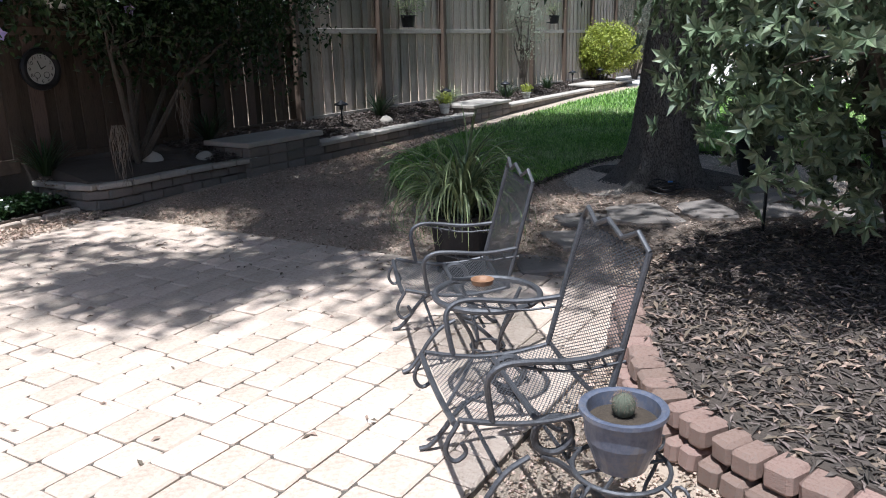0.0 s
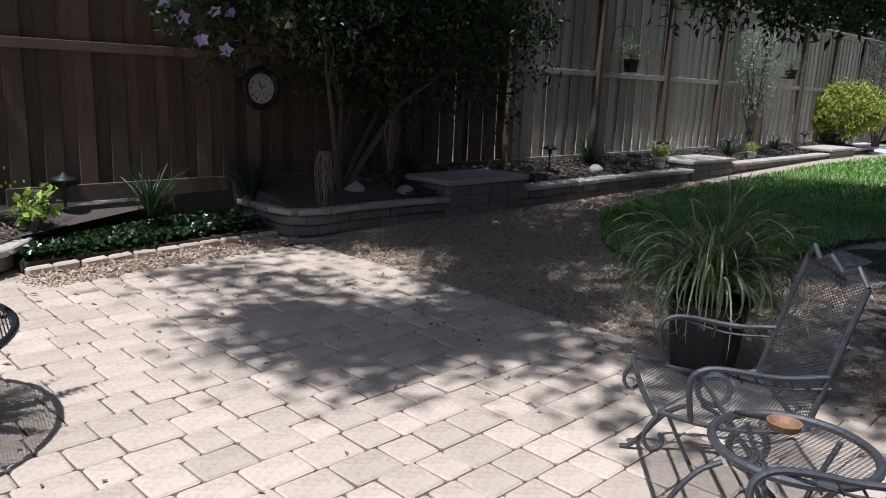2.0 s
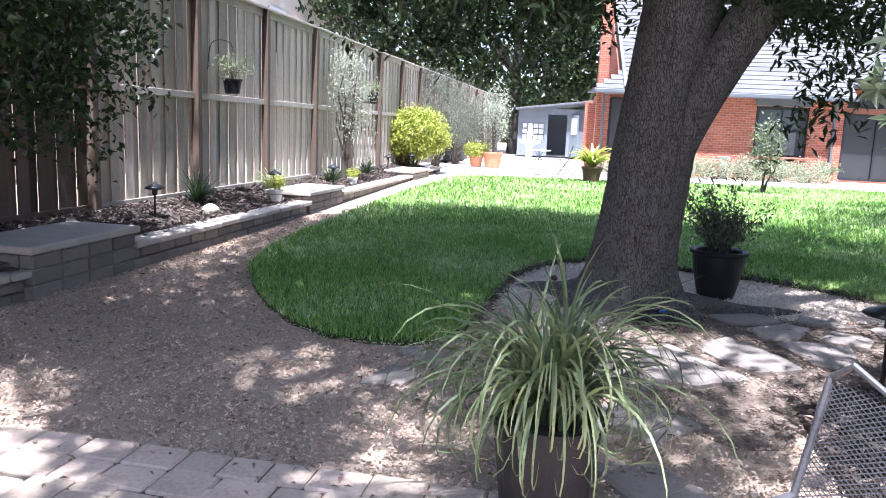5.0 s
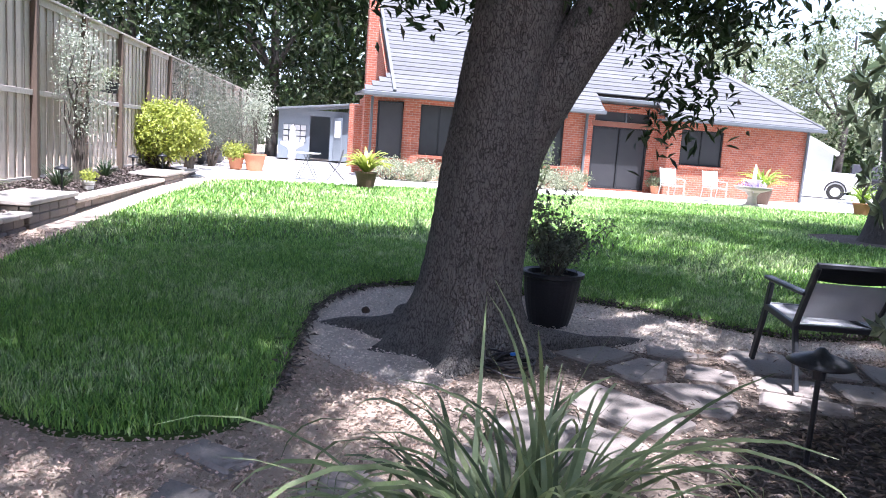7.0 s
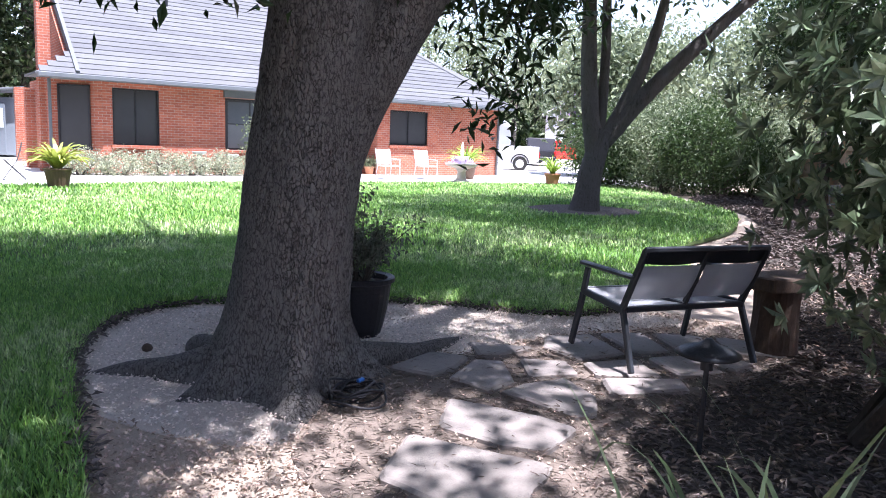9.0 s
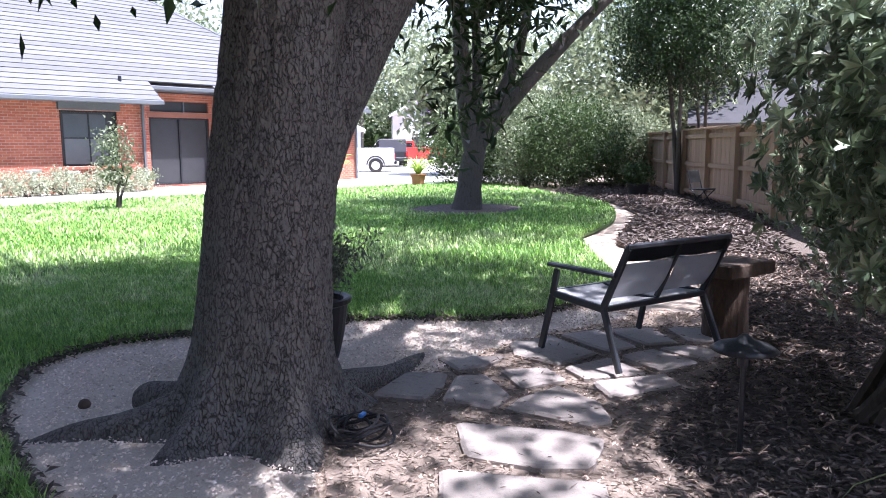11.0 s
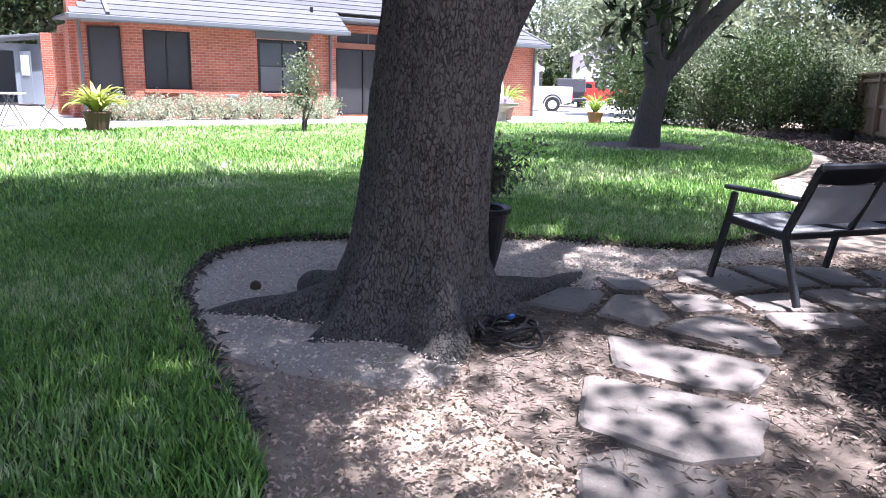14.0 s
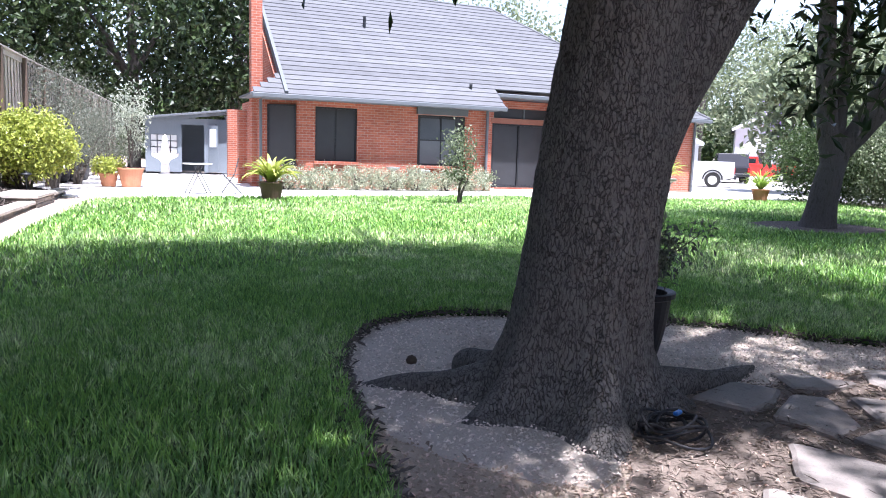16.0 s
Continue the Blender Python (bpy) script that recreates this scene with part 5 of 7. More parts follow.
d = unit(sp.normal(size=(260, 3)))
d[:, 2] = np.abs(d[:, 2])
leaf_mesh("spines", d * 0.035 * (1, 1, 1.15) + (0, 0, 0.2), d + sp.normal(size=d.shape) * 0.4, sp.normal(size=d.shape), 0.012, 0.0012, M_LITTER, cactus_pot)

# round mesh table with a potted fern
TB = (-3.15, 2.42)
table = thing("mesh_table", "low round dark metal table with a perforated mesh top", "table", (*TB, 0))
part("tabletop", woven(bmesh.new(), disc_at(0.68, 0.455), 64, 80, 0.2, lambda u, v: math.hypot(u - 0.5, v - 0.5) < 0.5), M_DARK_METAL, table)
rim = bmesh.new()
tube(rim, [Vector((0.685 * math.cos(t), 0.685 * math.sin(t), 0.45)) for t in np.linspace(0, math.tau, 65)[:-1]], 0.016, 8, True)
part("rim", rim, M_DARK_METAL, table)
rim = bmesh.new()
for k in range(3):
    a = k * math.pi / 3
    tube(rim, [(0.67 * math.cos(a), 0.67 * math.sin(a), 0.44), (-0.67 * math.cos(a), -0.67 * math.sin(a), 0.44)], 0.008, 6)
part("brace", rim, M_DARK_METAL, table)
part("pedestal", lathe(bmesh.new(), [(0.2, 0.0), (0.3, 0.01), (0.33, 0.16), (0.28, 0.32), (0.18, 0.42), (0.16, 0.435)], 28), M_BLACK_POT, table, smooth=True)
fern = thing("potted_fern", "bright foxtail fern in a terracotta pot on the table", "fern", (TB[0] + 0.06, TB[1] + 0.05, 0.462))
pot(fern, 0.17, 0.3, M_TERRA, rim=0.03, foot=0.66)
rs = np.random.RandomState(41)
cs, ws = [], []
for k in range(30):
    a, l, el, p = rs.uniform(0, math.tau), rs.uniform(0.45, 0.8), math.radians(rs.uniform(40, 85)), np.array([0, 0, 0.27])
    if k < 8:
        a = rs.uniform(-0.3, 1.6)
    out = np.array([math.cos(a), math.sin(a), 0])
    for q in range(22):
        way = out * math.cos(el) + np.array([0, 0, math.sin(el)])
        p = p + way * l / 22
        el -= 0.035
        fat = math.sin(math.pi * min(1, (q + 3) / 22)) ** 0.6
        for _ in range(46):
            r = unit(rs.normal(size=3))
            r = unit(r - way * (r @ way)) * 0.85 + way * 0.5
            cs.append(p)
            ws.append(np.append(r, 0.045 * fat + 0.008))
ws = np.array(ws)
leaf_mesh("fronds", np.array(cs), ws[:, :3], rs.normal(size=(len(cs), 3)), ws[:, 3], 0.008, M_FERN, fern)

# ---- bench under the oak ----
B0 = Vector((4.04, 6.0))
bench = thing("garden_bench", "dark metal two-seat bench with grey sling seats", "bench", (B0.x, B0.y, 0.1), math.degrees(math.atan2(0.79, 0.61)) - 90)
M_SLING = material("grey sling cloth", [(0.4, 0.41, 0.43), (0.52, 0.53, 0.55)], 12, 220, 0.8, 0.3)
M_FRAME = material("dark blue-grey powder coat", [(0.025, 0.03, 0.038), (0.05, 0.055, 0.065)], 9, 90, 0.42, 0.1, metal=0.3)
for e, x in ((-1, -0.47), (1, 0.47)):
    for name, a, b, r in (("leg", (x * 1.03, 0.37, 0.0), (x, 0.27, 0.39), 0.02), ("leg", (x * 1.03, -0.36, 0.0), (x, -0.2, 0.38), 0.02), ("arm_post", (x, 0.27, 0.39), (x, 0.23, 0.57), 0.018), ("back_post", (x, -0.2, 0.38), (x, -0.4, 0.78), 0.019), ("side_rail", (x, 0.28, 0.4), (x, -0.22, 0.37), 0.018)):
        v = Vector(b) - Vector(a)
        part(name, boxed((Vector(a) + Vector(b)) / 2, (0.03, 0.045, v.length), v.to_track_quat("Z", "X").to_matrix() @ zturn(90), 0.006), M_FRAME, bench)
    v = Vector((x, 0.3, 0.595)) - Vector((x, -0.31, 0.6))
    part("armrest", boxed((x, 0.0, 0.595), (0.055, 0.62, 0.028), None, 0.008), M_FRAME, bench)
for y, z in ((0.28, 0.405), (-0.22, 0.375)):
    part("cross_rail", boxed((0, y, z), (0.92, 0.035, 0.035), None, 0.006), M_FRAME, bench)
v = Vector((0, -0.4, 0.78)) - Vector((0, -0.2, 0.38))
part("back_post", boxed((0, -0.31, 0.6), (0.03, 0.035, v.length), v.to_track_quat("Z", "X").to_matrix() @ zturn(90), 0.006), M_FRAME, bench)
part("centre_rail", boxed((0, 0.03, 0.385), (0.03, 0.5, 0.03)), M_FRAME, bench)
part("top_rail", boxed((0, -0.405, 0.785), (0.97, 0.03, 0.035), None, 0.008), M_FRAME, bench)
for x0, x1 in ((-0.455, -0.016), (0.016, 0.455)):
    def sling(f, n=10, thick=0.006):
        bm = bmesh.new()
        rows = []
        for i in range(n + 1):
            rows.append([bm.verts.new(f(i / n, j / 6)) for j in range(7)])
        for a, b in zip(rows, rows[1:]):
            for j in range(6):
                bm.faces.new((a[j], a[j + 1], b[j + 1], b[j]))
        bmesh.ops.solidify(bm, geom=bm.faces[:], thickness=thick)
        return bm
    part("seat", sling(lambda u, w: Vector((x0 + (x1 - x0) * w, 0.29 - 0.5 * u, 0.425 - 0.03 * u - 0.03 * math.sin(math.pi * u)))), M_SLING, bench, "grey sling seat")
    part("backrest", sling(lambda u, w: Vector((x0 + (x1 - x0) * w, -0.225 - 0.13 * u - 0.015 * math.sin(math.pi * u), 0.44 + 0.235 * u))), M_SLING, bench, "grey sling back")
    part("headband", sling(lambda u, w: Vector((x0 + (x1 - x0) * w, -0.355 - 0.05 * u, 0.69 + 0.095 * u - 0.012 * math.sin(math.pi * w)))), M_FRAME, bench, "black top band")

stump = thing("stump_table", "thick wooden slab on an upright log beside the bench", "table", (4.74, 5.38, 0.08), -35)
M_LOG = material("dark weathered log", [(0.045, 0.03, 0.022), (0.12, 0.08, 0.055)], 6, 30, 0.9, 0.8, stretch=(1, 1, 0.4), depth=0.02)
part("log", lathe(bmesh.new(), [(0.17, 0.0), (0.165, 0.1), (0.155, 0.3), (0.16, 0.45)], 22, wobble=0.12), M_LOG, stump)
sl = boxed((0.05, 0, 0.5), (0.58, 0.36, 0.1), None, 0.012)
bmesh.ops.subdivide_edges(sl, edges=sl.edges, cuts=2, use_grid_fill=True)
for v in sl.verts:
    v.co += 0.012 * noise.noise_vector(v.co * 6)
part("slab", sl, M_LOG, stump)


def path_light(at, tall=0.42, wide=1.0, label="black metal path light with a mushroom cap"):
    t = thing("path_light", label, "path light", at, 0, "path lights")
    part("stem", tube(bmesh.new(), [(0, 0, -0.03), (0, 0, tall)], 0.0125, 8), M_DARK_METAL, t)
    part("cap", lathe(bmesh.new(), [(0.02, tall - 0.02), (0.1 * wide, tall - 0.005), (0.112 * wide, tall + 0.004), (0.09 * wide, tall + 0.025), (0.03 * wide, tall + 0.05), (0.012, tall + 0.075)], 24), M_DARK_METAL, t, smooth=True)
    part("collar", lathe(bmesh.new(), [(0.028, tall - 0.07), (0.03, tall - 0.02), (0.02, tall)], 12), M_DARK_METAL, t)
    return t


path_light((2.4, 5.37, 0.14), 0.44, 1.3)
for (x, y), z in (((-5.15, 5.75), 0.2), (fg(8.95, -6.75), 0.33), (fg(12.0, -6.7), 0.33), (fg(14.3, -6.6), 0.33), (fg(19.0, -6.9), 0.36), (fg(20.6, -6.7), 0.36)):
    path_light((x, y, z), 0.36)

coil = thing("hose_coil", "tangled black cable coil at the foot of the oak", "cable", (2.12, 7.12, 0.07))
rng = random.Random(8)
for k in range(7):
    cx, cy, r, ph = rng.uniform(-0.06, 0.06), rng.uniform(-0.05, 0.05), rng.uniform(0.1, 0.18), rng.uniform(0, 6)
    loop = [Vector((cx + r * math.cos(t) * (1 + 0.1 * math.sin(3 * t + ph)), cy + 0.9 * r * math.sin(t), 0.015 + 0.02 * k * 0.6 + 0.02 * math.sin(2 * t + ph))) for t in np.linspace(0, math.tau, 26)[:-1]]
    part("cable_loop", tube(bmesh.new(), loop, 0.007, 6, True), M_BLACK_POT, coil)
part("connector", boxed((0.02, 0.0, 0.1), (0.05, 0.025, 0.02), None, 0.005), material("blue plastic", [(0.02, 0.12, 0.4), (0.03, 0.18, 0.55)], 5, 50, 0.4, 0), coil, "blue connector")
cone = thing("pine_cone", "small dark seed cone lying on the gravel", "cone", (1.98, 8.72, 0.075))
part("body", lathe(bmesh.new(), [(0.01, 0.0), (0.03, 0.008), (0.036, 0.025), (0.025, 0.045), (0.005, 0.055)], 10, wobble=0.3), M_LOG, cone)


# ---- shrubs ----
def shrub(name, at, crown, radii, clumps, each, spread, leaf, mat, label, seed, stems=6, category="shrub", bark=M_BARK_FINE, lean=(0, 0), whorl=False, floor=0.2, hole=0.45, gaps=None):
    t = thing(name, label, category, at)
    rs = np.random.RandomState(seed)
    c = crown_points(rs, crown, radii, clumps, hole)
    c = c[c[:, 2] > floor]
    c = c if gaps is None else gappy(c, 0.55, gaps - 0.12, seed)
    bm = bmesh.new()
    for k in range(stems):
        tip = c[rs.randint(len(c))]
        mid = np.array([tip[0] * 0.35 + lean[0], tip[1] * 0.35 + lean[1], tip[2] * 0.45])
        tube(bm, [(rs.uniform(-0.08, 0.08), rs.uniform(-0.08, 0.08), -0.05), tuple(mid), tuple((mid + tip) / 2 + rs.normal(size=3) * 0.08), tuple(tip)], [0.04, 0.028, 0.016, 0.005], 7)
        for q in range(4):
            t2 = c[np.argsort(((c - (mid + tip) / 2) ** 2).sum(1))[rs.randint(1, 25)]]
            tube(bm, [tuple((mid + tip) / 2), tuple(((mid + tip) / 2 + t2) / 2 + rs.normal(size=3) * 0.05), tuple(t2)], [0.012, 0.008, 0.003], 5)
    part("branch", bm, bark, t)
    if whorl:
        n = len(c) * (each // 9)
        h = np.repeat(c, each // 9, 0) + rs.normal(size=(n, 3)) * spread
        face = unit((h - np.asarray(crown)) / np.asarray(radii) + rs.normal(size=h.shape) * 0.35 + (0, 0, 0.35))
        side = unit(np.cross(face, rs.normal(size=h.shape)))
        other = np.cross(face, side)
        cs, ws, us = [], [], []
        for k in range(9):
            a = k * math.tau / 9 * 1.0 + rs.rand(n, 1) * 0.5
            r = 0.75 if k % 2 else 1.0
            cs.append(h)
            ws.append((side * np.cos(a) + other * np.sin(a)) * r + face * (0.35 + 0.3 * (k % 2)))
            us.append(face)
        leaf_mesh("foliage", np.concatenate(cs), np.concatenate(ws), np.concatenate(us), leaf[0] * (0.75 + 0.5 * rs.rand(9 * n)), leaf[1] * (0.8 + 0.4 * rs.rand(9 * n)), mat, t)
    else:
        leafy(t, rs, c, each, spread, leaf[0], leaf[1], mat, 1.0, "foliage")
    return t


shrub("variegated_shrub", (3.1, 4.72, 0.15), (-0.42, -0.68, 1.55), (1.45, 1.15, 1.15), 330, 63, 0.13, (0.085, 0.036), M_VARIEG, "large shrub with cream-edged leaves in whorls over mulch", 51, 9, whorl=True, floor=0.42, lean=(-0.1, -0.25))
shrub("variegated_shrub", (5.6, 3.9, 0.12), (0.0, 0.1, 1.35), (1.3, 1.1, 1.25), 240, 54, 0.14, (0.075, 0.028), M_VARIEG, "dense shrub with pale-edged leaves beside the log table", 52, 7, whorl=True, floor=0.3)
shrub("variegated_shrub", (7.6, 2.6, 0.12), (0.0, 0.0, 1.9), (1.8, 1.5, 1.9), 240, 54, 0.17, (0.085, 0.034), M_VARIEG, "tall dense shrub at the mulch bed's back", 53, 7, whorl=True, floor=0.3)

hx, hy = fg(5.25, -6.75)
hib = shrub("hibiscus", (hx, hy, 0.3), (0.35, 0.35, 2.4), (1.6, 2.2, 1.45), 1000, 40, 0.17, (0.07, 0.05), M_OAK_LEAF, "tall dark hibiscus shrub with lilac flowers before the fence", 61, 5, hole=0.15, floor=0.95, gaps=0.0)
rs = np.random.RandomState(62)
over = crown_points(rs, (-0.35, -1.35, 2.5), (0.95, 1.15, 0.85), 330, 0.1)
leafy(hib, rs, gappy(over, 0.6, -0.1, 4), 40, 0.17, 0.07, 0.05, M_OAK_LEAF, 1.0, "foliage")
hang = np.array([(1.63, 2.12, 1.45), (1.75, 2.35, 1.85), (1.32, 1.53, 0.95), (1.18, 1.26, 1.48), (1.05, 1.01, 1.05), (1.5, 1.8, 1.7), (1.4, 1.7, 1.2), (1.2, 1.4, 1.8), (1.0, 1.2, 1.25), (1.6, 2.0, 2.0)])
hang = np.repeat(hang, 6, 0) + rs.normal(size=(60, 3)) * (0.12, 0.14, 0.14)
leafy(hib, rs, hang, 12, 0.09, 0.07, 0.045, M_OAK_LEAF, 1.0, "foliage")
for tip in ((1.63, 2.12, 1.45), (1.32, 1.53, 0.95), (1.75, 2.35, 1.9)):
    part("branch", tube(bmesh.new(), [(0.3, 0.3, 1.5), (0.8, 1.0, 2.1), (tip[0] * 0.85, tip[1] * 0.85, tip[2] + 0.25), tip], [0.018, 0.012, 0.007, 0.003], 6), M_BARK_FINE, hib)
part("branch", limb(bmesh.new(), [(0.05, 0.0, 1.0), (0.0, -0.5, 1.9), (-0.1, -1.1, 2.6), (-0.2, -1.8, 3.0)], [0.035, 0.028, 0.02, 0.008], 8, 0.01), M_BARK_FINE, hib)
FLOWERS = ((3.22, 2.04), (3.37, 1.95), (3.53, 1.79), (3.64, 2.03), (3.74, 1.72), (3.8, 2.01), (4.87, 2.32), (5.59, 2.36), (5.09, 1.94), (7.09, 1.85))
for s, z in FLOWERS:
    p = np.array([*fg(s, -6.3), z]) - (hx, hy, 0.3)
    face = unit(np.array([0.6, -0.7, -0.1]) + rs.normal(size=3) * 0.3)
    side = unit(np.cross(face, rs.normal(size=3)))
    oth = np.cross(face, side)
    a = np.arange(5)[:, None] * math.tau / 5
    leaf_mesh("flower", np.repeat(p[None], 5, 0), side * np.cos(a) + oth * np.sin(a) + face * 0.4, np.repeat(face[None], 5, 0), 0.07, 0.06, M_PETAL, hib)["label"] = "lilac hibiscus flower"
    leafy(hib, rs, p + np.array([-0.1, 0.1, 0.0]) + rs.normal(size=(4, 3)) * 0.09, 16, 0.07, 0.07, 0.045, M_OAK_LEAF, 1.0, "foliage")
for mx, my, mz, long, count, seed in ((-3.31, 7.05, 0.78, 0.62, 30, 63), (-3.02, 8.0, 1.06, 0.6, 14, 64)):
    moss = thing("dry_vine", "hanging tuft of dry tan strands over the wall", "vine", (mx, my, mz))
    rs = np.random.RandomState(seed)
    for k in range(count):
        dv = bmesh.new()
        a, r, l = rs.uniform(0, math.tau), rs.uniform(0.01, 0.1), long * rs.uniform(0.45, 1.05)
        c, d = math.cos(a), math.sin(a)
        line = [Vector((0.02 * c, 0.02 * d, 0.03)), Vector((0.6 * r * c, 0.6 * r * d, 0.06))]
        for q in range(1, 6):
            line.append(Vector((r * c + rs.normal() * 0.014, r * d + rs.normal() * 0.014, 0.04 - l * q / 5)))
        tube(dv, line, [0.003, 0.0035, 0.003, 0.003, 0.0025, 0.002, 0.001], 4)
        part("strand", dv, M_TWIG, moss)

# ---- plants along the fence bed ----
for s, n, z, kind in ((10.2, -6.95, 0.42, 0), (6.6, -7.05, 0.42, 0), (14.9, -6.85, 0.36, 0), (17.4, -6.95, 0.4, 0), (12.6, -7.0, 0.4, 1), (3.3, -6.9, 0.27, 0), (0.9, -6.8, 0.26, 1), (4.4, -7.05, 0.35, 0)):
    x, y = fg(s, n)
    if kind == 0:
        strap_plant("tuft_plant", (x, y, z - 0.02), 110, 0.48, 0.018, M_TUFT, "dark upright grassy tuft in the fence bed", droop=0.45, upright=1.0, seed=int(s * 10), group="tufts in the fence bed")
    else:
        strap_plant("tuft_plant", (x, y, z - 0.02), 110, 0.55, 0.016, M_PALE_TUFT, "pale striped grassy tuft in the fence bed", droop=0.85, upright=0.9, seed=int(s * 10), group="tufts in the fence bed")
x, y = fg(2.35, -6.85)
shrub("caladium", (x, y, 0.25), (0, 0, 0.2), (0.17, 0.17, 0.11), 24, 5, 0.04, (0.085, 0.05), M_FERN, "low light green leafy plant by the path light", 64, 5, "plant", floor=0.1)
x, y = fg(21.3, -6.85)
ybush = shrub("yellow_bush", (x, y, 0.3), (0, 0, 0.98), (0.95, 0.8, 0.62), 300, 40, 0.1, (0.085, 0.05), M_YELLOW, "clipped round yellow-green bush on short stems", 65, 6, hole=0.6, floor=0.3)
x, y = fg(15.9, -6.9)
shrub("crape_myrtle", (x, y, 0.34), (0, 0, 1.75), (0.42, 0.42, 1.0), 130, 26, 0.12, (0.05, 0.022), M_SILVER, "slim pale young tree trained against the fence", 66, 5, "tree", floor=0.7)
for s, n, r, h, mat, sd in ((24.6, -6.9, (1.2, 1.0, 1.25), 1.9, M_DUSKY, 67), (27.2, -6.8, (1.1, 1.0, 1.0), 1.6, M_DUSKY, 68), (30.5, -6.4, (1.1, 1.0, 1.1), 1.5, M_DUSKY, 69)):
    x, y = fg(s, n)
    shrub("grey_shrub", (x, y, 0.15), (0, 0, h), r, 260, 30, 0.15, (0.07, 0.025), mat, "tall loose grey-green shrub against the fence", sd, 8, floor=0.5)


def hung_pot(s, z, seed, out=0.16, label="black pot with trailing pale foliage hung on the fence", arch=True):
    x, y = fg(s, -7.3 + 0.12 + out)
    t = thing("hanging_pot", label, "hanging pot", (x, y, z), FANG, "hanging pots on the fence")
    pot(t, 0.13, 0.2, M_BLACK_POT, rim=0.012, foot=0.75)
    rs = np.random.RandomState(seed)
    c = crown_points(rs, (0, 0, 0.36), (0.38, 0.26, 0.2), 42, 0.2)
    bm = bmesh.new()
    for q in c[:22]:
        tube(bm, [(0, 0, 0.17), (q[0] * 0.4, q[1] * 0.4, 0.3), tuple(q)], [0.004, 0.003, 0.002], 4)
    part("stem", bm, M_BARK_FINE, t)
    leafy(t, rs, c, 9, 0.05, 0.035, 0.02, M_PALE_TUFT, 1.0, "foliage")
    if arch:
        hook = bmesh.new()
        tube(hook, smoothed([(-0.28, out + 0.06, 0.3), (-0.28, out + 0.03, 0.62), (-0.18, out - 0.02, 0.72), (-0.02, 0.02, 0.7), (0.0, 0, 0.62)], 2, False), 0.007, 6)
        for a in (0.3, 2.4, 4.5):
            tube(hook, [(0, 0, 0.62), (0.13 * math.cos(a), 0.13 * math.sin(a), 0.19)], 0.002, 4)
        part("hook", hook, M_DARK_METAL, t)
    else:
        part("bracket", boxed((0, out / 2 + 0.02, 0.03), (0.03, out + 0.06, 0.025)), M_DARK_METAL, t)
    return t


hung_pot(11.3, 1.83, 71)
hung_pot(17.97, 1.95, 72, arch=False)
hung_pot(1.8, 1.4, 73, label="square black pot of pale trailing foliage on the fence", arch=False)
x, y = fg(4.47, -6.5)
box_feeder = thing("bird_feeder", "white scalloped hanging feeder among the hibiscus leaves", "feeder", (x, y, 1.95), FANG)
part("body", lathe(bmesh.new(), [(0.07, 0.0), (0.1, 0.02), (0.12, 0.1), (0.09, 0.15), (0.03, 0.19), (0.01, 0.2)], 10), M_CLAY_WHITE, box_feeder)
part("wire", tube(bmesh.new(), [(0, 0, 0.2), (0, 0.1, 0.9), (0, 0.6, 1.2)], 0.003, 4), M_DARK_METAL, box_feeder)

x, y = fg(4.64, -7.3 + 0.05)
clock = thing("outdoor_clock", "round dark-rimmed outdoor clock with numerals on the fence", "clock", (x, y, 1.39), FANG)
face = bmesh.new()
tube(face, [Vector((0.185 * math.cos(t), -0.02, 0.185 * math.sin(t))) for t in np.linspace(0, math.tau, 37)[:-1]], 0.034, 10, True)
part("rim", face, M_BLACK_POT, clock)
dial = lathe(bmesh.new(), [(0.16, 0.0), (0.16, 0.02), (0.01, 0.022)], 36)
bmesh.ops.rotate(dial, verts=dial.verts, matrix=Euler((radians(90), 0, 0)).to_matrix())
part("dial", dial, material("clock dial", [(0.42, 0.43, 0.4), (0.55, 0.55, 0.52)], 5, 40, 0.6, 0.1), clock, "pale dial")
M_INK = material("clock ink", [(0.02, 0.02, 0.02), (0.03, 0.03, 0.03)], 5, 40, 0.7, 0)
for k, text in enumerate(("12", "1", "2", "3", "4", "5", "6", "7", "8", "9", "10", "11")):
    cu = bpy.data.curves.new("numeral", "FONT")
    cu.body, cu.size, cu.align_x, cu.align_y, cu.extrude = text, 0.052, "CENTER", "CENTER", 0.001
    cu.materials.append(M_INK)
    ob = new("numeral", cu)
    ob.parent = clock
    a = radians(90 - 30 * k)
    ob.matrix_basis = pose(0.122 * math.cos(a), -0.026, 0.122 * math.sin(a), 90)
for l, a in ((0.06, 60), (0.09, -20)):
    part("clock_hand", boxed((l / 2 * math.sin(radians(a)), -0.027, l / 2 * math.cos(radians(a))), (0.01, 0.003, l), Euler((0, radians(a), 0)).to_matrix()), M_INK, clock)
for (cx, cz) in ((-0.05, -0.06), (0.05, -0.06)):
    sub = bmesh.new()
    tube(sub, [Vector((cx + 0.03 * math.cos(t), -0.027, cz + 0.03 * math.sin(t))) for t in np.linspace(0, math.tau, 17)[:-1]], 0.003, 5, True)
    part("sub_dial", sub, M_INK, clock)

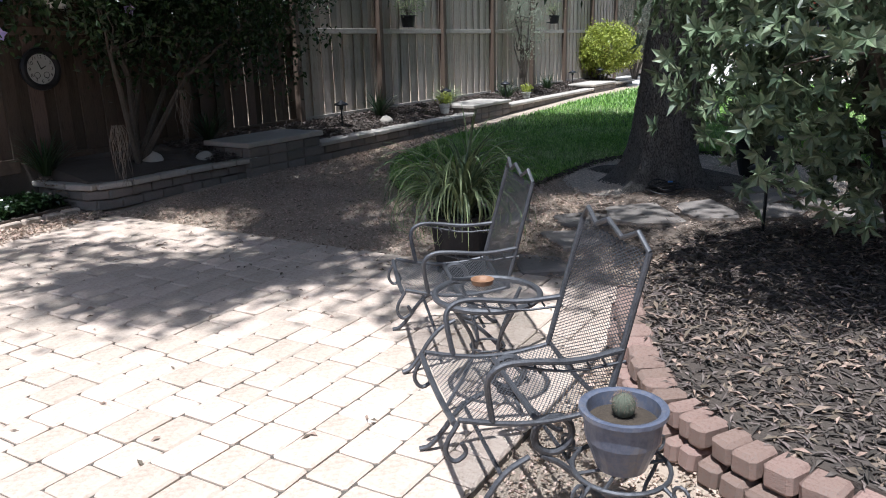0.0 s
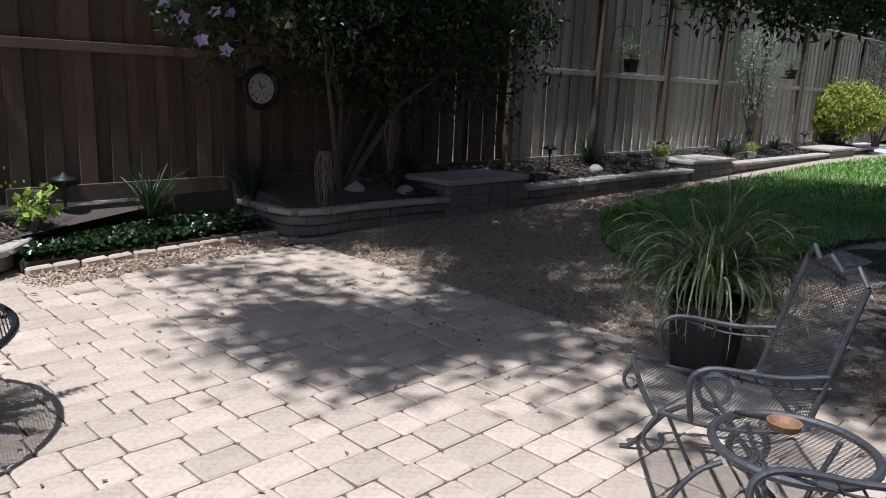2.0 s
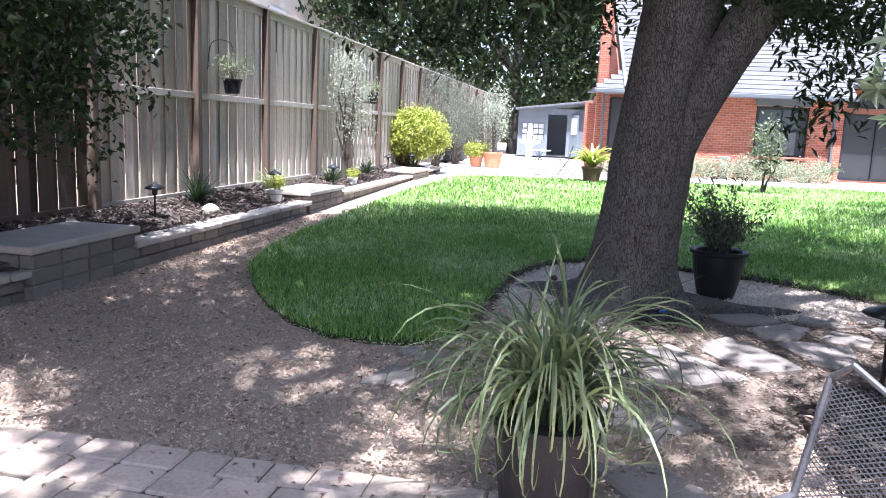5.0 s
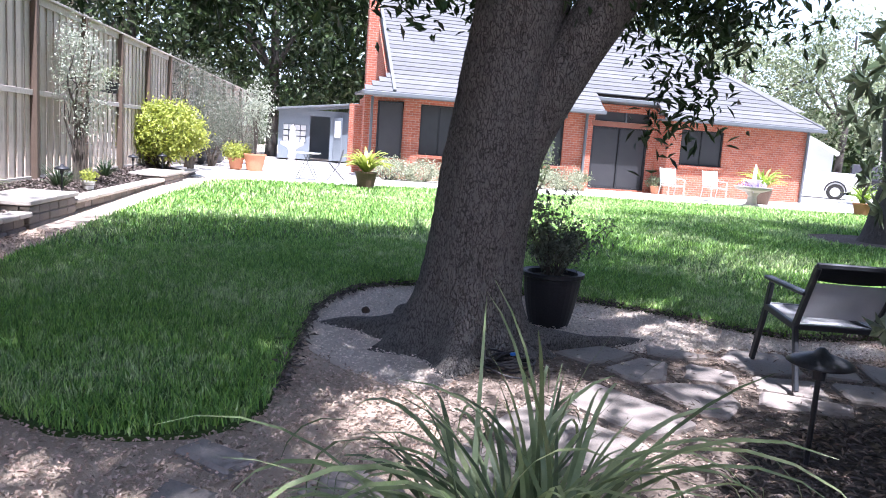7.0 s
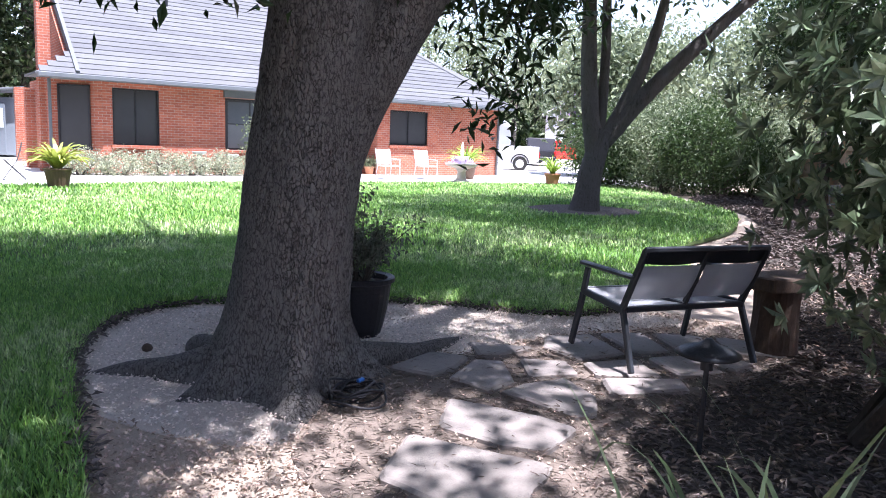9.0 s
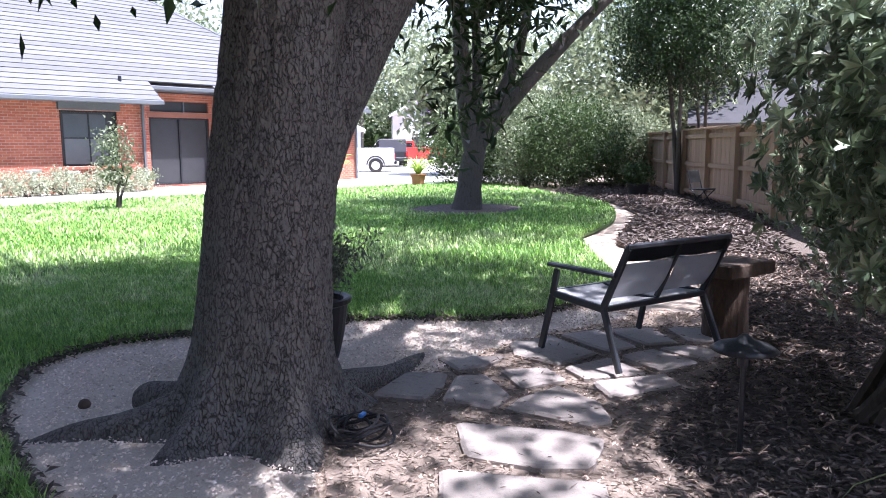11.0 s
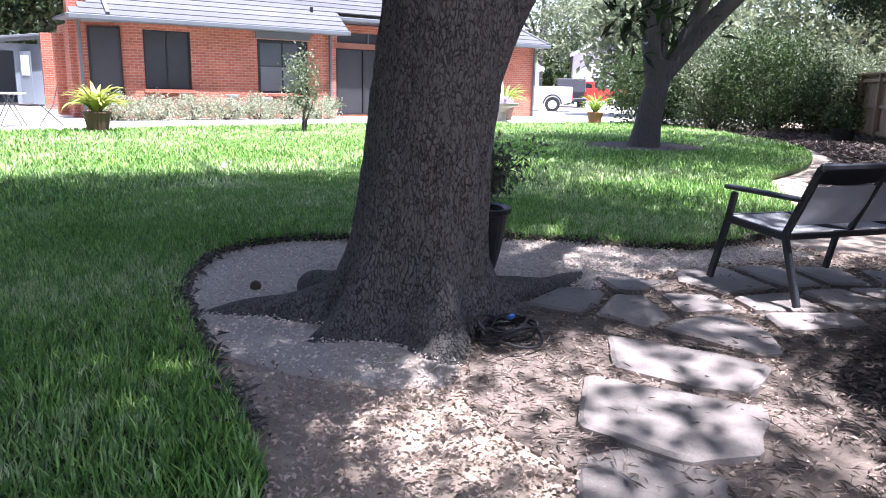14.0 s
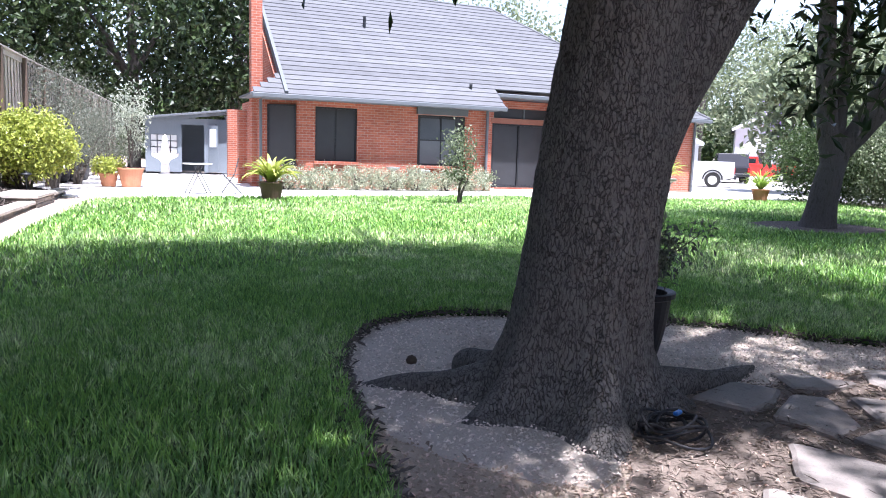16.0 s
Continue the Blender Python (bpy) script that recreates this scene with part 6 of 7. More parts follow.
for s, n, z, r in ((6.05, -6.55, 0.3, 0.09), (7.9, -7.0, 0.42, 0.05), (5.45, -6.75, 0.3, 0.14), (9.9, -6.6, 0.33, 0.1)):
    x, y = fg(s, n)
    rock = bmesh.new()
    bmesh.ops.create_icosphere(rock, subdivisions=3, radius=r)
    for v in rock.verts:
        v.co *= 1 + 0.25 * noise.noise(v.co * 9 + Vector((s, n, 0)))
        v.co.z = v.co.z * 0.8 + r * 0.5
    ob = part("garden_rock", rock, M_CAP, smooth=True)
    ob.matrix_basis = pose(x, y, z - 0.02)
    tagged(ob, "rough pale grey rock lying in the bed", "rock")
for s, n, z in ((15.25, -6.55, 0.3), (11.6, -6.5, 0.33)):
    x, y = fg(s, n)
    t = thing("small_planter", "small white clay planter with pale leaves on the bed wall", "planter", (x, y, z), FANG, "small planters on the bed")
    pot(t, 0.1, 0.17, M_CLAY_WHITE, rim=0.012, foot=0.7)
    rs = np.random.RandomState(int(s * 7))
    leafy(t, rs, crown_points(rs, (0, 0, 0.27), (0.13, 0.13, 0.1), 20, 0.3), 12, 0.03, 0.05, 0.025, M_YELLOW, 1.0, "foliage")

# ---- second tree and the far garden ----
def tree(name, at, label, limbs, crown, radii, clumps, each, spread, leaf, mat, seed, bark=M_BARK_FINE, floor=2.0, hole=0.3, cut=-0.2, size=1.2, kind="", openings=False):
    """A tree: limbs as (points, radii), and a crown of leaf clumps with holes in it."""
    t = thing(name, label, "tree", at, kind=kind)
    bm = bmesh.new()
    for points, rad in limbs:
        limb(bm, points, rad, 12, 0.02)
    part("trunk", bm, bark, t, smooth=True)
    rs = np.random.RandomState(seed)
    c = crown_points(rs, crown, radii, clumps, hole)
    c = gappy(c[c[:, 2] > floor], size, cut, seed)
    c = opened(c, at) if openings else c
    leafy(t, rs, c, each, spread, leaf[0], leaf[1], mat, 0.7)
    return t


T2 = (13.15, 10.05, 0.12)
tree("shade_tree", T2, "grey multi-stemmed shade tree on a mulch ring in the lawn", [
    ([(0, 0, -0.1), (0.03, 0.0, 0.3), (0.12, -0.08, 1.1), (0.28, -0.2, 1.7)], [0.42, 0.27, 0.22, 0.22]),
    ([(0.15, -0.1, 1.2), (0.1, 0.1, 2.4), (0.15, 0.2, 4.2), (0.0, 0.3, 7.0)], [0.2, 0.17, 0.14, 0.07]),
    ([(0.2, -0.12, 1.5), (0.4, -0.1, 2.6), (0.45, -0.05, 4.2), (0.8, 0.2, 6.5)], [0.13, 0.1, 0.09, 0.05]),
    ([(0.28, -0.2, 1.5), (0.6, -0.75, 2.3), (1.0, -1.5, 3.2), (1.5, -2.6, 4.4), (2.0, -3.8, 5.2)], [0.2, 0.17, 0.15, 0.1, 0.05]),
    ([(0.28, -0.2, 1.45), (0.5, -0.5, 2.2), (0.68, -0.8, 3.0), (0.85, -1.0, 3.9), (1.0, -1.3, 5.6)], [0.17, 0.14, 0.12, 0.1, 0.05])],
    (-0.8, -1.7, 6.3), (5.6, 4.4, 2.0), 1700, 24, 0.3, (0.16, 0.085), M_FAR_LEAF, 81, M_BARK, 4.5, 0.15, -0.2)
ring = sheet(bmesh.new(), smoothed([(13.1 + 1.35 * math.cos(t), 10.05 + 1.15 * math.sin(t)) for t in np.linspace(0, math.tau, 11)[:-1]], 1), 0.03, 0.6)
tagged(part("mulch_ring", ring, M_MULCH), "brown mulch ring around the second tree", "mulch", kind="structure")

# tan fence on the far side
F2 = Vector((0.964, 0.266))
A2 = Vector((14.66, 4.92)) - F2 * 6.5
fence2 = tagged(new("fence_far"), "tan cedar board fence, posts facing the garden", "fence", kind="structure")
fence2.matrix_basis = pose(A2.x, A2.y, 0.08, 0, 0, math.degrees(math.atan2(F2.y, F2.x)))
bm = boxed((0, 0, 0.88), (0.136, 0.018, 1.72), None, 0.003)
board_me = bpy.data.meshes.new("board")
bm.to_mesh(board_me)
bm.free()
board_me.materials.append(M_FENCE_NEW)
rng = random.Random(12)
for k in range(150):
    ob = new("board", board_me)
    ob.parent = fence2
    ob.matrix_basis = pose(k * 0.1405, -0.03 + rng.uniform(-0.003, 0.003), rng.uniform(-0.008, 0.008))
for k in range(11):
    s = 0.4 + 2.05 * k
    part("post", boxed((s, 0.06, 0.87), (0.1, 0.1, 1.76), None, 0.005), M_FENCE_NEW, fence2)
    if k < 10:
        for z in (0.3, 0.95, 1.6):
            part("rail", boxed((s + 1.025, 0.02, z), (1.94, 0.05, 0.09), None, 0.004), M_FENCE_NEW, fence2)
        part("cap_rail", boxed((s + 1.025, 0.02, 1.77), (2.046, 0.16, 0.04), None, 0.004), M_FENCE_NEW, fence2)

folding = thing("folding_chair", "black folding chair standing before the tan fence", "chair", (15.0, 5.62, 0.14), 150)
for x in (-0.2, 0.2):
    part("leg", tube(bmesh.new(), [(x, 0.22, 0.0), (x, -0.1, 0.45), (x, -0.2, 0.82)], 0.012, 6), M_DARK_METAL, folding)
    part("leg", tube(bmesh.new(), [(x * 0.9, -0.25, 0.0), (x * 0.9, 0.2, 0.44)], 0.012, 6), M_DARK_METAL, folding)
part("seat", boxed((0, 0.02, 0.45), (0.4, 0.38, 0.025), None, 0.006), M_DARK_METAL, folding)
part("backrest", boxed((0, -0.17, 0.7), (0.4, 0.02, 0.24), Euler((radians(14), 0, 0)).to_matrix(), 0.006), M_DARK_METAL, folding)


def leafy_pot(at, label, mat_pot, mat_leaf, r, h, crown, radii, leaf, seed, clumps=50, each=14, name="potted_plant", blades=0, spread=0.06):
    t = thing(name, label, "plant", at)
    pot(t, r, h, mat_pot, rim=0.025, foot=0.7)
    if blades:
        strap_plant("", (0, 0, h - 0.03), blades, leaf[0], leaf[1], mat_leaf, "", seed=seed, parent=t, droop=0.9, upright=0.9)
    else:
        rs = np.random.RandomState(seed)
        c = crown_points(rs, crown, radii, clumps, 0.3)
        bm = bmesh.new()
        for q in c[:14]:
            tube(bm, [(0, 0, h - 0.06), (q[0] * 0.3, q[1] * 0.3, (h + q[2]) / 2), tuple(q)], [0.012, 0.008, 0.003], 5)
        part("stem", bm, M_BARK_FINE, t)
        leafy(t, rs, c, each, spread, leaf[0], leaf[1], mat_leaf, 1.0, "foliage")
    return t


M_BROWN_POT = material("brown clay", [(0.09, 0.05, 0.035), (0.16, 0.1, 0.07)], 4, 50, 0.6, 0.1)
leafy_pot((17.95, 7.1, 0.14), "round leafy plant in a dark pot under the trees", M_BLACK_POT, M_FAR_LEAF, 0.27, 0.42, (0, 0, 0.65), (0.36, 0.36, 0.25), (0.08, 0.05), 91, 90)
leafy_pot((8.0, 19.6, 0.23), "broad yellow-green leafed plant in a brown pot on the terrace", M_BROWN_POT, M_YELLOW, 0.27, 0.42, None, None, (0.8, 0.13), 92, blades=80)
leafy_pot((21.4, 14.3, 0.24), "small palm in a terracotta pot at the lawn's edge", M_TERRA, M_FERN, 0.25, 0.38, None, None, (0.85, 0.05), 93, blades=80)
leafy_pot((6.95, 25.75, 0.26), "yellow-green leafy plant in a small terracotta pot", M_TERRA, M_YELLOW, 0.24, 0.36, (0, 0, 0.55), (0.4, 0.36, 0.24), (0.09, 0.05), 94, 90)
olive = leafy_pot((7.4, 25.4, 0.26), "silver-leaved small tree in a square terracotta pot", M_TERRA, M_SILVER, 0.33, 0.5, (0.08, 0, 1.85), (0.5, 0.5, 0.85), (0.1, 0.035), 95, 70, 16, "potted_tree", spread=0.09)
part("trunk", tube(bmesh.new(), [(0, 0, 0.4), (0.06, 0.02, 1.0), (0.02, 0, 1.5), (0.12, 0.03, 2.3)], [0.03, 0.027, 0.022, 0.008], 8), M_BARK_FINE, olive)
sap = shrub("sapling", (10.86, 16.71, 0.2), (0.05, 0, 1.15), (0.38, 0.38, 0.62), 75, 12, 0.08, (0.08, 0.045), M_LIGHT_LEAF, "slim young tree staked in the sunny lawn", 96, 2, "tree", floor=0.45)
for u, v, sd in ((7.1, -1.35, 1), (10.25, -0.6, 2)):
    p = HO + HU * u + HV * v
    leafy_pot((p.x, p.y, 0.25), "small flowering plant in a pot beside the door", M_TERRA, M_LIGHT_LEAF, 0.18, 0.28, (0, 0, 0.42), (0.32, 0.32, 0.2), (0.07, 0.035), 97 + sd, 50)
M_HEDGE = material("pale hedge leaf", [(0.2, 0.24, 0.13), (0.42, 0.45, 0.34)], 1, 10, 0.5, 0, vary=0.4, island=True, thin=0.2)
for k in range(7):
    p = HO + HU * (0.6 + 0.98 * k) + HV * -1.75
    shrub("hedge_plant", (p.x, p.y, 0.2), (0, 0, 0.34), (0.66, 0.5, 0.36), 110, 24, 0.09, (0.06, 0.035), M_HEDGE, "low variegated hedge plant along the brick wall", 110 + k, 4, "hedge", floor=0.02)
for u, h in ((3.9, 0.62), (4.9, 0.55)):
    p = HO + HU * u + HV * -1.35
    bb = thing("stone_ornament", "small pale stone ornament above the low hedge", "ornament", (p.x, p.y, 0.2))
    part("body", lathe(bmesh.new(), [(0.13, 0), (0.1, 0.1), (0.06, 0.2), (0.07, h), (0.2, h + 0.06), (0.22, h + 0.12), (0.05, h + 0.11)], 14), M_CLAY_WHITE, bb)

# terrace furniture
M_PALE_METAL = material("pale painted metal", [(0.5, 0.52, 0.52), (0.62, 0.63, 0.62)], 6, 60, 0.6, 0.1)


def terrace_chair(at, turn):
    t = thing("terrace_chair", "pale metal armchair on the sunny terrace", "chair", at, turn, "chairs on the terrace")
    for x in (-0.27, 0.27):
        part("leg", tube(bmesh.new(), [(x, 0.26, 0), (x, 0.24, 0.62), (x, -0.26, 0.64)], 0.016, 7), M_PALE_METAL, t)
        part("leg", tube(bmesh.new(), [(x, -0.32, 0), (x, -0.22, 0.42), (x, -0.36, 0.95)], 0.016, 7), M_PALE_METAL, t)
    part("seat", boxed((0, 0.0, 0.42), (0.5, 0.5, 0.03), None, 0.008), M_PALE_METAL, t)
    part("backrest", boxed((0, -0.29, 0.7), (0.5, 0.025, 0.48), Euler((radians(14), 0, 0)).to_matrix(), 0.008), M_PALE_METAL, t)


terrace_chair((18.3, 18.6, 0.26), 160)
terrace_chair((19.9, 18.2, 0.26), 160)
bath = thing("bird_bath", "grey stone bird bath with flowers at the terrace edge", "bird bath", (19.6, 16.66, 0.22))
part("basin", lathe(bmesh.new(), [(0.26, 0.0), (0.28, 0.06), (0.16, 0.12), (0.13, 0.35), (0.2, 0.45), (0.52, 0.55), (0.55, 0.62), (0.5, 0.62), (0.2, 0.56)], 26), M_CAP, bath)
part("finial", lathe(bmesh.new(), [(0.16, 0.56), (0.08, 0.66), (0.22, 0.8), (0.24, 0.84), (0.05, 0.83), (0.06, 1.05), (0.02, 1.3)], 18), M_CLAY_WHITE, bath)
rs = np.random.RandomState(120)
leafy(bath, rs, crown_points(rs, (0, 0, 0.68), (0.34, 0.34, 0.1), 40, 0.4), 10, 0.05, 0.06, 0.04, M_PETAL, 1.0, "blossom")
leafy_pot((21.6, 17.6, 0.25), "spiky sago palm in a brown pot by the house corner", M_BROWN_POT, M_FERN, 0.32, 0.45, None, None, (1.05, 0.07), 121, blades=120)
bistro = thing("bistro_table", "thin grey folding bistro table on the terrace", "table", (7.64, 22.2, 0.26))
part("tabletop", lathe(bmesh.new(), [(0.3, 0.68), (0.34, 0.69), (0.34, 0.71), (0.02, 0.712)], 24), M_PALE_METAL, bistro)
for x, y in ((-0.28, 0.1), (0.28, 0.1), (-0.28, -0.1), (0.28, -0.1)):
    part("leg", tube(bmesh.new(), [(x, y, 0), (-x * 0.3, y, 0.69)], 0.012, 6), M_GREY_METAL, bistro)
bch = thing("bistro_chair", "thin grey folding bistro chair on the terrace", "chair", (8.4, 22.0, 0.26), 60)
for x in (-0.19, 0.19):
    part("leg", tube(bmesh.new(), [(x, 0.22, 0), (x, -0.08, 0.45), (x, -0.18, 0.85)], 0.011, 6), M_GREY_METAL, bch)
    part("leg", tube(bmesh.new(), [(x * 0.9, -0.25, 0), (x * 0.9, 0.18, 0.45)], 0.011, 6), M_GREY_METAL, bch)
for k in range(5):
    part("slat", boxed((0, -0.14 + 0.08 * k, 0.455), (0.4, 0.06, 0.015), None, 0.004), M_GREY_METAL, bch)
for k in range(2):
    part("slat", boxed((0, -0.15 - 0.02 * k, 0.68 + 0.1 * k), (0.4, 0.015, 0.06), None, 0.004), M_GREY_METAL, bch)

# shed, fountain and covered grill beyond the terrace
SX, SY = 14.05, 35.3
shed = thing("shed", "grey-blue lean-to shed with an open doorway", "shed", (SX, SY, 0.33), -26)
M_SHED = material("grey-blue panel", [(0.12, 0.145, 0.17), (0.18, 0.21, 0.24)], 1.5, 30, 0.7, 0.15)
wall_with_holes("wall", -1.7, 1.55, 0, 0, 2.25, [(-0.28, 0.62, 0.0, 1.98), (-1.5, -0.45, 0.75, 1.55)], M_SHED, 0.1, shed)
part("wall", boxed((-1.65, 1.3, 1.1), (0.1, 2.5, 2.2)), M_SHED, shed)
part("wall", boxed((1.5, 1.3, 1.2), (0.1, 2.5, 2.4)), M_SHED, shed)
part("wall", boxed((0, 2.55, 1.1), (3.2, 0.1, 2.2)), M_SHED, shed)
part("roof", boxed((0, 1.15, 2.42), (3.7, 3.2, 0.09), Euler((0, radians(-7), 0)).to_matrix(), 0.01), M_TRIM, shed)
part("eave_board", boxed((-0.02, -0.06, 2.33), (3.4, 0.06, 0.16), Euler((0, radians(-7), 0)).to_matrix()), M_SHED, shed)
dr = part("shed_door", boxed((0.98, -0.28, 1.0), (0.55, 0.04, 1.95), zturn(-50), 0.006), M_SHED, shed, "open panelled door")
part("door_panel", boxed((0.96, -0.305, 1.45), (0.38, 0.02, 0.75), zturn(-50)), M_WHITE, dr)
for k in range(4):
    for j in range(3):
        part("pane", boxed((-1.37 + 0.26 * k, 0.05, 0.89 + 0.265 * j), (0.22, 0.015, 0.22)), M_PALE_METAL, shed)
part("hanging", boxed((1.1, -0.03, 1.75), (0.07, 0.04, 0.6)), M_TRIM, shed)
fountain = thing("fountain", "white stone tiered garden fountain with a small figure", "fountain", (11.5, 32.1, 0.26))
part("basin", lathe(bmesh.new(), [(0.3, 0), (0.3, 0.08), (0.16, 0.14), (0.14, 0.5), (0.2, 0.62), (0.46, 0.75), (0.48, 0.86), (0.4, 0.86), (0.1, 0.8)], 24), M_CLAY_WHITE, fountain)
part("statuette", lathe(bmesh.new(), [(0.12, 0.8), (0.1, 0.95), (0.13, 1.1), (0.09, 1.25), (0.1, 1.35), (0.05, 1.5), (0.01, 1.55)], 14, wobble=0.2), M_CLAY_WHITE, fountain)
grill = thing("grill", "barbecue grill under a dark fabric cover", "grill", (6.2, 27.9, 0.27), 20)
gv = boxed((0, 0, 0.5), (1.0, 0.6, 1.0), None, 0.12)
bmesh.ops.subdivide_edges(gv, edges=gv.edges, cuts=3, use_grid_fill=True)
for v in gv.verts:
    v.co += 0.05 * noise.noise_vector(v.co * 3)
part("cover", gv, M_DARK_METAL, grill, "dark slumping fabric cover", True)
grill2 = thing("covered_chair", "patio chair under a grey fabric cover", "chair", (7.1, 28.6, 0.27), 30)
gv = boxed((0, 0, 0.42), (0.65, 0.65, 0.84), None, 0.1)
bmesh.ops.subdivide_edges(gv, edges=gv.edges, cuts=3, use_grid_fill=True)
for v in gv.verts:
    v.co += 0.06 * noise.noise_vector(v.co * 3)
    if v.co.y > 0 and v.co.z > 0.45:
        v.co.z *= 0.7
part("cover", gv, M_GREY_METAL, grill2, "grey fabric cover", True)

# ---- vehicles on the drive ----
drive = tagged(part("driveway", sheet(bmesh.new(), [(26, 11), (24.5, 13.2), (27, 17), (30, 26), (36, 34), (64, 40), (66, 22), (50, 16), (34, 10)], 0.0, 3), M_CONCRETE), "pale concrete driveway beside the house", "driveway", kind="structure")
M_TYRE = material("tyre rubber", [(0.012, 0.012, 0.012), (0.025, 0.025, 0.025)], 6, 60, 0.85, 0.2)
M_GLASS_DARK = material("dark car glass", [(0.015, 0.017, 0.02), (0.025, 0.027, 0.03)], 3, 30, 0.08, 0)


def vehicle(name, at, turn, paint, label, long=5.3, wide=1.9, tall=1.75, bed=True):
    """A car or pickup facing +x: body, cabin, glass, wheels with rims, lights and bumpers."""
    t = thing(name, label, "car" if not bed else "truck", at, turn)
    h = long / 2
    rise_up = 0.22 if bed else 0.0
    side_line = [(-h, 0.5), (-h, 1.02 + rise_up), (h - 1.3, 1.05 + rise_up), (h - 0.1, 0.95 + rise_up), (h, 0.75), (h, 0.45), (h - 0.55, 0.36), (-h + 0.6, 0.36)]
    cab = [(-0.35, 1.02), (-0.2, tall), (0.95, tall), (1.6, 1.04)] if bed else [(-h + 0.1, 1.0), (-h + 0.5, tall), (0.7, tall), (1.4, 1.02)]
    for nm, line, w, mat in (("body", side_line, wide, paint), ("cabin", cab, wide - 0.16, paint)):
        bm = bmesh.new()
        vs = [bm.verts.new((x, -w / 2, z)) for x, z in line]
        f = bm.faces.new(vs)
        ext = bmesh.ops.extrude_face_region(bm, geom=[f])
        bmesh.ops.translate(bm, vec=(0, w, 0), verts=[v for v in ext["geom"] if isinstance(v, bmesh.types.BMVert)])
        bmesh.ops.recalc_face_normals(bm, faces=bm.faces)
        bmesh.ops.bevel(bm, geom=bm.edges[:], offset=0.05, segments=2, affect="EDGES", profile=0.6)
        b = part(nm, bm, mat, t, smooth=False)
    for y in (-1, 1):
        x0, x1 = cab[1][0] + 0.12, cab[2][0] - 0.05
        for a, c in ((x0, (x0 + x1) / 2 - 0.04), ((x0 + x1) / 2 + 0.04, x1)):
            part("side_window", boxed(((a + c) / 2, y * (wide / 2 - 0.075), tall - 0.34), (c - a, 0.03, 0.4), None, 0.01), M_GLASS_DARK, t)
        for x in (-h + 0.95, h - 0.95):
            w = part("wheel", tube(bmesh.new(), [(x, y * (wide / 2 - 0.22), 0.37), (x, y * (wide / 2 + 0.01), 0.37)], 0.37, 22), M_TYRE, t)
            part("rim", tube(bmesh.new(), [(x, y * (wide / 2 - 0.05), 0.37), (x, y * (wide / 2 + 0.02), 0.37)], 0.21, 16), M_PALE_METAL, w)
            part("wheel_arch", tube(bmesh.new(), [(x + 0.44 * math.cos(a), y * (wide / 2), 0.4 + 0.44 * math.sin(a)) for a in np.linspace(0, math.pi, 10)], 0.035, 6), M_DARK_METAL, t)
        part("headlight", boxed((h - 0.02, y * (wide / 2 - 0.25), 0.78), (0.06, 0.35, 0.16), None, 0.02), M_PALE_METAL, t)
        part("tail_light", boxed((-h - 0.01, y * (wide / 2 - 0.1), 0.82), (0.05, 0.12, 0.3), None, 0.01), material("red lens", [(0.3, 0.01, 0.01), (0.4, 0.02, 0.02)], 3, 30, 0.2, 0), t)
    part("bumper", boxed((-h - 0.05, 0, 0.52), (0.14, wide - 0.1, 0.2), None, 0.03), M_DARK_METAL, t)
    part("bumper", boxed((h + 0.02, 0, 0.5), (0.14, wide - 0.1, 0.2), None, 0.03), M_DARK_METAL, t)
    return t


M_CAR_WHITE = material("white car paint", [(0.5, 0.51, 0.52), (0.56, 0.57, 0.58)], 1, 30, 0.2, 0)
M_CAR_RED = material("red car paint", [(0.5, 0.03, 0.025), (0.58, 0.045, 0.035)], 1, 30, 0.2, 0)
M_CAR_BLACK = material("black car paint", [(0.02, 0.02, 0.024), (0.035, 0.035, 0.04)], 1, 30, 0.15, 0)
M_CAR_SILVER = material("silver car paint", [(0.35, 0.36, 0.38), (0.42, 0.43, 0.45)], 1, 30, 0.25, 0, metal=0.4)
vehicle("pickup_truck", (33.3, 23.1, 0.2), math.degrees(math.atan2(0.905, -0.426)), M_CAR_WHITE, "white pickup truck parked on the driveway", tall=1.95)
vehicle("parked_car", (44.6, 25.3, 0.2), 28, M_CAR_BLACK, "black utility car parked on the driveway", 4.8, 1.9, 1.8, False)
vehicle("pickup_truck", (52.5, 27.0, 0.2), 115, M_CAR_RED, "red pickup truck parked farther off")
vehicle("parked_car", (56.5, 24.0, 0.2), 120, M_CAR_SILVER, "silver car parked at the street", 4.5, 1.8, 1.45, False)


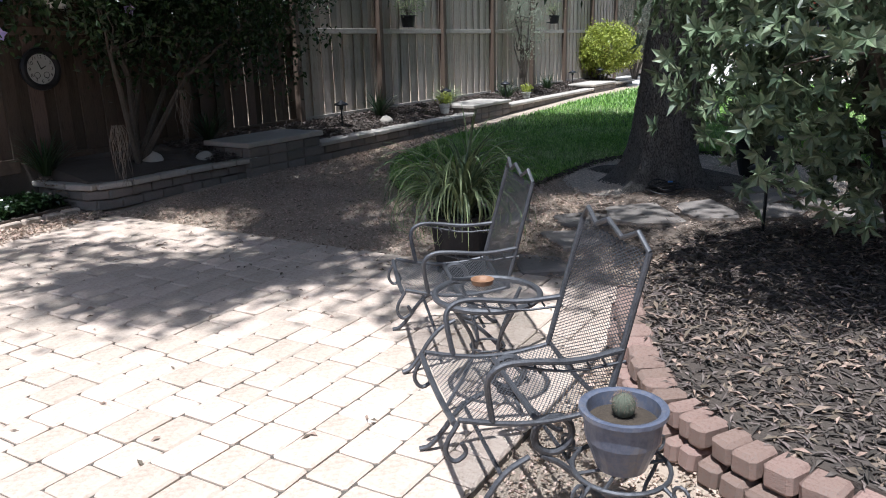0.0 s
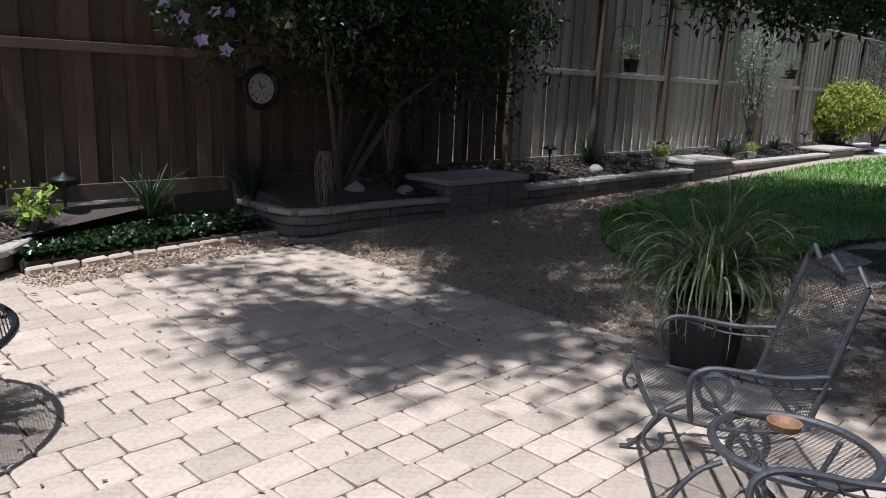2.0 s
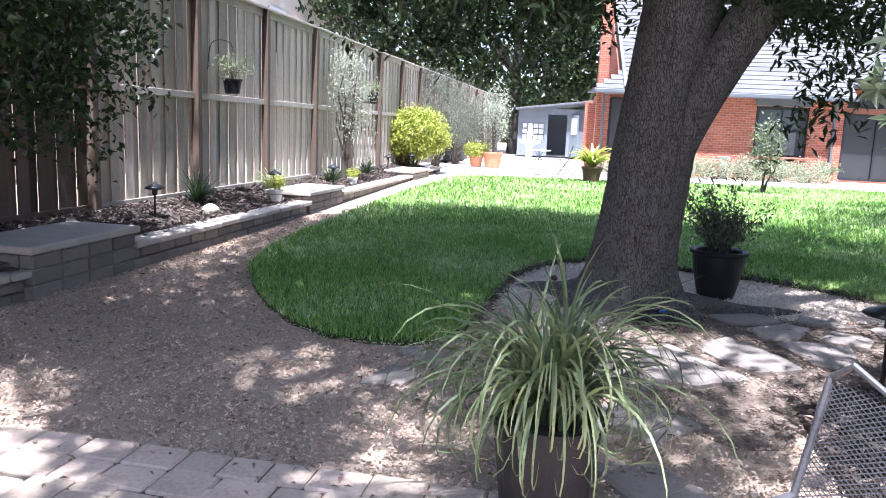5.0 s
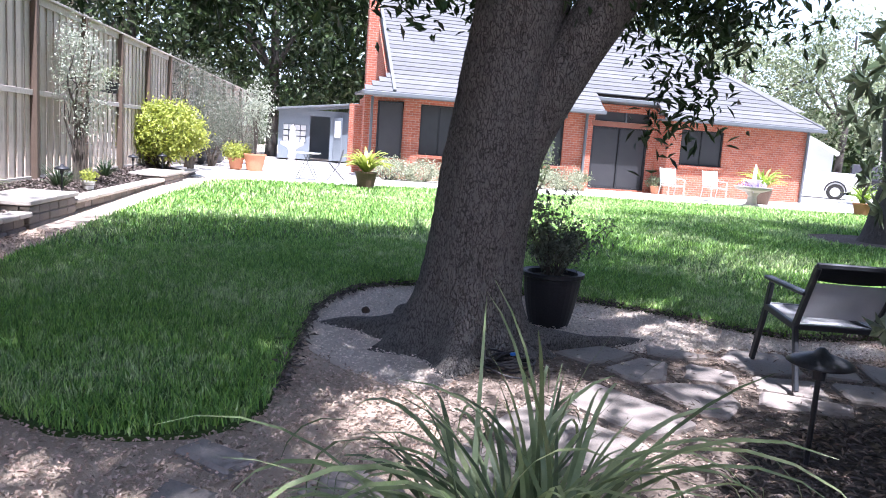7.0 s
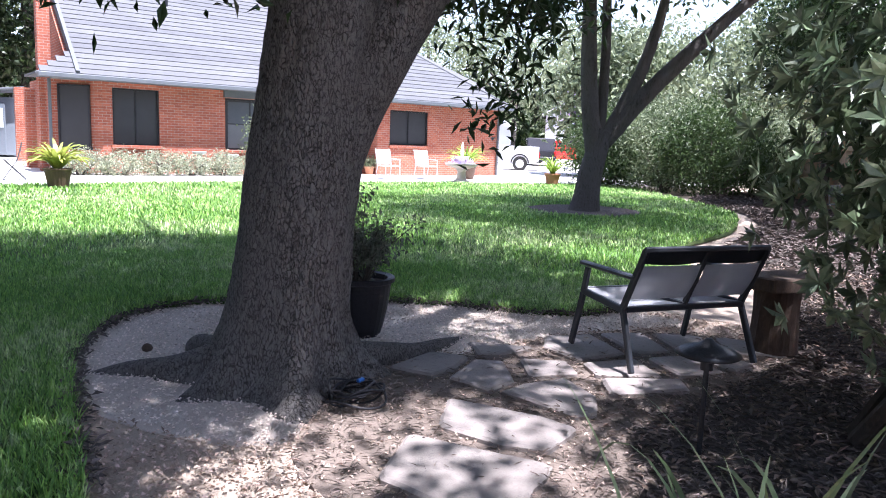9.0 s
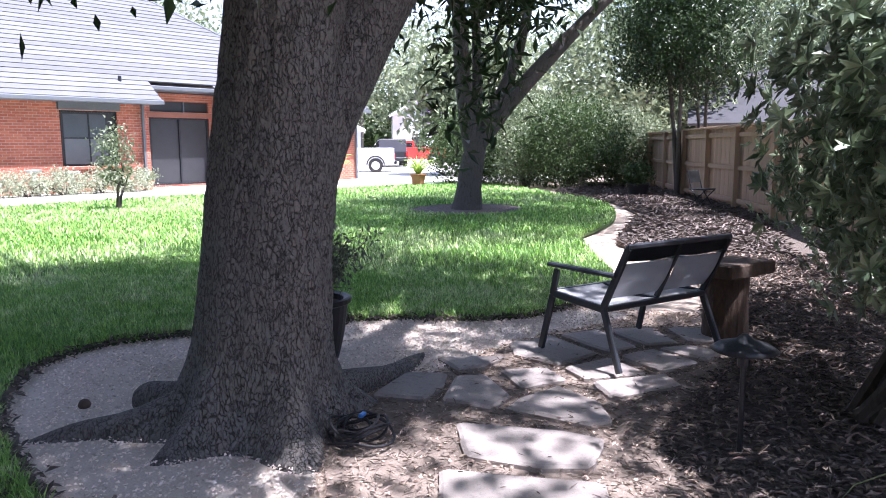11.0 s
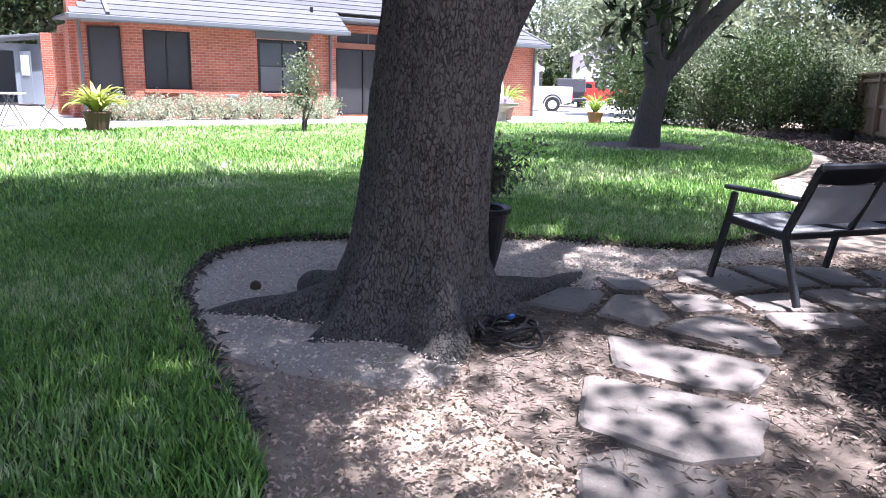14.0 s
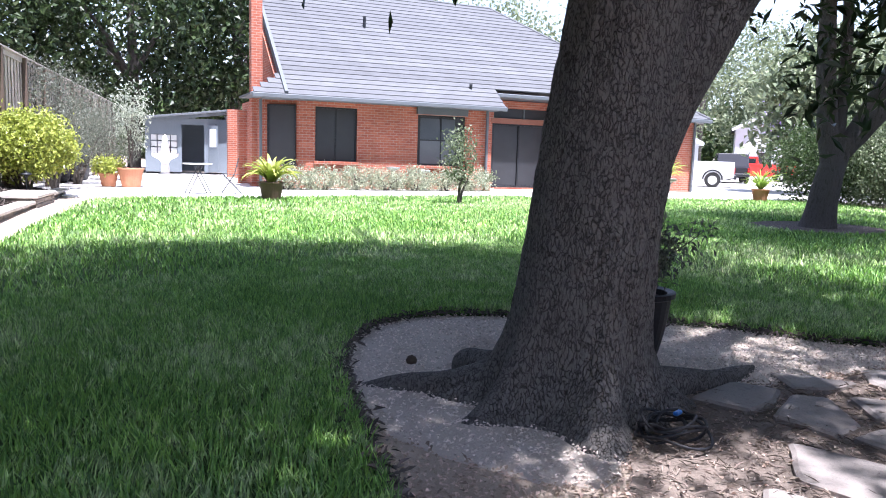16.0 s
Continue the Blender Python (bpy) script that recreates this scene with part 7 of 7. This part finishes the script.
def plain_house(at, turn, width, deep, eave, ridge, mat, label, roof_mat=M_TILE, windows=((0.2, 1.0, 0.9, 1.1),), brick=False):
    """A far gabled house: walls, roof, gable front and windows."""
    t = thing("neighbour_house", label, "house", at, turn)
    bm = bmesh.new()
    line = [(-width / 2, 0), (width / 2, 0), (width / 2, eave), (0, ridge), (-width / 2, eave)]
    f = bm.faces.new([bm.verts.new((x, 0, z)) for x, z in line])
    ext = bmesh.ops.extrude_face_region(bm, geom=[f])
    bmesh.ops.translate(bm, vec=(0, deep, 0), verts=[v for v in ext["geom"] if isinstance(v, bmesh.types.BMVert)])
    bmesh.ops.recalc_face_normals(bm, faces=bm.faces)
    w = part("wall", bm, mat, t)
    if brick:
        wall_uv(w)
    slope = math.degrees(math.atan2(ridge - eave, width / 2))
    run = math.hypot(width / 2, ridge - eave) + 0.4
    for e in (-1, 1):
        ob = part("roof", boxed((0, 0, 0), (run, deep + 0.7, 0.12), None, 0.01), roof_mat, t)
        ob.matrix_basis = pose(e * (width / 4 + 0.12), deep / 2, (eave + ridge) / 2 + 0.02, 0, e * slope)
        tr = part("rake_board", boxed((0, 0, 0), (run, 0.05, 0.2)), M_WHITE, t)
        tr.matrix_basis = pose(e * (width / 4 + 0.12), -0.34, (eave + ridge) / 2 - 0.08, 0, e * slope)
    for x, z, ww, hh in windows:
        p = part("window", boxed((x, -0.02, z + hh / 2), (ww, 0.06, hh)), M_SCREEN, t)
        part("window_frame", boxed((x, -0.03, z + hh + 0.04), (ww + 0.16, 0.08, 0.08)), M_WHITE, p)
    return t


M_DARK_ROOF = material("dark shingle", [(0.03, 0.03, 0.033), (0.06, 0.06, 0.065)], 1.2, 30, 0.9, 0.4, spec=0.2)
plain_house((56.3, 26.0, 0.2), -66, 7.5, 9, 3.9, 5.9, M_WHITE, "white sided two-storey house beyond the street", windows=((-1.6, 0.9, 0.9, 1.2),))
plain_house((43.5, 30.5, 0.2), -62, 6.5, 7, 2.5, 4.2, M_WHITE, "low white garage beyond the driveway", M_PALE_METAL, ())
plain_house((39.0, -5.5, 0.1), 0, 12, 11.5, 2.3, 5.0, material("brown siding", [(0.12, 0.095, 0.08), (0.18, 0.145, 0.12)], 2, 30, 0.8, 0.2), "dark-roofed neighbour house behind the tan fence", M_DARK_ROOF, windows=((-2, 0.9, 1.2, 1.2),))
p = fg(22, -12.5)
plain_house((p[0], p[1], 0.2), FANG, 22, 9, 5.4, 6.4, M_BRICK_PALE, "pale brick neighbour house behind the garden fence", windows=((-4, 3.5, 1.1, 1.3), (3, 3.5, 1.1, 1.3)), brick=True)

# ---- hedges and trees round about ----
for k, (x, y, r, h) in enumerate(((23.2, 13.0, 1.7, 1.35), (22.6, 11.0, 1.8, 1.5), (21.6, 9.3, 1.6, 1.45), (24.6, 9.6, 1.9, 1.5), (26.5, 11.8, 2.0, 1.6), (23.4, 7.9, 1.3, 1.2))):
    shrub("hedge_shrub", (x, y, 0.15), (0, 0, h), (r, r, h * 0.95), 420, 26, 0.22, (0.11, 0.055), M_LIGHT_LEAF if k % 2 else M_FAR_LEAF, "large loose rounded shrub at the garden's far edge", 130 + k, 7, floor=0.15, hole=0.5)
for k, (x, y, h) in enumerate(((18.6, 6.2, 5.0), (20.4, 5.6, 5.4))):
    tree("crape_tree", (x, y, 0.1), "slim many-stemmed tree with a dark round crown", [([(0, 0, -0.05), (0.12 * (j - 1), 0.1 * (j % 2), 1.4), (0.35 * (j - 1), 0.25 * (j % 2), 2.6), (0.5 * (j - 1), 0.4 * (j % 2), 4.2)], [0.06, 0.05, 0.04, 0.02]) for j in range(4)], (0, 0, h - 0.8), (1.8, 1.8, 1.8), 760, 30, 0.22, (0.1, 0.05), M_OAK_LEAF, 140 + k, floor=2.2, size=0.8, cut=-0.35)
tree("crape_tree", (13.4, 3.6, 0.1), "bare-stemmed small tree leaning over the tan fence", [([(0, 0, -0.05), (0.15, 0.15, 0.9), (-0.3, 0.3, 1.7), (-0.6, 0.4, 2.6)], [0.06, 0.05, 0.035, 0.02]), ([(0.15, 0.15, 0.9), (0.5, 0.3, 1.7), (0.9, 0.3, 2.8)], [0.045, 0.035, 0.015])], (0.4, 0.3, 3.4), (1.7, 1.5, 1.2), 260, 30, 0.22, (0.1, 0.05), M_VARIEG, 145, floor=2.0, size=0.8)
M_LILAC = material("lilac blossom", [(0.3, 0.22, 0.42), (0.45, 0.35, 0.55)], 1, 10, 0.7, 0, vary=0.3, island=True, thin=0.3)
tree("crape_tree", (41.0, 20.4, 0.2), "small tree covered in lilac blossom by the drive", [([(0, 0, 0), (0.1, 0.1, 1.4), (0.2, 0.2, 3.0)], [0.1, 0.08, 0.04])], (0, 0, 3.5), (1.5, 1.5, 1.4), 260, 24, 0.25, (0.16, 0.1), M_LILAC, 146, floor=1.5)
big = [
    # x, y, height, spread, leaf
    (14.7, 42.3, 13, 6.0, 0), (20.3, 42.0, 14, 5.5, 0), (8.0, 44.0, 13, 6.0, 0), (27, 46, 13, 6.0, 1), (35, 44, 13, 6.0, 1), (43, 42, 13, 6.5, 1), (52, 39, 13, 6.5, 1), (58, 34, 14, 6.5, 1), (66, 30, 14, 7.0, 1), (66, 22, 13, 7.0, 1), (64, 14, 5.5, 4.5, 1), (54, 7, 8, 4.5, 1), (46, 3, 12, 6.0, 1), (42, -4, 12, 6.5, 1), (31, 15.2, 6.5, 3.0, 1), (36, 8.5, 9, 4.5, 1), (-8, 24, 11, 5.0, 0), (0, 34, 12, 5.5, 0), (-14, 13, 11, 5.5, 0), (30, -8, 11, 6.0, 0),
]
for k, (x, y, h, r, leaf) in enumerate(big):
    rr = random.Random(k)
    bend = [(rr.uniform(-0.3, 0.3), rr.uniform(-0.3, 0.3)) for _ in range(3)]
    trunk = [([(0, 0, -0.1), (bend[0][0], bend[0][1], h * 0.25), (bend[1][0], bend[1][1], h * 0.5), (bend[2][0], bend[2][1], h * 0.85)], [0.34, 0.27, 0.22, 0.06])]
    for j in range(4):
        a = rr.uniform(0, math.tau)
        trunk.append(([(0, 0, h * 0.35), (r * 0.3 * math.cos(a), r * 0.3 * math.sin(a), h * 0.5), (r * 0.7 * math.cos(a), r * 0.7 * math.sin(a), h * 0.62)], [0.16, 0.11, 0.04]))
    tree("background_tree", (x, y, 0.0), "tall leafy tree rising behind the houses and fences", trunk, (0, 0, h * 0.58), (r, r, h * 0.42), 1000 if leaf == 0 else 560, 16, 0.55, (0.34, 0.2), M_DARK_LEAF if leaf == 0 else M_LIGHT_LEAF, 160 + k, M_BARK, h * 0.2, 0.45, -0.25, 2.2)
# out-of-view tree, added so that its crown shades the mulch bed
tree("background_tree", (6.6, -3.2, 0.0), "unseen spreading tree, added to shade the mulch bed", [([(0, 0, -0.1), (0.1, 0.1, 2.2), (0.2, 0.4, 4.0), (0.2, 0.8, 6.5)], [0.3, 0.24, 0.2, 0.06]), ([(0.1, 0.1, 2.5), (-1.2, 1.2, 4.2), (-2.6, 2.6, 5.2)], [0.15, 0.1, 0.04])], (-1.0, 1.0, 6.0), (4.6, 4.8, 2.2), 1500, 30, 0.28, (0.17, 0.09), M_OAK_LEAF, 199, M_BARK, 3.6, 0.1, -0.1, 1.5, openings=True)
# two unseen trees, added to block sky light over the near fence
for k, (s, n) in enumerate(((1.0, -11.5), (5.5, -12.0))):
    p = fg(s, n)
    tree("background_tree", (p[0], p[1], 0.0), "unseen leafy tree, added behind the garden fence to dim it", [([(0, 0, -0.1), (0.1, 0.1, 3), (0.0, 0.2, 7.0)], [0.25, 0.2, 0.06])], (0, 0, 6.3), (3.2, 3.2, 3.0), 500, 22, 0.4, (0.26, 0.15), M_FAR_LEAF, 205 + k, M_BARK, 3.2, 0.4, -0.25, 1.6)
wood = np.random.RandomState(300)
a = wood.uniform(-0.9, 2.2, 26000)
d = wood.uniform(72, 95, 26000)
pts = np.stack([d * np.cos(a), 8 + d * np.sin(a), 0.2 + 6.5 * wood.rand(26000) ** 0.8], 1)
keep = np.array([noise.noise(Vector((q[0] / 9, q[1] / 9, q[2] / 7))) > -0.25 for q in pts])
pts = pts[keep]
tagged(leaf_mesh("distant_woods", pts, wood.normal(size=pts.shape), wood.normal(size=pts.shape), 1.5, 0.9, M_FAR_LEAF), "hazy line of distant leafy woods", "woods", kind="stuff")

# ---- the garden's near side, behind the camera: unseen wall added to close it ----
tagged(wall_uv(part("wall_south", boxed((-1.0, -7.0, 1.6), (26, 0.3, 3.2)), M_BRICK)), "plain red brick wall, unseen, added behind the patio", "wall", kind="structure")

# ---- grass, chips and litter ----
rs = np.random.RandomState(400)


def heights(x, y):
    s, n = x * F.x + y * F.y, x * G.x + y * G.y
    d = np.hypot(np.maximum(s - 4.45, 0), np.maximum(np.maximum(n + 0.8, -6.2 - n), 0))
    a, b, c = np.clip(d / 0.3, 0, 1), np.clip((d - 0.2) / 2.0, 0, 1), np.clip((d - 3.0) / 12.0, 0, 1)
    return -0.04 + 0.038 * a + 0.05 * b * b * (3 - 2 * b) + 0.18 * c * c * (3 - 2 * c)


def grass(count, x0, x1, y0, y1, tall, wide, far_from=0.0, edge=0.0):
    x, y = rs.uniform(x0, x1, count), rs.uniform(y0, y1, count)
    ok = inside(LAWN, x, y) & (np.hypot(x - 13.1, y - 10.05) > 1.15)
    if far_from:
        ok &= np.hypot(x + 0.9, y - 5.2) > far_from
    x, y = x[ok], y[ok]
    n = len(x)
    base = np.stack([x, y, heights(x, y) + 0.012], 1)
    a = rs.uniform(0, math.tau, n)
    lean = rs.uniform(0.1, 0.75, n)
    h = tall * rs.uniform(0.6, 1.25, n)
    way = np.stack([np.cos(a) * lean, np.sin(a) * lean, np.ones(n)], 1)
    side = np.stack([-np.sin(a), np.cos(a), np.zeros(n)], 1)
    w = (wide * rs.uniform(0.7, 1.3, n))[:, None]
    mid = base + way * (h * 0.55)[:, None]
    tip = base + way * h[:, None] + np.stack([np.cos(a), np.sin(a), -0.3 * np.ones(n)], 1) * (h * 0.35 * lean)[:, None]
    verts = np.stack([base - side * w, base + side * w, mid + side * w * 0.8, tip, mid - side * w * 0.8], 1).reshape(-1, 3)
    f = np.arange(n)[:, None] * 5
    return verts, np.concatenate([f + [0, 1, 2], f + [0, 2, 4], f + [4, 2, 3]])


g1 = grass(170000, -1, 6.5, 6.8, 12, 0.075, 0.0042)
g2 = grass(120000, -1, 14, 6, 17, 0.075, 0.007, 6.0)
g3 = grass(110000, 2, 25, 6, 22, 0.08, 0.012, 11.0)
vs, fs, off = [], [], 0
for v, f in (g1, g2, g3):
    vs.append(v)
    fs.append(f + off)
    off += len(v)
tagged(mesh_of("lawn_grass", np.concatenate(vs), np.concatenate(fs), M_GRASS), "dense bright green lawn grass blades", "grass", kind="stuff")


def chips(name, x, y, z, size, thin, mat, label, category, curl=0.3):
    n = len(x)
    a = rs.uniform(0, math.tau, n)
    l, w = size * rs.uniform(0.5, 1.4, n), size * thin * rs.uniform(0.6, 1.4, n)
    way = np.stack([np.cos(a), np.sin(a), rs.normal(0, curl, n)], 1)
    up = np.stack([rs.normal(0, curl, n), rs.normal(0, curl, n), np.ones(n)], 1)
    return tagged(leaf_mesh(name, np.stack([x, y, z], 1), way, up, l, w, mat, None, 0.3), label, category, kind="stuff")


def in_patio(x, y, m=0.0):
    s, n = x * F.x + y * F.y, x * G.x + y * G.y
    return (s < 4.45 + m) & (n > -6.2 - m) & (n < -0.8 + m)


def scatter(count, x0, x1, y0, y1):
    return rs.uniform(x0, x1, count), rs.uniform(y0, y1, count)


x, y = scatter(330000, -6, 5.5, -0.5, 13.5)
n = x * G.x + y * G.y
ok = ~inside(LAWN, x, y) & ~inside(MULCH, x, y) & ~in_patio(x, y) & (n > -6.15) & (np.hypot(x + 0.6, y - 5) < 9)
ok &= ~inside(DIRT, x, y) | (rs.rand(len(x)) < 0.14)
x, y = x[ok], y[ok]
pea = inside(PEA, x, y)
chips("gravel_chips", x[pea], y[pea], heights(x[pea], y[pea]) + 0.008 + rs.uniform(-0.005, 0.006, pea.sum()), 0.02, 0.8, M_PEA, "pale grey pea gravel round the oak", "gravel", 0.35)
x, y = x[~pea], y[~pea]
chips("gravel_chips", x, y, heights(x, y) + 0.008 + rs.uniform(-0.005, 0.006, len(x)), 0.022, 0.75, M_CHIP, "pale tan pea gravel and wood chips", "gravel", 0.38)
keep = rs.rand(len(x)) < 0.035
x, y = x[keep], y[keep]
chips("leaf_litter", x, y, heights(x, y) + 0.018, 0.048, 0.35, M_LITTER, "scattered dry brown oak leaves", "leaves", 0.25)
x, y = scatter(11000, 1.0, 5.1, 5.0, 7.6)
ok = inside(DIRT, x, y)
x, y = x[ok], y[ok]
chips("leaf_litter", x, y, heights(x, y) + 0.012 + rs.uniform(0, 0.014, len(x)), 0.055, 0.12, M_TWIG, "dry stalks and leaves lying on bare soil", "leaves", 0.25)
x, y = scatter(5000, -6, 3, -1, 6)
ok = in_patio(x, y)
pick = rs.rand(len(x)) < 0.06 + 0.5 * np.clip((x * F.x + y * F.y - 3.2) / 1.3, 0, 1)
x, y = x[ok & pick], y[ok & pick]
chips("leaf_litter", x, y, 0.006 + 0 * x, 0.05, 0.35, M_LITTER, "dry leaves fallen on the pavers", "leaves", 0.2)
x, y = scatter(120000, 0.9, 9, 0, 6.6)
ok = inside(MULCH, x, y)
x, y = x[ok], y[ok]
lift = np.array([mulch_lift(a, b) for a, b in zip(x, y)])
z = heights(x, y) + lift
chips("bark_mulch", x, y, z + rs.uniform(-0.004, 0.012, len(x)), 0.065, 0.2, M_BARK_CHIP, "shredded dark bark mulch pieces", "mulch", 0.3)
keep = rs.rand(len(x)) < 0.2
chips("leaf_litter", x[keep], y[keep], z[keep] + 0.012, 0.06, 0.32, M_LITTER, "dry leaves lying over the mulch", "leaves", 0.35)
x, y = scatter(40000, 8.5, 22, 4.5, 10)
ok = inside(MULCH, x, y) & (x > 8.8)
x, y = x[ok], y[ok]
chips("bark_mulch", x, y, heights(x, y) + 0.03, 0.13, 0.25, M_BARK_CHIP, "coarse bark mulch under the far trees", "mulch", 0.3)
rim = [(Vector(p), Vector(q)) for p, q in zip(LAWN, LAWN[1:]) if 0.6 < p[0] < 5.6 and p[1] < 10.2]
x, y = np.array([tuple(p.lerp(q, rs.rand()) + Vector((rs.normal(0, 0.035), rs.normal(0, 0.035)))) for p, q in rim for _ in range(int(260 * (q - p).length))]).T
chips("bark_mulch", x, y, heights(x, y) + 0.02 + rs.uniform(0, 0.02, len(x)), 0.055, 0.4, M_BARK_CHIP, "dark soil crumbs and roots along the lawn's cut edge", "mulch", 0.4)
x, y = scatter(16000, -7.2, -3.4, 1.5, 7.2)
bed_n = x * G.x + y * G.y
ok = (bed_n < -6.62) & (bed_n > -7.25) & ~inside([(-4.7, 4.86), (-4.3, 5.75), (-3.88, 6.9), (-4.5, 7.25), (-5.0, 6.7), (-5.4, 5.7), (-4.98, 5.05)], x, y)
x, y = x[ok], y[ok]
chips("leaf_litter", x, y, 0.18 + 0.12 * np.clip((-6.5 - (x * G.x + y * G.y)) / 0.7, 0, 1) + rs.uniform(0, 0.02, len(x)), 0.055, 0.45, M_LITTER, "pale dry leaves and chips in the fence bed", "leaves", 0.3)
q = rs.rand(2600)
x, y = -4.62 + 0.9 * q + rs.uniform(0.0, 0.42, 2600), 4.75 + 2.2 * q - rs.uniform(0.0, 0.2, 2600)
chips("leaf_litter", x, y, 0.006 + rs.uniform(0, 0.01, 2600), 0.035, 0.6, M_CHIP, "tan chips and leaves along the ivy edging", "leaves", 0.3)
s_, n_ = rs.uniform(3, 22, 26000), rs.uniform(-7.25, -6.3, 26000)
x, y = F.x * s_ + G.x * n_, F.y * s_ + G.y * n_
z = 0.25 + 0.2 * np.clip(-6.2 - n_, 0, 1)
ok = s_ > 6.0
chips("bark_mulch", x[ok], y[ok], z[ok] + rs.uniform(0, 0.02, ok.sum()), 0.07, 0.35, M_BARK_CHIP, "loose bark and leaves in the fence bed", "mulch", 0.3)

# ---- the patio ----
patio = tagged(new("patio"), "tumbled tan and pink concrete pavers with dark joints", "patio", kind="structure")
sand = bmesh.new()
prism(sand, [fg(4.43, -6.2), fg(4.43, -0.8), fg(-4.0, -0.8), fg(-4.0, -6.2)], -0.05, -0.014)
part("joint_sand", sand, M_SAND, patio)
paver_meshes = []
for k, (l, w) in enumerate(((0.25, 0.2), (0.25, 0.2), (0.25, 0.2), (0.2, 0.2), (0.2, 0.2), (0.155, 0.2))):
    hl, hw, cut = (l - 0.007) / 2, (w - 0.007) / 2, 0.013
    ring = [(hl - cut, hw), (hl, hw - cut), (hl, cut - hw), (hl - cut, -hw), (cut - hl, -hw), (-hl, cut - hw), (-hl, hw - cut), (cut - hl, hw)]
    bm = prism(bmesh.new(), ring[::-1], -0.06, -0.008)
    crown_face = max(bm.faces, key=lambda f: f.calc_center_median().z)
    bmesh.ops.inset_region(bm, faces=[crown_face], thickness=0.011, depth=0.008)
    for v in bm.verts:
        v.co += 0.0045 * noise.noise_vector(v.co * 14 + Vector((k * 3.3, 0, 0)))
    me = bpy.data.meshes.new("paver")
    bm.to_mesh(me)
    bm.free()
    me.materials.append(M_PAVER)
    paver_meshes.append((l, me))
rng = random.Random(77)
rest = bmesh.new()
spots = []
row = 0
n = -6.1
while n < -0.85:
    s = -4.0 + rng.uniform(0, 0.2)
    while s < 4.0:
        l, me = rng.choice(paver_meshes)
        spots.append((s + l / 2, n, me, l, 0))
        s += l
    n += 0.2
for r in range(2):
    q = -6.1
    while q < -0.85:
        l, me = rng.choice(paver_meshes[:4])
        spots.append((4.14 + 0.2 * r, q + l / 2, me, l, 90))
        q += l
near = sorted(spots, key=lambda p: (Vector((p[0] - 2.6, (p[1] + 2.6) * 0.8))).length)
for k, (s, n, me, l, turn) in enumerate(near):
    x, y = fg(s, n)
    m = pose(x, y, rng.uniform(-0.003, 0.003), rng.uniform(-0.5, 0.5), rng.uniform(-0.5, 0.5), FANG + turn + rng.uniform(-0.7, 0.7))
    if k < 300:
        ob = new("paver", me)
        ob.parent = patio
        ob.matrix_basis = m
    else:
        start = len(rest.verts)
        rest.from_mesh(me)
        rest.verts.ensure_lookup_table()
        for v in rest.verts[start:]:
            v.co = m @ v.co
tagged(part("pavers", rest, M_PAVER_FAR, patio), kind="stuff")
